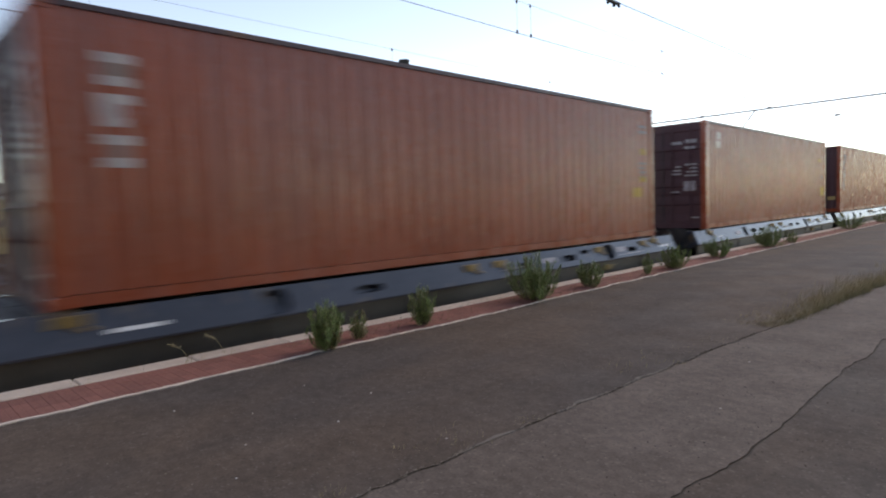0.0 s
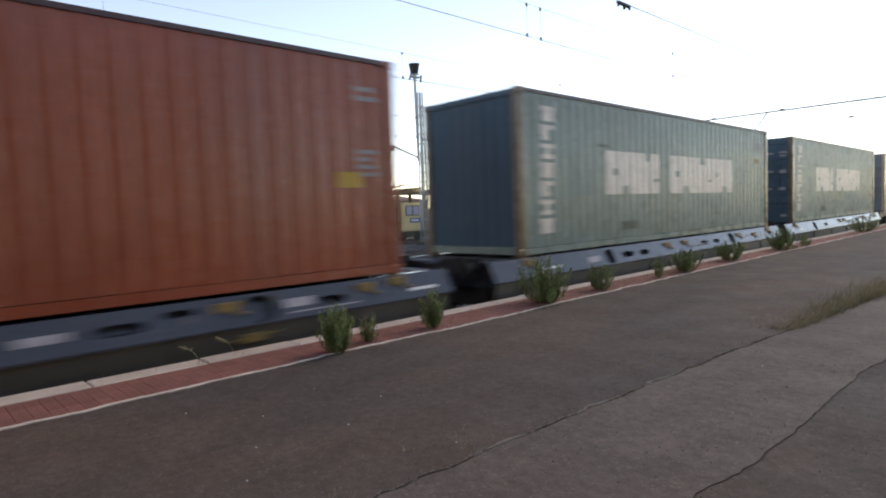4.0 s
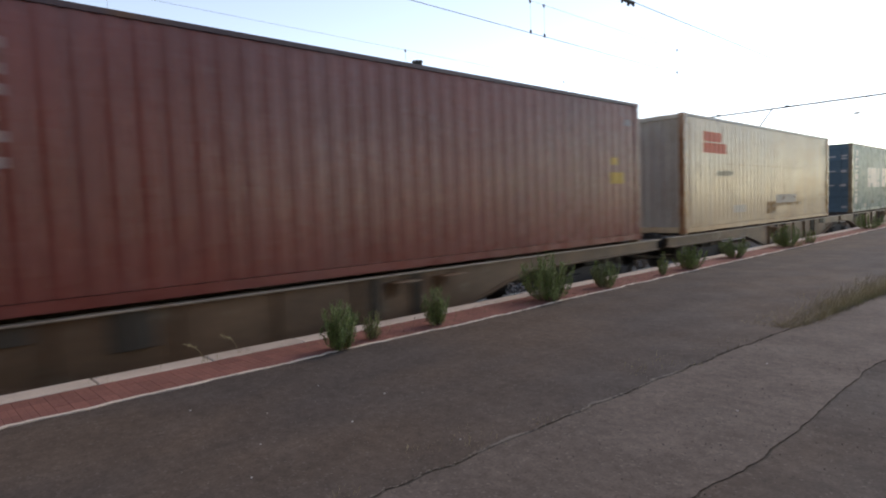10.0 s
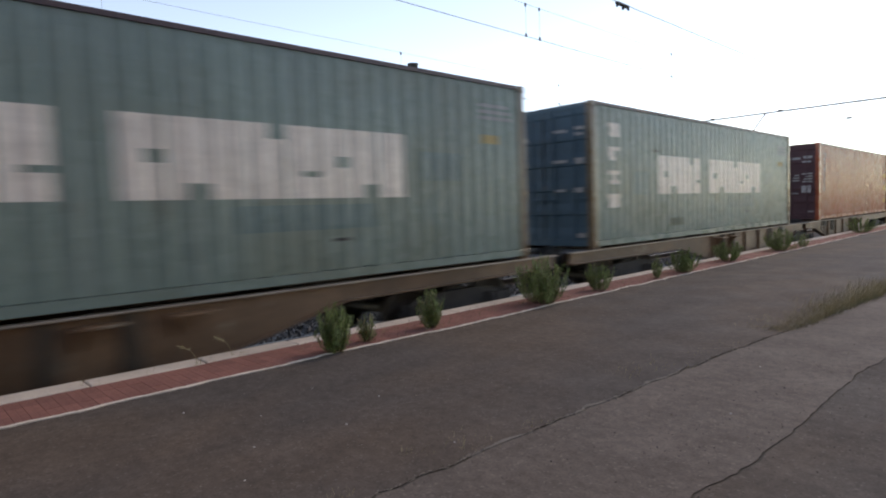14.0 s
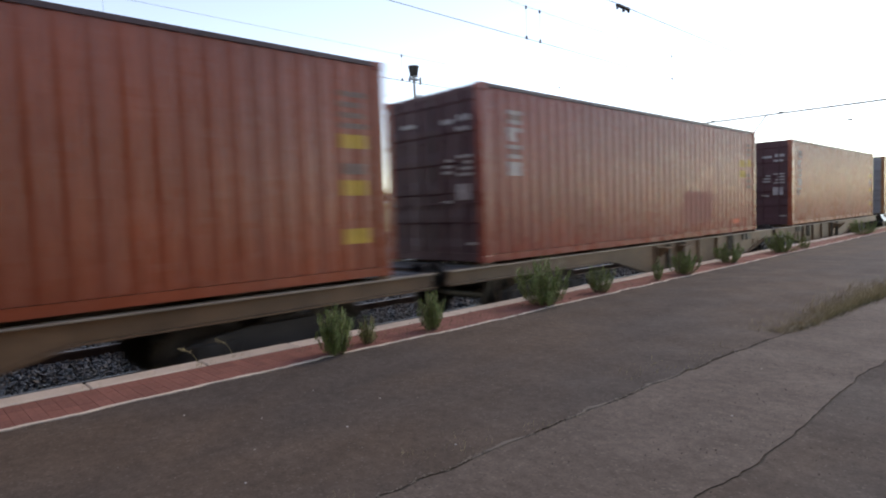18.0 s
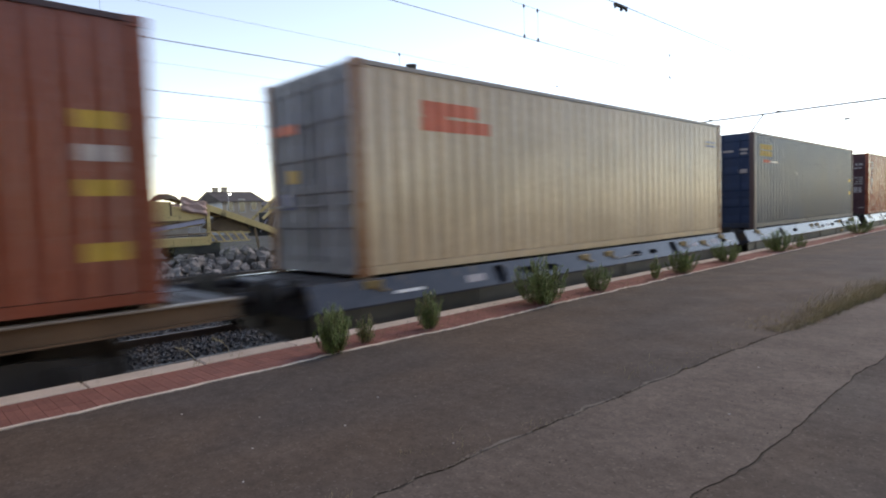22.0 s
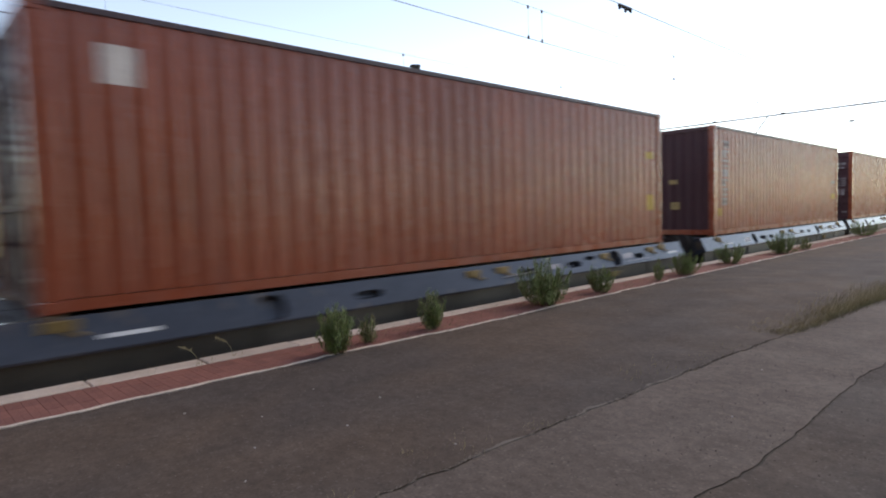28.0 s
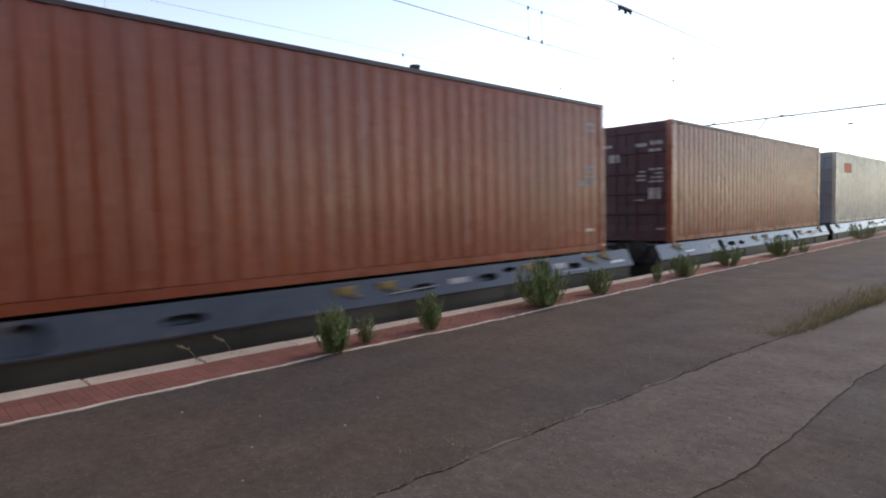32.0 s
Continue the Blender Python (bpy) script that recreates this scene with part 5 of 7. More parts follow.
def rusty_wagon(y, joint_ahead):
    w = thing("container_wagon", (TRACK_X, y, RAIL_TOP), "rust-brown container wagon with deep fish-belly side sills", "wagon", "wagons of the train")
    me = WM["belly_b"] if joint_ahead else WM["belly_a"]
    other = WM["belly_a"] if joint_ahead else WM["belly_b"]
    part("side_sill", me, M["rustbrown"], w)
    part("side_sill", other, M["rustbrown"], w).matrix_basis = pose(0, LENGTH, 0, 0, 0, 180)
    y0, y1 = (-1.56, 12.99) if joint_ahead else (-0.80, 13.75)
    for s in (-1, 1):
        # this strip carries the lit top edge as a paler colour
        f = Geo().box(s * 1.10, s * 1.27, y0, y1, BED - 0.066, BED - 0.043)
        part("top_flange", f.mesh("top_flange", 0.004), M["flange"], w, "top flange coloured pale for its lit edge")
    common_parts(w, (y0, y1), (10.55,) if joint_ahead else (1.65, LENGTH + 1.74), M["deck"], M["rustbrown"])
    for yy in ((5.2, 6.1) if joint_ahead else (6.0, 6.9)):
        br = Geo().box(1.175, 1.40, yy, yy + 0.42, BED - 0.17, BED - 0.14).prism([(1.175, BED - 0.17), (1.39, BED - 0.17), (1.175, BED - 0.40)], yy + 0.03, yy + 0.06, "y")
        part("bracket", br.mesh("bracket", 0.004), M["rustbrown"], w, "folded-down lock bracket")
    for yy, wide in ((4.88, 0.16), (5.62, 0.20), (0.45, 0.60), (1.70, 0.42)):
        ya = yy if joint_ahead else LENGTH - yy - wide
        post = Geo().box(1.176, 1.215, ya, ya + wide, 0.88 if yy < 1.5 else 0.66 if yy < 2 else 0.48, BED - 0.06).box(1.176, 1.25, ya + wide * 0.3, ya + wide * 0.3 + 0.03, 0.88 if yy < 1.5 else 0.66 if yy < 2 else 0.48, BED - 0.06)
        part("stiffener", post.mesh("stiffener", 0.004), M["web"], w, "grimy dark stiffener")
    for yy in (0.3, 12.0):
        st = Geo().rod((1.2, yy, 0.86), (1.2, yy, 0.45), 0.014, 6).rod((1.2, yy + 0.35, 0.86), (1.2, yy + 0.35, 0.45), 0.014, 6).box(1.16, 1.34, yy, yy + 0.35, 0.43, 0.455)
        part("step", st.mesh("step"), M["rustbrown"], w)
    return w


RUSTY = range(5, 13)
wagons = [rusty_wagon(y, i % 2 == 0) if i in RUSTY else pale_wagon(y, i % 2 == 1) for i, y in enumerate(STARTS)]

# ---- overhead line ----

def wire_run(cx, zc, zm, drops, label):
    t = thing("overhead_line", (cx, 0, zc), label, "overhead wire", "overhead lines of the tracks")
    g = Geo().rod((0, -60, 0), (0, 240, 0), 0.009 if cx < -9 else 0.006, 6)
    part("contact_wire", g, M["wire"], t)
    m = Geo().rod((0, -60, zm - zc), (0, 240, zm - zc), 0.003, 6)
    part("messenger_wire", m, M["wire"], t)
    for y in drops:
        d = Geo().rod((0, y, 0), (0, y, zm - zc), 0.0025, 5)
        d.box(-0.012, 0.012, y - 0.02, y + 0.02, -0.012, 0.055)
        d.box(-0.010, 0.010, y - 0.02, y + 0.02, zm - zc - 0.05, zm - zc + 0.012)
        part("dropper", d, M["wire"], t)
    return t


wire_run(-7.75, 4.90, 5.55, (9.98, 10.44, 16.5, 23.0, 29.5), "twin copper overhead wires with clamps above the train")
wire_run(-11.75, 4.78, 5.42, (3.2, 10.0, 16.8, 23.6, 30.4), "thin overhead wires above the second track")
wire_run(-16.2, 4.75, 5.47, (3.95, 9.9, 16.0, 22.0), "thin overhead wires above the third track")
wire_run(-20.4, 4.75, 5.62, (4.0, 11.0, 18.0, 25.0), "thin overhead wires above the fourth track")
wire_run(-25.4, 4.75, 5.50, (5.0, 13.0, 21.0), "thin overhead wires above a far track")
wire_run(-32.4, 4.75, 5.45, (6.0, 15.0, 24.0), "thin overhead wires above the siding")

clamp = thing("wire_clamp", (-7.2, 12.9, 5.98), "dark forked feeder clamp hanging from a wire", "wire clamp")
part("clamp_body", Geo().box(-0.04, 0.04, -0.28, 0.24, -0.03, 0.03).rod((0, -0.2, 0.0), (0, -0.28, -0.08), 0.03, 8).rod((0, 0.02, 0), (0, 0.0, -0.10), 0.035, 8).rod((0, 0.18, 0), (0, 0.26, -0.06), 0.03, 8).mesh("clamp_body", 0.008), M["machine_dark"], clamp)
part("feeder_wire", Geo().rod((0, -60, 0.03), (0, 200, 0.03), 0.008, 6), M["wire"], clamp)

# cross-span beyond, from which the wires hang
span = thing("cross_span", (-6.0, 35.8, GROUND), "thin steel cross-span and steady arms over the tracks", "cross-span")
part("span_tube", Geo().rod((12.0, 0, 6.09 - GROUND), (-34, 0, 6.09 - GROUND), 0.042, 8), M["machine_dark"], span)
part("strut", Geo().rod((-5.5, 0, 6.13 - GROUND), (-6.4, 0.0, 4.9 - GROUND), 0.035, 6), M["machine_dark"], span)
part("steady_arm", Geo().rod((-1.1, 0, 5.36 - GROUND), (-2.4, 0, 5.28 - GROUND), 0.02, 6).box(-1.75, -1.55, -0.04, 0.04, 5.27 - GROUND, 5.38 - GROUND), M["mast"], span)
for x in (-4.8, -8.4):
    part("clamp", Geo().box(x - 0.10, x + 0.10, -0.04, 0.04, 6.08 - GROUND, 6.18 - GROUND).mesh("clamp", 0.01), M["machine_dark"], span)
for x in (12.0, -34.0):
    part("post", Geo().rod((x, 0, 0), (x, 0, 7.6), 0.13, 10, 0.09), M["mast"], span)

# ---- lattice mast with lamp ----
mast = thing("lattice_mast", (-31.8, 28.55, GROUND), "tall grey lattice mast with a lamp head on a pole", "mast")
H = 9.75 - GROUND
for dx in (-1, 1):
    for dy in (-1, 1):
        part("leg", Geo().beam((dx * 0.16, dy * 0.27, 0.25), (dx * 0.10, dy * 0.13, H), 0.07, 0.07), M["mast"], mast)
for k in range(15):
    z0 = 0.5 + k * (H - 0.8) / 15
    u = 1 - z0 / H * 0.5
    g = Geo()
    for dx in (-1, 1):
        g.box(dx * 0.16 * u - 0.012, dx * 0.16 * u + 0.012, -0.27 * u, 0.27 * u, z0, z0 + 0.09)
    for dy in (-1, 1):
        g.box(-0.16 * u, 0.16 * u, dy * 0.27 * u - 0.01, dy * 0.27 * u + 0.01, z0, z0 + 0.06)
    part("batten", g, M["mast"], mast)
part("footing", Geo().box(-0.45, 0.45, -0.5, 0.5, 0, 0.3).mesh("footing", 0.03), M["sleeper"], mast, "concrete footing")
part("lamp_pole", Geo().rod((0.05, -0.38, 6.0), (0.05, -0.47, 12.1), 0.09, 10), M["mast"], mast)
lamp_head = part("lamp_head", Geo().rod((0.05, -0.47, 12.05), (0.05, -0.47, 12.62), 0.26, 14, 0.36).rod((0.05, -0.47, 12.62), (0.05, -0.47, 12.7), 0.38, 14), M["machine_dark"], mast, "dark round lamp head")
part("lamp_bracket", Geo().box(-0.35, 0.45, -0.52, -0.42, 11.9, 12.0).box(-0.1, 0.2, -0.85, -0.1, 11.75, 11.85).rod((0.05, -0.9, 11.6), (0.05, -0.8, 12.0), 0.07, 8).rod((0.05, 0.1, 11.5), (0.05, 0.15, 12.0), 0.07, 8), M["mast"], lamp_head)
part("cantilever", Geo().rod((0, -0.4, 6.25), (0, -2.65, 6.95), 0.06, 8).rod((0, -2.6, 6.95), (0, -3.4, 6.78), 0.05, 8), M["machine_dark"], mast)
part("insulator", Geo().box(-0.05, 0.05, -2.85, -2.55, 6.62, 6.86), M["insulator"], mast)
part("stay_tube", Geo().rod((0, 0.1, 7.5), (0, 12.0, 8.9), 0.06, 8), M["machine_dark"], mast)

# ---- the yellow track machines on the far siding ----
MX = -35.0                    # their near side


def flat(pts, depth, x=0.0):
    """A plate standing along the track, drawn in y and z, with a depth away from the platform."""
    return Geo().prism(pts, x - depth, x, "x")


def plain_sign(parent, y0, y1, z0, z1, x=0.0):
    """A blue enamel plate with plain white bars."""
    s = part("sign", Geo().box(x, x + 0.03, y0, y1, z0, z1), M["bluesign"], parent, "blue enamel sign with white bars")
    d = (y1 - y0) / 5
    for k in range(4):
        part("sign_bar", Geo().box(x + 0.031, x + 0.035, y0 + (k + 0.6) * d, y0 + (k + 1.25) * d, z0 + 0.27 * (z1 - z0), z1 - 0.27 * (z1 - z0)), M["whitepaint"], s)


def running_gear(parent, ys, x=-1.3):
    z = RAIL_TOP - 0.24
    for y in ys:
        g = Geo()
        for xx in (x - 0.87, x + 0.87):
            g.rod((xx - 0.06, y, z + 0.42), (xx + 0.06, y, z + 0.42), 0.42, 20)
        g.rod((x - 0.9, y, z + 0.42), (x + 0.9, y, z + 0.42), 0.08, 10)
        part("wheelset", g.mesh("wheelset"), M["machine_dark"], parent)
    for a, b in zip(ys[::2], ys[1::2]):
        for xx in (x - 1.12, x + 1.05):
            g = Geo()
            g.prism([(a - 0.5, z + 0.35), (a - 0.3, z + 0.72), (b + 0.3, z + 0.72), (b + 0.5, z + 0.35), (b + 0.2, z + 0.25), (a - 0.2, z + 0.25)], xx, xx + 0.09, "x")
            part("bogie_frame", g.mesh("bogie_frame"), M["machine_dark"], parent)


mach = thing("track_machine", (MX, 0, 0), "yellow ballast-cleaning track machine with railings and a hopper", "track machine")
part("main_frame", Geo().box(-2.6, -0.05, -6.0, 14.6, -0.02, 0.36).box(-0.06, 0.0, -6.0, 14.6, 0.28, 0.42).box(-0.06, 0.0, -6.0, 14.6, -0.08, 0.02).mesh("main_frame"), M["yellow"], mach)
for k in range(20):
    part("frame_rib", Geo().box(-0.06, -0.005, -5.5 + k, -5.44 + k, 0.02, 0.28), M["yellow"], mach)
body = part("engine_house", Geo().box(-2.5, -0.35, -5.5, 6.85, 0.42, 2.52).mesh("engine_house", 0.03), M["yellow"], mach)
part("roof_plate", Geo().box(-2.7, -0.1, -5.8, 6.95, 2.56, 2.64).mesh("roof_plate", 0.01), M["whitepaint"], body, "pale roof plate")
for y in (-4.2, -1.7, 0.9, 3.4, 5.9):
    part("panel_seam", Geo().box(-0.352, -0.335, y, y + 0.03, 0.5, 2.5), M["machine_rust"], body)
part("engine_tower", Geo().box(-2.3, -0.15, 7.05, 8.08, 0.5, 2.98).mesh("engine_tower", 0.03), M["yellow"], mach)
part("filler_box", Geo().box(-1.6, -0.5, 6.85, 7.05, 0.5, 2.75), M["machine_rust"], mach)
plain_sign(mach, 5.45, 6.15, 1.42, 1.80, -0.02)
plain_sign(mach, 14.62 - 14.0, 15.32 - 14.0, 1.42, 1.80, -0.02)
for y in (-3.0, -1.0, 1.0, 3.0, 5.02, 6.3, 7.35, 7.75):
    part("railing_post", Geo().rod((-0.03, y, 0.42), (-0.03, y, 1.75), 0.022, 6), M["machine_rust"], mach)
for z in (0.75, 1.25, 1.74):
    part("railing_bar", Geo().rod((-0.03, -3.0, z), (-0.03, 7.75, z), 0.02, 6), M["machine_rust"], mach)
part("handrail", Geo().rod((-0.03, 7.75, 1.74), (-0.03, 8.2, 2.25), 0.02, 6).rod((-0.03, 7.75, 1.25), (-0.03, 8.2, 1.75), 0.02, 6), M["machine_rust"], mach)
part("hopper", flat([(8.33, 1.36), (8.33, 1.62), (9.85, 2.35), (10.4, 2.57), (12.54, 2.50), (12.6, 2.25), (14.5, 1.98), (14.5, 1.36)], 2.0, -0.3).mesh("hopper", 0.02), M["yellow"], mach)
part("hopper_edge", Geo().box(-0.3, -0.24, 8.3, 14.5, 1.32, 1.40).box(-0.3, -0.25, 12.5, 12.58, 1.7, 2.5), M["machine_rust"], mach)
part("drum", Geo().rod((-0.3, 10.1, 2.28), (-0.12, 10.1, 2.28), 0.36, 24), M["yellow"], mach)
hoop = Geo()
for k in range(14):
    a, b = math.radians(100 + k * 14), math.radians(114 + k * 14)
    hoop.rod((-0.10, 10.1 + 0.39 * math.cos(a), 2.28 + 0.39 * math.sin(a)), (-0.10, 10.1 + 0.39 * math.cos(b), 2.28 + 0.39 * math.sin(b)), 0.04, 6)
hoop.rod((-0.10, 10.33, 1.96), (-0.1, 10.25, 0.9), 0.04, 6)
part("hose", hoop, M["machine_dark"], mach, "black hose round the drum")
part("lower_body", flat([(8.35, 0.42), (8.35, 1.32), (14.4, 1.32), (14.4, 1.1), (10.6, 0.62), (10.6, 0.42)], 1.6, -0.5), M["yellow"], mach)
part("inclined_belt", Geo().beam((-0.35, 10.2, 0.74), (-0.35, 14.4, 1.34), 0.3, 0.24), M["lilac"], mach, "grey inclined conveyor belt")
part("belt_edge", Geo().beam((-0.18, 10.2, 0.90), (-0.18, 14.4, 1.50), 0.04, 0.07), M["machine_rust"], mach)
part("side_ledge", Geo().box(-0.4, 0.02, 8.3, 14.6, 0.55, 0.63), M["machine_rust"], mach)
panel = part("control_panel", Geo().box(-0.25, -0.05, 8.62, 9.4, 0.68, 1.26).mesh("control_panel", 0.02), M["machine_dark"], mach)
part("screen", Geo().box(-0.05, -0.04, 8.72, 9.32, 0.8, 1.2), M["lilac"], panel)
part("post", Geo().box(-0.3, -0.1, 8.1, 8.28, 0.42, 2.1), M["yellow"], mach)
part("exhaust", Geo().rod((-0.2, 8.2, 2.35), (-0.2, 8.45, 2.38), 0.05, 8).rod((-0.2, 8.45, 2.38), (-0.2, 8.5, 1.9), 0.05, 8), M["whitepaint"], mach)
part("sub_frame", Geo().box(-2.2, -0.12, 9.1, 11.3, -0.52, -0.1).mesh("sub_frame", 0.02), M["yellow"], mach)
part("red_valve", Geo().box(-0.02, 0.08, 6.1, 6.55, 0.08, 0.36).mesh("red_valve", 0.03), M["orange_red"], mach, "orange-red valve box")
part("valve_box", Geo().box(-0.02, 0.08, 7.75, 8.1, 0.28, 0.55).mesh("valve_box", 0.02), M["lilac"], mach)
part("grille", Geo().box(-0.02, 0.03, 8.75, 9.15, 0.12, 0.25), M["machine_dark"], mach)
running_gear(mach, (4.3, 6.1, 13.0, 14.8))
part("tank", Geo().box(-2.0, -0.3, 7.2, 9.0, -0.62, -0.14).mesh("tank", 0.05), M["machine_dark"], mach)
part("white_box", Geo().box(-0.3, -0.1, 8.0, 8.55, -0.5, -0.22).mesh("white_box", 0.02), M["whitepaint"], mach)
tarp = Geo()
tn = 9
tarp.add([(-0.1 + 0.09 * math.sin(i * 1.3) + 0.05 * math.cos(j * 1.9), 13.05 + 0.19 * i + 0.03 * math.sin(j * 2.1), 2.78 - 0.10 * j - 0.045 * i + 0.04 * math.sin(i * 1.1 + j)) for j in range(tn) for i in range(tn)],
         [(j * tn + i, j * tn + i + 1, (j + 1) * tn + i + 1, (j + 1) * tn + i) for j in range(tn - 1) for i in range(tn - 1)])
tm = tarp.mesh("tarpaulin")
tob = part("tarpaulin", tm, M["tarp"], mach, "faded pink tarpaulin")
tob.modifiers.new("thick", "SOLIDIFY").thickness = 0.02

mound = Geo()
mn = 13
mound.add([(-0.55 - 1.3 * j / (mn - 1), 11.6 + 1.9 * i / (mn - 1), 2.38 + 0.62 * max(0.0, math.sin(math.pi * i / (mn - 1))) ** 0.7 * (0.45 + 0.55 * math.sin(math.pi * j / (mn - 1))) + 0.07 * noise.noise((i * 0.9, j * 0.9, 4))) for j in range(mn) for i in range(mn)],
          [(j * mn + i, j * mn + i + 1, (j + 1) * mn + i + 1, (j + 1) * mn + i) for j in range(mn - 1) for i in range(mn - 1)])
part("spoil_mound", mound.mesh("spoil_mound", smooth=False), M["litter"], mach, "dark brown spoil heaped in the hopper")

boom = thing("conveyor_boom", (MX, 0, 0), "yellow inclined conveyor boom with truss and rollers", "conveyor")
for x in (-1.9, -0.3):
    part("boom_side", Geo().prism([(14.4, 2.02), (14.4, 2.42), (17.5, 1.28), (20.9, -0.02), (21.3, -0.35), (20.9, -0.42), (17.4, 0.92)], x, x + 0.08, "x").mesh("boom_side", 0.01), M["yellow"], boom)
part("belt", Geo().beam((-1.1, 14.4, 2.25), (-1.1, 21.0, -0.2), 1.5, 0.08), M["machine_dark"], boom)
for k in range(9):
    y = 14.8 + k * 0.68
    part("roller", Geo().rod((-1.85, y, 2.07 - (y - 14.4) * 0.372), (-0.3, y, 2.07 - (y - 14.4) * 0.372), 0.07, 8), M["machine_rust"], boom)
for k in range(5):
    y = 14.7 + k * 0.48
    part("truss_bar", Geo().beam((-0.3, y, 0.66), (-0.3, y + 0.42, 0.10), 0.06, 0.10), M["yellow"], boom)
part("truss_chord", Geo().beam((-0.3, 14.5, 0.68), (-0.3, 17.2, 0.55), 0.07, 0.07).beam((-0.3, 14.5, 0.06), (-0.3, 17.2, 0.06), 0.07, 0.07), M["yellow"], boom)
part("upright", Geo().box(-0.4, -0.2, 14.55, 14.75, 0.0, 2.05), M["yellow"], boom)
part("slide", flat([(14.8, 0.95), (15.6, 1.55), (17.2, 1.05), (17.6, 0.5), (15.8, 0.55)], 1.0, -0.8), M["machine_rust"], boom)
part("a_frame_leg", Geo().beam((-0.4, 18.2, 1.35), (-0.4, 20.05, 2.78), 0.12, 0.16), M["yellow"], boom)
part("a_frame_leg", Geo().beam((-0.4, 20.0, 2.78), (-0.4, 20.75, 0.2), 0.16, 0.34), M["yellow"], boom)
part("a_frame_leg", Geo().beam((-1.8, 18.2, 1.35), (-1.8, 20.05, 2.78), 0.12, 0.16), M["yellow"], boom)
for k in range(4):
    part("brace", Geo().beam((-0.5, 18.6, 1.25 + 0.22 * k), (-0.5, 20.3, 1.55 + 0.24 * k), 0.08, 0.07), M["machine_rust"] if k % 2 else M["lilac"], boom)
part("winch", Geo().rod((-1.2, 19.3, 1.0), (-0.4, 19.3, 1.0), 0.26, 14).box(-1.2, -0.4, 18.9, 19.8, 0.55, 0.85), M["machine_dark"], boom)
part("engine_block", Geo().box(-1.9, -0.5, 17.9, 20.2, 0.25, 1.15).box(-1.7, -0.45, 18.6, 19.6, 1.15, 1.75).box(-1.6, -0.4, 20.3, 20.9, 0.1, 1.3).mesh("engine_block", 0.03), M["machine_dark"], boom)
part("red_housing", Geo().box(-0.8, -0.34, 20.15, 20.75, 0.15, 0.85).mesh("red_housing", 0.03), M["orange_red"], boom, "faded red housing")
for k in range(6):
    part("hydraulic_hose", Geo().rod((-0.42, 18.0 + 0.4 * k, 0.5), (-0.42, 18.5 + 0.35 * k, 1.3 + 0.12 * (k % 3)), 0.035, 6), M["machine_rust"] if k % 2 else M["lilac"], boom)
part("chute", flat([(20.3, 1.0), (21.6, 1.1), (22.1, 0.1), (21.0, 0.0)], 1.2, -0.35), M["machine_rust"], boom)
part("prop", Geo().beam((-0.35, 21.05, -0.2), (-0.35, 21.15, -0.95), 0.2, 0.2), M["machine_rust"], boom)
part("prop", Geo().beam((-0.35, 17.6, 0.8), (-0.35, 17.9, -1.0), 0.12, 0.12), M["machine_rust"], boom)
part("stand", Geo().box(-1.9, -0.3, 15.0, 15.3, -1.04, 0.06).box(-1.9, -0.3, 19.8, 20.1, -1.04, 0.2), M["machine_dark"], boom)

coach = thing("work_coach", (MX, 0, 0), "yellow-cream crew coach with a white roof and grey window", "coach")
part("body", Geo().prism([(20.8, 0.1), (20.55, 1.3), (20.75, 2.3), (28.4, 2.3), (28.4, 0.1)], -2.7, -0.2, "x").mesh("body", 0.03), M["cream"], coach)
part("roof", Geo().prism([(-2.75, 2.3), (-2.2, 2.44), (-0.7, 2.44), (-0.15, 2.3)], 20.7, 28.5, "y").mesh("roof", 0.01), M["whitepaint"], coach, "white curved roof")
for y0, y1, z0, z1 in ((20.9, 21.4, 1.15, 1.95), (22.3, 22.72, 1.26, 1.98), (25.6, 26.3, 1.26, 1.98), (26.8, 27.5, 1.26, 1.98)):
    win = part("window", Geo().box(-0.2, -0.17, y0 - 0.05, y1 + 0.05, z0 - 0.05, z1 + 0.05), M["machine_dark"], coach)
    part("pane", Geo().box(-0.17, -0.165, y0, y1, z0, z1), M["lilac"], win)
for y in (23.30, 25.32):
    part("side_post", Geo().box(-0.2, -0.165, y, y + 0.07, 0.12, 2.28), M["machine_rust"], coach)
door_b = part("door", Geo().box(-0.2, -0.16, 24.60, 25.10, 0.3, 1.85).mesh("door", 0.01), M["yellow"], coach, "darker yellow door")
part("handle", Geo().rod((-0.13, 25.02, 0.9), (-0.13, 25.02, 1.4), 0.015, 6), M["machine_dark"], door_b)
part("step_ladder", Geo().rod((-0.12, 24.0, -0.75), (-0.12, 24.0, 0.3), 0.025, 6).rod((-0.12, 24.45, -0.75), (-0.12, 24.45, 0.3), 0.025, 6).box(-0.2, -0.05, 24.0, 24.45, -0.6, -0.56).box(-0.2, -0.05, 24.0, 24.45, -0.25, -0.21).box(-0.2, -0.05, 24.0, 24.45, 0.08, 0.12), M["machine_dark"], coach)
cdoor = part("door", Geo().box(-0.2, -0.16, 23.92, 24.42, 0.3, 1.85).mesh("door", 0.01), M["yellow"], coach, "darker yellow door")
part("handle", Geo().rod((-0.13, 23.98, 0.9), (-0.13, 23.98, 1.4), 0.015, 6), M["machine_dark"], cdoor)
for y in (23.1, 24.7):
    part("handrail", Geo().rod((-0.12, y, 0.3), (-0.12, y, 1.7), 0.02, 6), M["machine_rust"], coach)
part("louvre", Geo().box(-0.2, -0.18, 22.45, 22.8, 0.75, 0.82).box(-0.2, -0.18, 22.45, 22.8, 0.58, 0.65), M["machine_dark"], coach)
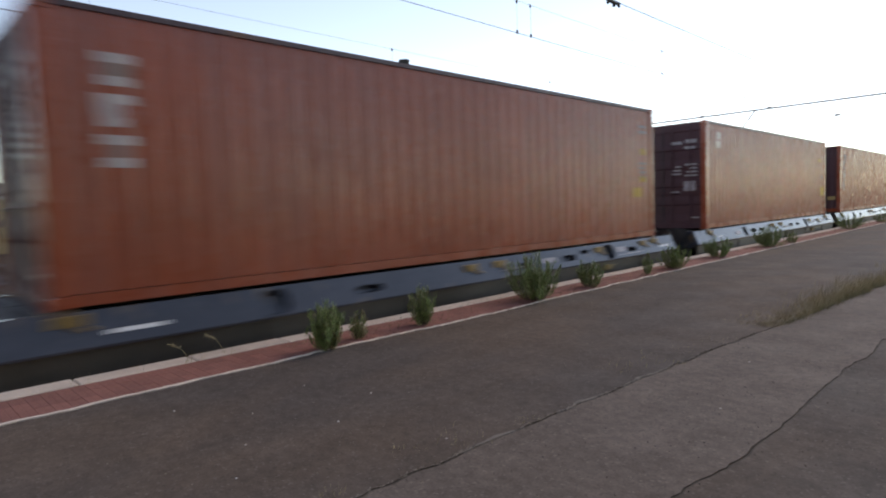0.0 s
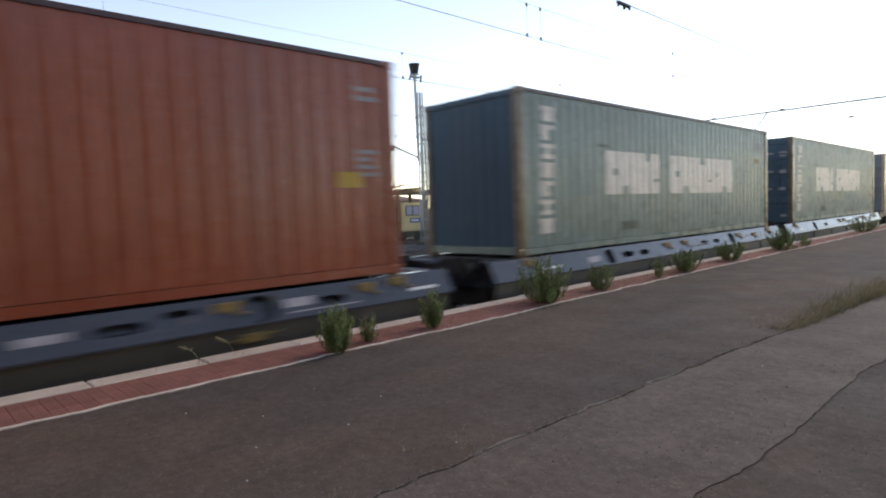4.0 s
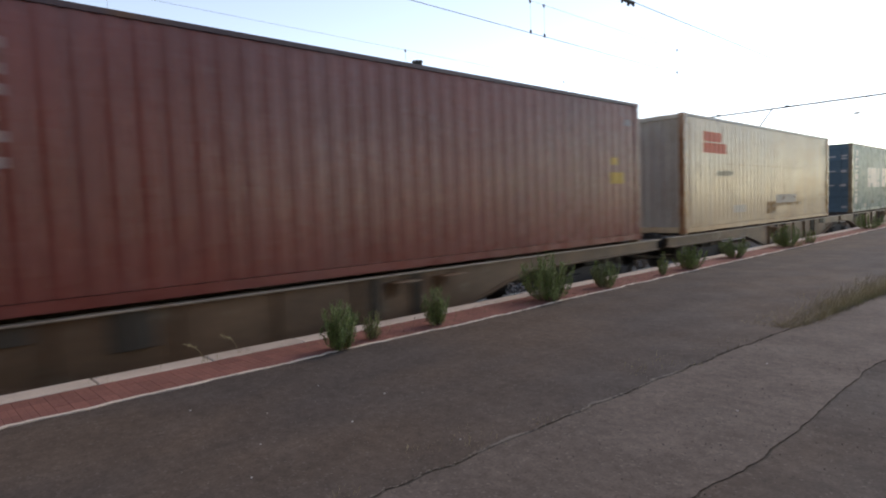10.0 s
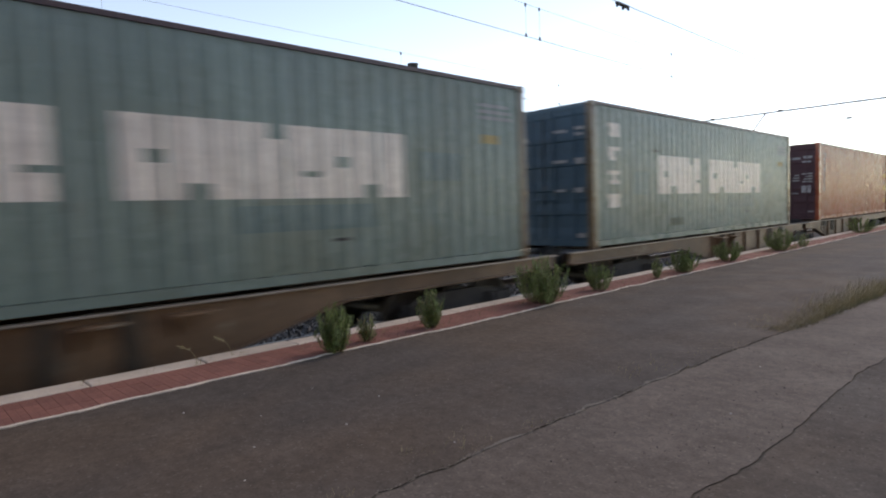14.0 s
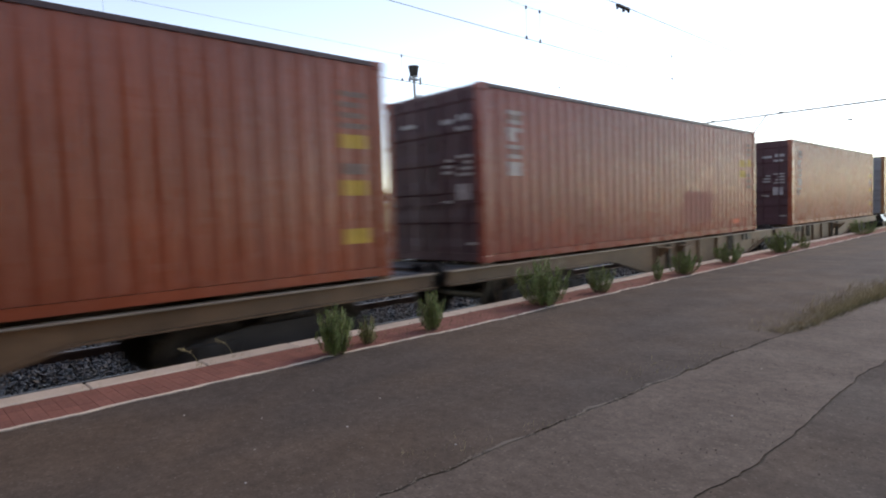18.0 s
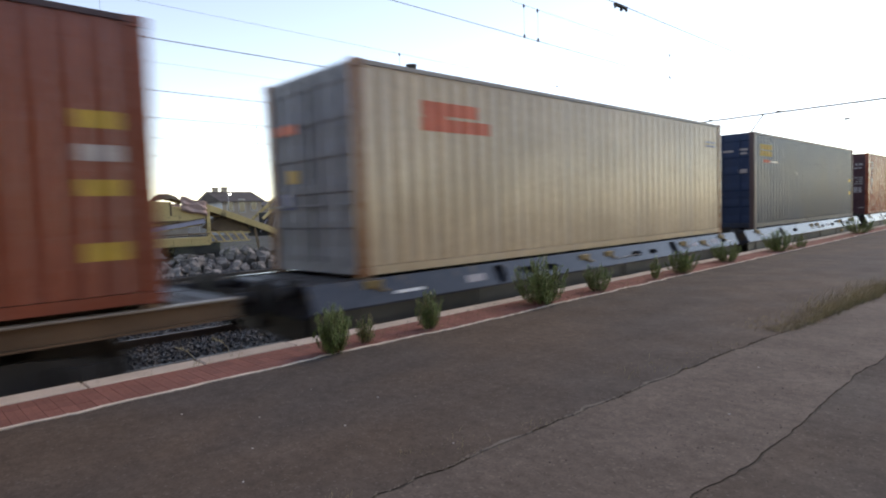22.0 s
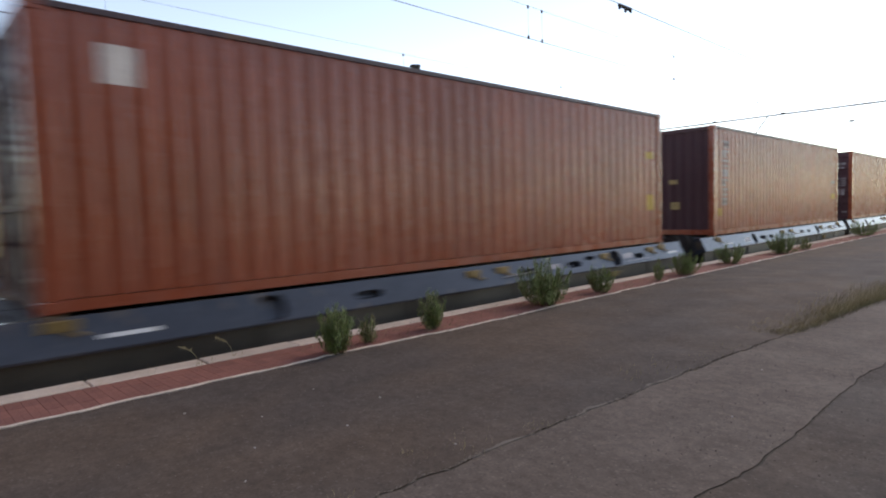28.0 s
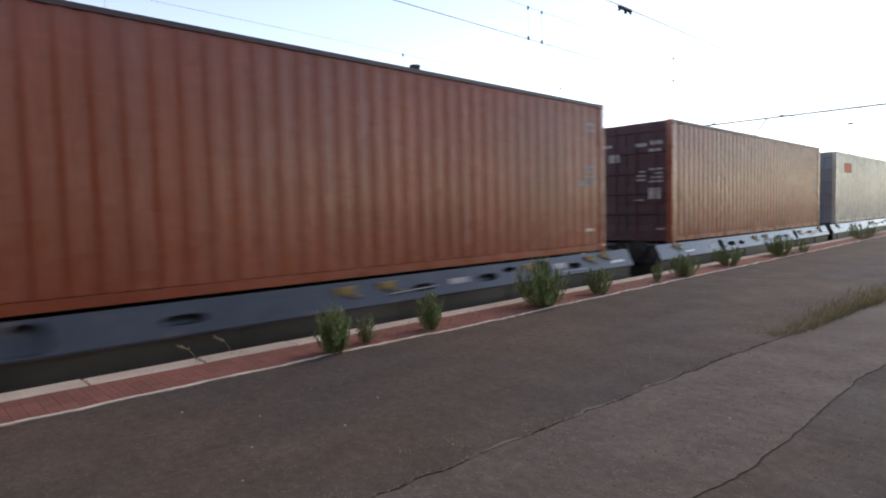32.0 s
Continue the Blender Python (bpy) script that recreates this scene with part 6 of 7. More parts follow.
part("underframe", Geo().box(-2.5, -0.4, 20.8, 28.3, -0.25, 0.1), M["machine_dark"], coach)
running_gear(coach, (21.6, 23.2, 26.2, 27.8), -1.4)

rig = thing("gantry_machine", (MX, 0, 0), "rusty gantry machine with a small yellow cab and blue sign", "track machine")
part("cab", Geo().box(-2.2, -0.1, 29.2, 31.1, -0.1, 2.1).mesh("cab", 0.04), M["cream"], rig)
cw = part("window", Geo().box(-0.1, -0.07, 29.6, 30.95, 1.1, 1.88), M["machine_dark"], rig)
for y0 in (29.66, 30.32):
    part("pane", Geo().box(-0.07, -0.065, y0, y0 + 0.58, 1.16, 1.82), M["lilac"], cw)
plain_sign(rig, 30.0, 31.0, 0.55, 0.92, -0.1)
for k in range(9):
    ya, za = 24.4 + k * 0.72, 2.62 + 0.10 * k
    part("truss_post", Geo().beam((-1.5, ya, za - 0.12), (-1.5, ya + 0.34, za + 0.32), 0.07, 0.07), M["machine_dark"], rig)
part("truss_chord", Geo().beam((-1.5, 24.0, 2.56), (-1.5, 31.0, 3.55), 0.10, 0.10).beam((-1.5, 24.4, 2.50), (-1.5, 31.0, 3.22), 0.08, 0.08), M["machine_rust"], rig)
for y in (28.4, 29.0, 31.8, 34.5):
    part("upright", Geo().box(-2.3, -2.1, y, y + 0.18, -0.4, 2.8).box(-0.5, -0.3, y, y + 0.18, -0.4, 2.8), M["machine_rust"], rig)
part("top_deck", Geo().box(-2.5, -0.2, 28.0, 36.0, 2.75, 2.95).mesh("top_deck", 0.02), M["machine_rust"], rig)
for k in range(8):
    part("top_clutter", Geo().box(-2.0, -0.4, 28.2 + k * 0.95, 28.7 + k * 0.95, 2.95, 3.05 + 0.16 * (k * 5 % 4) / 2), M["yellow"] if k % 3 == 0 else M["machine_rust"], rig)
part("ribbed_wall", Geo().box(-2.2, -1.0, 28.4, 29.1, -0.1, 2.7), M["machine_rust"], rig)
part("underframe", Geo().box(-2.5, -0.3, 28.5, 36.0, -0.35, -0.1), M["machine_dark"], rig)
running_gear(rig, (29.3, 31.0, 33.2, 35.0), -1.3)

# ---- rubble heap between the tracks ----
heap = thing("rubble_heap", (-25.0, 11.0, GROUND), "long heap of broken pale grey stone blocks", "stone heap")


def boulder_mesh(seed):
    r = random.Random(seed)
    bm = bmesh.new()
    bmesh.ops.create_cube(bm, size=1.0)
    bmesh.ops.bevel(bm, geom=bm.edges[:], offset=0.16, segments=1, affect="EDGES")
    for v in bm.verts:
        v.co *= 1 + r.uniform(-0.2, 0.2)
        v.co += Vector((r.uniform(-0.07, 0.07), r.uniform(-0.07, 0.07), r.uniform(-0.07, 0.07)))
    me = bpy.data.meshes.new("stone")
    bm.to_mesh(me)
    bm.free()
    return me


boulders = [boulder_mesh(s) for s in range(7)]
for k in range(430):
    y = rng.uniform(-3.9, 6.0)
    crest = 1.2 * min(1.0, (y + 3.6) / 2.2) * (1.0 if y < 2 else max(0.6, 1 - (y - 2) * 0.1)) * (0.85 + 0.25 * math.sin(y * 1.9))
    x = rng.uniform(-0.9, 1.35)
    z = crest * max(0.0, 1 - abs(x - 0.1) / 1.5) * rng.uniform(0.75, 1.05)
    s = rng.uniform(0.18, 0.40)
    b = part("stone", boulders[k % 7], M["stone"], heap)
    b.matrix_basis = pose(x, y, z + s * 0.15, rng.uniform(0, 360), rng.uniform(0, 360), rng.uniform(0, 360)) @ Matrix.Diagonal((s, s * rng.uniform(0.7, 1.2), s * rng.uniform(0.6, 1.0), 1))


# ---- houses and the far distance ----
def house(x, y0, y1, depth, eave, ridge, wall, roof, label, windows, chimneys=(), gable=False, hip=5.0, end_wall=None):
    h = thing("house", (x, (y0 + y1) / 2, GROUND), label, "house", "houses behind the yard")
    a, b = y0 - (y0 + y1) / 2, y1 - (y0 + y1) / 2
    e, r = eave - GROUND, ridge - GROUND
    part("wall", Geo().box(-depth, 0, a, b, 0, e).mesh("wall"), M[wall], h)
    if gable:
        part("gable", Geo().prism([(-depth, e), (0, e), (-depth / 2, r - 0.1)], a, b, "y"), M[end_wall or wall], h)
        part("end_wall", Geo().box(-depth, -0.004, a - 0.02, a, 0, e), M[end_wall or wall], h)
    g = Geo()
    o = 0.5
    if gable:
        g.add([(o, a - o, e - 0.15), (o, b + o, e - 0.15), (-depth / 2, b + o, r), (-depth / 2, a - o, r), (-depth - o, b + o, e - 0.15), (-depth - o, a - o, e - 0.15),
               (o, a - o, e - 0.3), (o, b + o, e - 0.3), (-depth - o, b + o, e - 0.3), (-depth - o, a - o, e - 0.3)],
              [(0, 1, 2, 3), (3, 2, 4, 5), (6, 7, 1, 0), (9, 8, 7, 6), (5, 4, 8, 9), (0, 3, 5), (1, 4, 2), (6, 0, 5, 9), (1, 7, 8, 4)])
    else:
        q = min(hip, (b - a) / 3)
        g.add([(o, a - o, e - 0.1), (o, b + o, e - 0.1), (-depth - o, b + o, e - 0.1), (-depth - o, a - o, e - 0.1), (-depth / 2, a + q, r), (-depth / 2, b - q, r),
               (o, a - o, e - 0.3), (o, b + o, e - 0.3), (-depth - o, b + o, e - 0.3), (-depth - o, a - o, e - 0.3)],
              [(0, 1, 5, 4), (1, 2, 5), (2, 3, 4, 5), (3, 0, 4), (6, 7, 1, 0), (7, 8, 2, 1), (8, 9, 3, 2), (9, 6, 0, 3), (9, 8, 7, 6)])
    part("roof", g.mesh("roof", smooth=False), M[roof], h)
    for wy, wz, ww, wh in windows:
        win = part("window", Geo().box(0, 0.06, wy - ww / 2 - 0.08, wy + ww / 2 + 0.08, wz - 0.08 - GROUND, wz + wh + 0.08 - GROUND), M["plaster_white"], h)
        part("pane", Geo().box(0.06, 0.075, wy - ww / 2, wy + ww / 2, wz - GROUND, wz + wh - GROUND), M["glass"], win)
    for cy, cz in chimneys:
        part("chimney", Geo().box(-depth / 2 - 0.35, -depth / 2 + 0.35, cy - 0.35, cy + 0.35, r - 0.8, cz - GROUND).box(-depth / 2 - 0.45, -depth / 2 + 0.45, cy - 0.45, cy + 0.45, cz - GROUND, cz - GROUND + 0.15).mesh("chimney"), M[wall], h)
    return h


house(-90, 1.0, 15.2, 9, 4.9, 6.5, "plaster", "tiles", "low terrace house with a dark tiled roof", [(-2.8, 2.6, 0.9, 1.3), (0, 2.6, 0.9, 1.3), (2.8, 2.6, 0.9, 1.3)], (), False, 0.5)
house(-91, 15.6, 26.3, 10, 4.85, 6.72, "plaster", "tiles", "long plastered house with a dark hipped roof", [(-4.0, 3.1, 1.0, 1.3), (-1.6, 3.1, 0.8, 1.3), (0.9, 3.1, 1.0, 1.3), (3.9, 3.1, 1.0, 1.3)], (), False, 0.8)
house(-96, 29.0, 36.5, 9, 2.5, 4.2, "plaster", "tiles_red", "low house with a weathered red tiled gable roof", [(-1.5, 0.9, 0.9, 1.2), (1.5, 0.9, 0.9, 1.2)], (), True)
house(-90, 39.7, 46.2, 9, 4.3, 5.85, "plaster", "tiles", "plastered house with a white end wall, dark gable roof and chimneys", [(-2.0, 2.7, 0.9, 1.4), (-0.1, 2.4, 0.9, 2.0), (1.9, 2.7, 0.9, 1.4)], [(-2.3, 6.35), (-0.8, 6.4)], True, 5.0, "plaster_white")

for x, y, z in ((-80, 22.1, 4.31), (-80, 36.2, 4.80)):
    lp = thing("street_lamp", (x, y, GROUND), "lit street lamp on a slim steel pole before the houses", "street lamp", "street lamps behind the yard")
    part("pole", Geo().rod((0, 0, 0), (0, 0, z - GROUND + 0.1), 0.07, 8, 0.04), M["mast"], lp)
    part("arm", Geo().rod((0, 0, z - GROUND + 0.08), (0.5, 0, z - GROUND + 0.12), 0.03, 6), M["mast"], lp)
    head = part("lamp_head", Geo().box(0.3, 0.75, -0.22, 0.22, z - GROUND + 0.02, z - GROUND + 0.14).mesh("lamp_head", 0.02), M["mast"], lp)
    part("lamp_glass", Geo().box(0.36, 0.70, -0.14, 0.14, z - GROUND - 0.10, z - GROUND + 0.02).mesh("lamp_glass", 0.02), lit, head, "glowing white lamp glass")

house(-95, 47.5, 57.0, 9, 3.6, 4.4, "plaster", "tiles", "low house with a flat dark roof", [(-2, 2.2, 1, 1.2), (1.5, 2.2, 1, 1.2)])
house(-110, 78, 100, 10, 4.2, 5.4, "plaster", "tiles_red", "far low building with a red tiled roof", [(-6, 2.0, 1, 1.2), (-2, 2.0, 1, 1.2), (2, 2.0, 1, 1.2), (6, 2.0, 1, 1.2)])

hill = Geo()
hv, hf = [], []
hn = 160
for i in range(hn + 1):
    a = math.radians(-15 + 130 * i / hn)
    r0 = 420.0
    top = 3.0 + 5.0 * max(0.0, noise.noise((i * 0.09, 2.0, 0))) + 2.2 * abs(noise.noise((i * 0.6, 5.0, 0)))
    for d, z in ((0, GROUND - 0.5), (4, top * 0.7), (12, top), (60, GROUND - 0.5)):
        hv.append((-(r0 + d) * math.sin(a), (r0 + d) * math.cos(a), z))
for i in range(hn):
    for j in range(3):
        q = i * 4 + j
        hf.append((q, q + 4, q + 5, q + 1))
hill.add(hv, hf)
solid("treeline", hill, M["hill"], "low dark line of distant scrub and trees on the horizon", "treeline", kind="stuff")


# ---- plants on the platform ----
def blade_mesh(name, blades):
    """Thin pointed leaves: (foot, direction, length, width)."""
    g = Geo()
    v, f = [], []
    for p, d, l, w in blades:
        side = d.cross(Vector((0.3, 0.2, 1))).normalized() * w
        bend = d + Vector((0, 0, -0.25))
        n = len(v)
        v += [p - side * 0.4, p + side * 0.4, p + d * (l * 0.5) + side, p + d * (l * 0.5) - side, p + d * (l * 0.5) + bend.normalized() * (l * 0.5)]
        f += [(n, n + 1, n + 2, n + 3), (n + 3, n + 2, n + 4)]
    me = bpy.data.meshes.new(name)
    me.from_pydata([tuple(p) for p in v], [], f)
    return me


def shrub(x, y, height, width, seed, label, stems=16, dry=0.0):
    r = random.Random(seed)
    s = thing("shrub", (x, y, 0), label, "weed", "weeds along the platform edge")
    wood, leaves, dead = Geo(), [], []
    for k in range(stems):
        a = r.uniform(0, 6.283)
        lean = r.random() ** 0.7
        reach = width * 0.5 * lean
        top = Vector((math.cos(a) * reach, math.sin(a) * reach, height * r.uniform(0.45, 1.12) * (1 - 0.3 * lean * lean)))
        foot = Vector((math.cos(a), math.sin(a), 0)) * (0.16 * width * r.random()) - Vector((0, 0, 0.01))
        mid = foot.lerp(top, 0.45) + Vector((math.cos(a), math.sin(a), 0)) * (0.12 * reach) - Vector((0, 0, 0.05 * height))
        wood.rod(foot, mid, 0.004, 4, 0.003).rod(mid, top, 0.003, 4, 0.001)
        for j in range(int(130 * height / 0.45)):
            u = r.random() ** 0.75
            u = 0.12 + 0.88 * u
            p = foot.lerp(mid, u * 2) if u < 0.5 else mid.lerp(top, u * 2 - 1)
            p = p + Vector((r.gauss(0, 0.013), r.gauss(0, 0.013), r.gauss(0, 0.02)))
            b = r.uniform(0, 6.283)
            d = Vector((math.cos(b) * 0.6, math.sin(b) * 0.6, r.uniform(0.5, 2.4))).normalized()
            (dead if r.random() < dry else leaves).append((p, d, r.uniform(0.025, 0.065), r.uniform(0.0016, 0.0036)))
    tagged(part("woody_stem", wood.mesh("woody_stem"), M["twig"], s), kind="stuff")
    tagged(part("foliage", blade_mesh("foliage", leaves), M["leaf"], s), kind="stuff")
    if dead:
        tagged(part("dry_foliage", blade_mesh("dry_foliage", dead), M["dryleaf"], s), kind="stuff")
    return s


SHRUBS = [(-5.13, 3.34, 0.45, 0.44, 44, 0.05), (-5.27, 3.84, 0.30, 0.22, 14, 0.4), (-5.26, 4.80, 0.42, 0.38, 30, 0.12), (-5.26, 7.05, 0.64, 0.92, 74, 0.12), (-5.3, 8.6, 0.42, 0.5, 30, 0.08),
          (-5.3, 10.6, 0.44, 0.22, 12, 0.2), (-5.3, 11.7, 0.44, 0.72, 44, 0.05), (-5.4, 14.3, 0.44, 0.78, 44, 0.05), (-5.3, 17.7, 0.54, 1.05, 54, 0.1), (-5.2, 19.2, 0.34, 0.5, 16, 0.3), (-5.4, 27.2, 0.56, 1.2, 46, 0.1), (-5.3, 33.0, 0.45, 1.0, 26, 0.2)]
for k, (x, y, h, w_, n, dry) in enumerate(SHRUBS):
    shrub(x, y, h, w_, 40 + k, "bushy green weed growing out of the platform edge" if dry < 0.2 else "half-dry weed growing out of the platform edge", n, dry)


def heap_of_crumbs(count, seed):
    """Small flat crumbs of pale concrete along the edge of the crack."""
    r = random.Random(seed)
    g = Geo()
    for _ in range(count):
        y = r.choice((r.gauss(3.4, 0.3), r.gauss(4.6, 0.35), r.gauss(2.2, 0.3), r.uniform(1.5, 7.5)))
        x, s, a = crack_a(y) - 0.008 - abs(r.gauss(0, 0.012)), r.uniform(0.002, 0.007), r.uniform(0, 3.14)
        c, d = math.cos(a) * s, math.sin(a) * s
        g.add([(x + c, y + d * 2, 0.0005), (x - d, y + c * 2, 0.0005), (x - c, y - d * 2, 0.0005), (x + d, y - c * 2, 0.0005), (x, y, 0.001 + s * 0.5)], [(0, 1, 4), (1, 2, 4), (2, 3, 4), (3, 0, 4), (3, 2, 1, 0)])
    return g.mesh("crack_crumbs", smooth=False)


def tufts(name, spots, label, mat, lo, hi, per, seed, spread=0.05):
    r = random.Random(seed)
    blades = []
    for x, y in spots:
        for _ in range(per):
            a = r.uniform(0, 6.283)
            d = Vector((math.cos(a) * 0.4, math.sin(a) * 0.4, r.uniform(0.6, 1.6))).normalized()
            blades.append((Vector((x + r.gauss(0, spread), y + r.gauss(0, spread), -0.01)), d, r.uniform(lo, hi), r.uniform(0.0005, 0.0014)))
    return tagged(mesh_object(name, blade_mesh(name, blades), mat), label, "grass", kind="stuff")


r_ = random.Random(12)


def meadow(name, count, y0, y1, reach, lo, hi, label, mat, seed):
    """Uneven clumps of leaning blades along the near side of the crack."""
    r = random.Random(seed)
    blades = []
    for _ in range(count):
        y = y0 + (y1 - y0) * r.random() ** 1.3
        thick = 0.35 + 0.65 * max(0.0, noise.noise((y * 1.1, 6, 2)) + 0.45)
        x, tall = crack_a(y) - abs(r.gauss(0, reach)) * thick + 0.01, min(1.0, 0.3 + (y - y0) * 0.3) * thick
        for _ in range(11):
            a, lean = r.uniform(0, 6.283), r.random() ** 0.6
            d = Vector((math.cos(a) * lean, math.sin(a) * lean, r.uniform(0.5, 1.5))).normalized()
            blades.append((Vector((x + r.gauss(0, 0.035), y + r.gauss(0, 0.05), -0.01)), d, r.uniform(lo, hi) * tall, r.uniform(0.0006, 0.0015)))
    return tagged(mesh_object(name, blade_mesh(name, blades), mat), label, "grass", kind="stuff")


meadow("dry_grass", 2100, 6.9, 30.0, 0.28, 0.06, 0.38, "thin dry grass growing along the crack in the platform", M["straw"], 2)
meadow("green_grass", 900, 7.2, 26.0, 0.10, 0.04, 0.17, "green grass growing along the crack in the platform", M["grass"], 3)
tufts("crack_grass", [(crack_a(y) + r_.uniform(-0.02, 0.01), y) for y in [1.5 + 0.05 * k for k in range(100)] if noise.noise((y * 1.3, 4, 4)) > -0.05], "short moss and grass in the crack", M["moss"], 0.008, 0.03, 26, 4, 0.012)
tagged(mesh_object("crack_crumbs", heap_of_crumbs(420, 21), M["crumb"]), "pale crumbs broken off along the crack", "rubble", kind="stuff")
tufts("joint_grass", [(-5.74 + r_.uniform(-0.05, 0.05), y) for y in (1.26, 1.33, 1.75, 2.17, 2.2, 2.55, 2.58, 3.0)], "thin dry stalks in the joints of the edge stones", M["dryleaf"], 0.03, 0.14, 7, 5, 0.02)
tufts("edge_grass", [(r_.uniform(-5.85, -5.1), 3.2 + 0.16 * k + r_.uniform(-0.1, 0.1)) for k in range(190)], "scattered dry weeds between the red pavers", M["dryleaf"], 0.03, 0.16, 8, 6, 0.04)
tufts("edge_weeds", [(r_.uniform(-5.8, -5.1), 3.6 + 0.3 * k + r_.uniform(-0.1, 0.1)) for k in range(100)], "scattered green weeds between the red pavers", M["grass"], 0.03, 0.14, 9, 7, 0.04)
tufts("crack_weeds", [(-2.62, 2.16), (-2.60, 2.22), (-2.45, 1.62), (-2.47, 1.55), (-2.33, 3.05), (-2.36, 2.98), (-2.2, 4.9), (-2.3, 4.75)], "small dry weeds at the edge of the crack", M["dryleaf"], 0.015, 0.06, 16, 15, 0.035)
tufts("thin_straw", [(-2.49, 2.52), (-2.46, 2.40), (-2.52, 4.60), (-2.45, 4.4), (-2.42, 4.85), (-2.30, 5.4), (-2.25, 5.9)], "thin dry grass scattered beside the crack", M["dryleaf"], 0.02, 0.085, 20, 25, 0.09)
tufts("joint_weeds", [(-5.72, 2.30), (-5.66, 2.62)], "short dry grass at the joints of the platform edge", M["dryleaf"], 0.08, 0.14, 4, 8, 0.015)


def stalk(x, y, height, lean, seed):
    """A dry grass stalk that arches over, with a feathery seed head."""
    r = random.Random(seed)
    s = thing("grass_stalk", (x, y, 0.0), "tall dry grass stalk arching over the pale edge stones", "grass", "stalks at the platform edge")
    pts = [Vector((lean[0] * u * u, lean[1] * u * u, height * (u - 0.28 * u * u * u))) for u in (0, 0.2, 0.4, 0.6, 0.8, 1.0)]
    stem = Geo()
    for p, q in zip(pts, pts[1:]):
        stem.rod(p, q, 0.0022, 5, 0.0016)
    part("stem", stem.mesh("stem"), M["dryleaf"], s)
    head = []
    for _ in range(70):
        u = r.uniform(0.0, 1.0)
        p = pts[3].lerp(pts[5], u)
        head.append((p, Vector((r.gauss(lean[0], 0.3), r.gauss(lean[1], 0.3), r.uniform(-0.2, 0.7))).normalized(), r.uniform(0.02, 0.045), r.uniform(0.0012, 0.0026)))
    tagged(part("seed_head", blade_mesh("seed_head", head), M["dryleaf"], s), kind="stuff")


stalk(-5.79, 2.20, 0.24, (-0.16, -0.12), 71)
stalk(-5.82, 2.56, 0.28, (-0.12, -0.12), 72)
tufts("siding_weeds", [(r_.uniform(-33.5, -22.0), r_.uniform(2.0, 34.0)) for _ in range(420)], "green weeds along the far siding and over the stone heap", M["grass"], 0.10, 0.55, 26, 19, 0.22)
tufts("yard_weeds", [(r_.uniform(-26, -12.5), r_.uniform(3, 26)) for _ in range(260)], "weeds among the tracks of the yard", M["grass"], 0.05, 0.3, 8, 9, 0.15)

tagged(mesh_object("grit", heap_of_stones(1500, -4.95, 0.4, 0.7, 8.5, -0.001, 0.0015, 0.0042, 31), M["crumb"]), "fine pale grit strewn over the platform", "grit", kind="stuff")
tagged(mesh_object("litter", heap_of_stones(1500, -5.72, -5.12, 3.3, 15.0, -0.002, 0.002, 0.006, 35), M["soil"]), "brown dry litter and soil over the red pavers", "litter", kind="stuff")
tagged(mesh_object("dark_grit", heap_of_stones(900, -2.4, 0.4, 0.9, 6.0, -0.001, 0.0015, 0.0038, 33), M["bogie"]), "fine dark grit strewn over the concrete", "grit", kind="stuff")
for k, (x, y, s) in enumerate([(-3.61, 2.72, 0.012), (-3.29, 2.20, 0.012), (-2.53, 2.46, 0.009), (-4.4, 1.55, 0.012), (-3.0, 1.35, 0.010), (-2.6, 1.2, 0.012), (-1.5, 4.0, 0.012), (-3.9, 1.9, 0.008), (-4.2, 2.5, 0.008), (-1.75, 5.3, 0.01), (-3.4, 1.6, 0.009)]):
    pb = tagged(mesh_object("pebble", boulders[k % 7], M["pebble"]), "small pale pebble lying on the asphalt", "pebble", "pebbles on the platform")
    pb.matrix_basis = pose(x, y, s * 0.2, 0, 0, k * 40) @ Matrix.Diagonal((s * 1.1, s * 0.9, s * 0.6, 1))

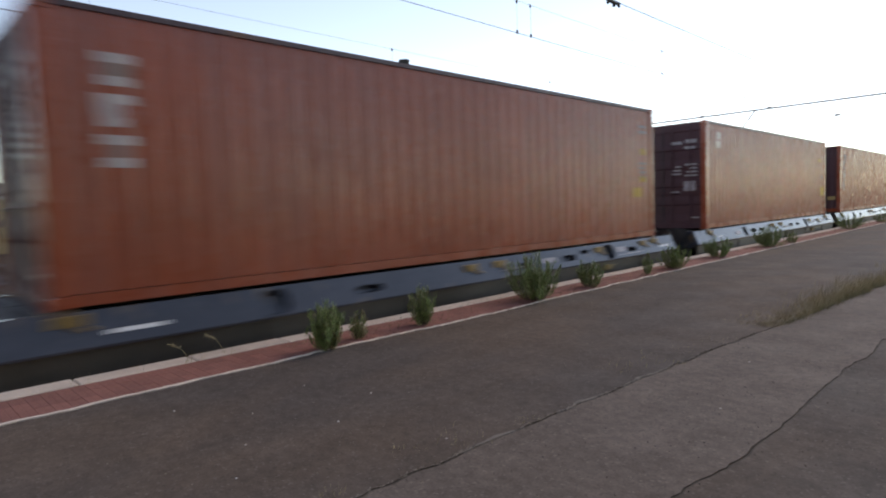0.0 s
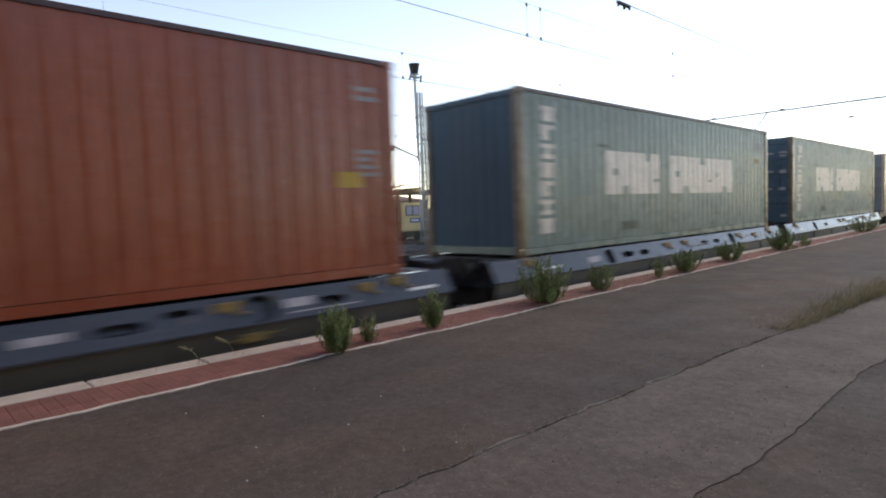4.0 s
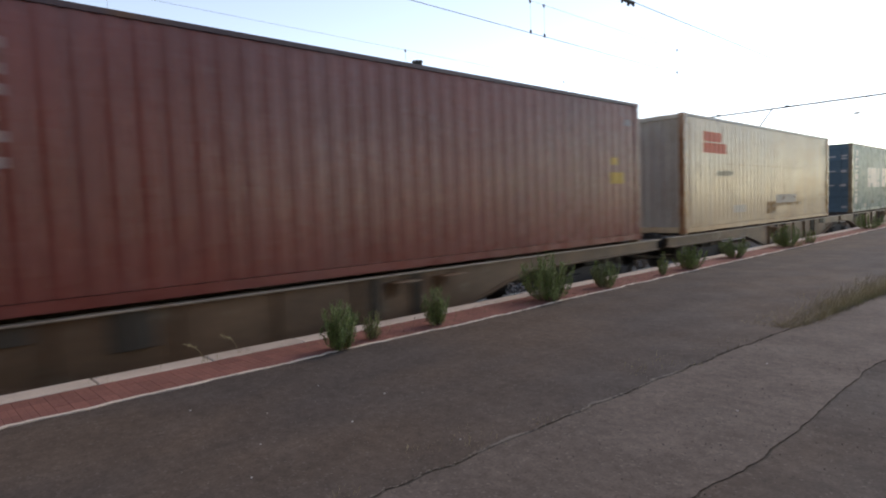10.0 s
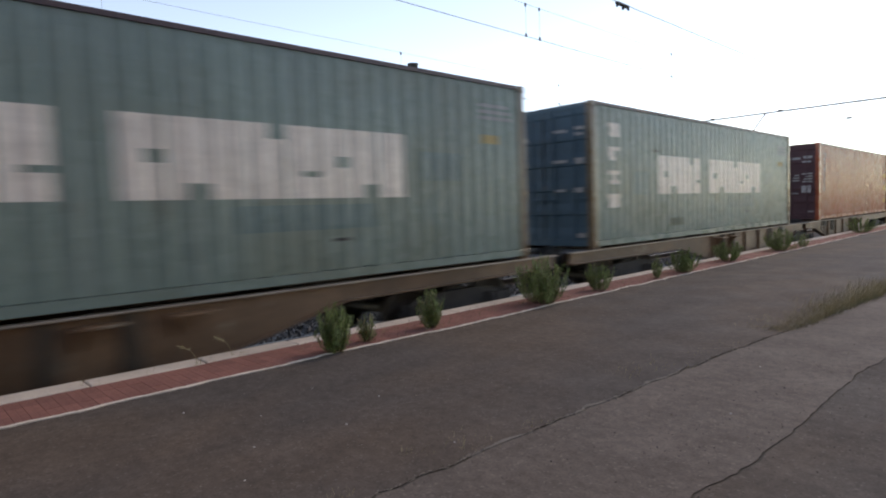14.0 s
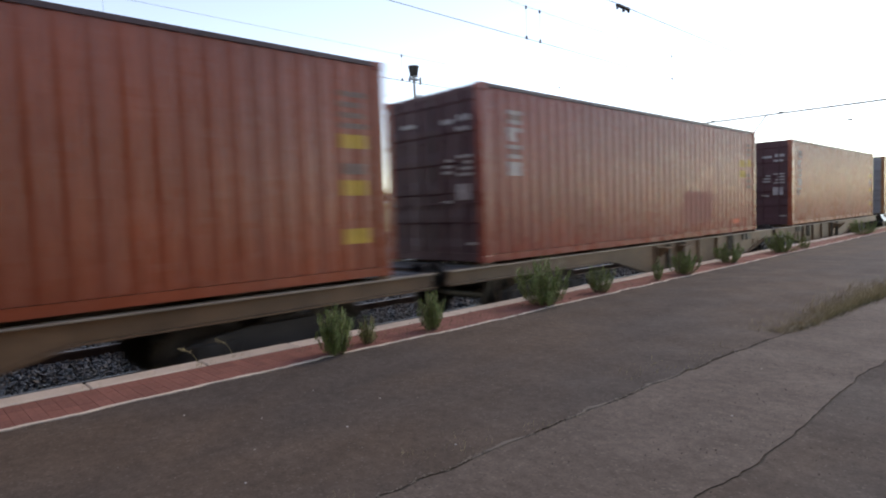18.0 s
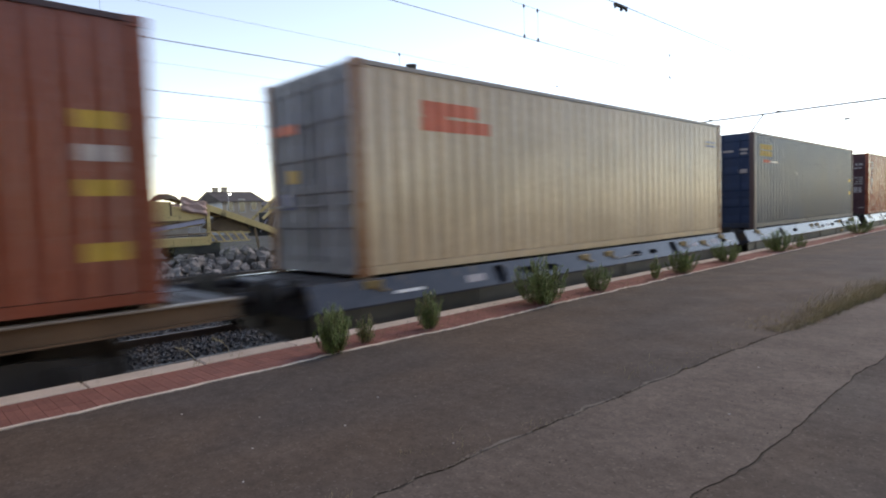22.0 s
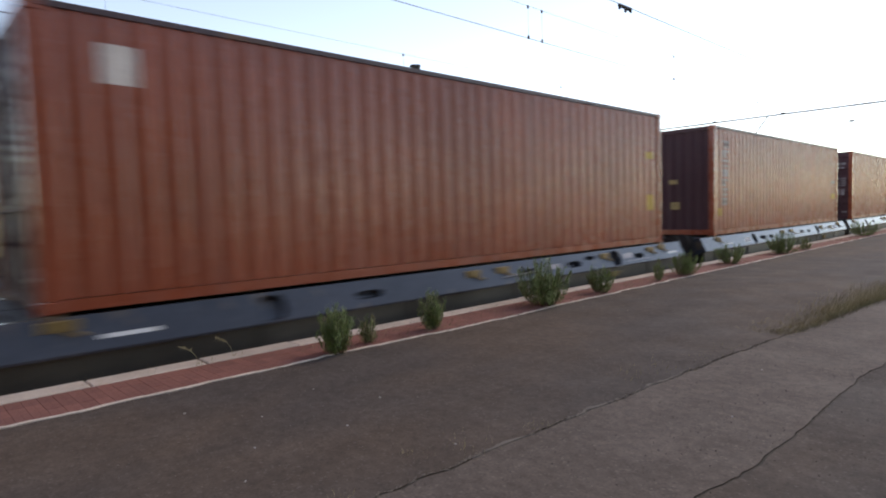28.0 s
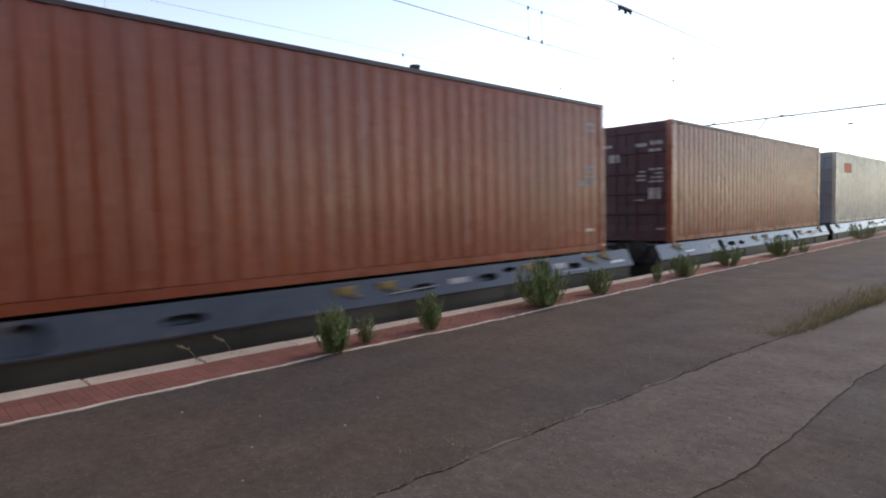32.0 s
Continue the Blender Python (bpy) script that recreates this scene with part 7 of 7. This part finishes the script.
# ---- red pavers of the edge strip ----
PW, PL = 0.2125, 0.108
pv = Geo()
pv.add([(0.001, 0.001, -0.06), (PW - 0.001, 0.001, -0.06), (PW - 0.001, PL - 0.001, -0.06), (0.001, PL - 0.001, -0.06)], [(0, 3, 2, 1)])
profile = [(0.001, -0.06), (0.001, -0.0015), (0.003, 0.0), (PL / 2 - 0.004, 0.0), (PL / 2, -0.0012), (PL / 2 + 0.004, 0.0), (PL - 0.003, 0.0), (PL - 0.001, -0.0015), (PL - 0.001, -0.06)]
pv.add([(x, y, z) for x in (0.001, PW - 0.001) for y, z in profile], [(i, i + 1, i + 10, i + 9) for i in range(8)] + [tuple(range(9))[::-1], tuple(range(9, 18))])
paver_mesh = pv.mesh("paver", smooth=False)
far = Geo()
for n in range(-60, 460):
    for c in range(3):
        x, y, z = -5.745 + c * PW, n * PL, rng.uniform(-0.0012, 0.0008)
        if 4 <= n < 104:
            part("paver", paver_mesh, M["paver"], platform, at=(x, y, z))
        else:
            far.add([(a + x, b + y, d + z) for a, b, d in pv.v], pv.f)
tagged(part("far_pavers", far.mesh("far_pavers", smooth=False), M["paver_far"], platform), kind="stuff")


# ---- what moves: every container, every wagon and its wheels ----
# seconds, metres that the train has rolled since the start
RUN = [
    (0, -0.01), (1, 9.84), (2, 19.59), (2.5, 24.13), (3, 28.79), (4, 37.99), (4.5, 42.53), (5, 47.16),
    (6, 56.34), (7, 65.07), (7.5, 69.40), (8, 73.80), (9, 82.54), (10, 91.13), (11, 99.58), (12, 108.14),
    (13, 116.46), (14, 124.90), (15, 133.35), (15.5, 137.33), (16, 141.48), (17, 149.76), (17.5, 153.89), (18, 158.02),
    (19, 166.34), (20, 174.52), (21, 182.62), (22, 190.83), (23, 198.94), (24, 207.03), (25, 215.06), (25.5, 219.07),
    (26, 223.23), (26.5, 227.17), (27, 231.21), (28, 239.27), (28.5, 243.29), (29, 247.39), (30, 255.38), (31, 263.42),
    (32, 271.34),
]


def motions():
    along = [(t, float(s)) for t, s in RUN]
    for ob in containers + wagons:
        x, y, z = ob.location
        walk(ob, [(t, pose(x, y - s, z)) for t, s in along])
    ts, ss = [t for t, s in along], [s for t, s in along]
    # the wheels roll: one row every second frame
    rolls = [(k / 15, math.degrees(float(np.interp(k / 15, ts, ss)) / 0.46)) for k in range(481)]
    for ob, d in wheelsets:
        walk(ob, [(t, pose(0, d, 0.46, a)) for t, a in rolls])


motions()
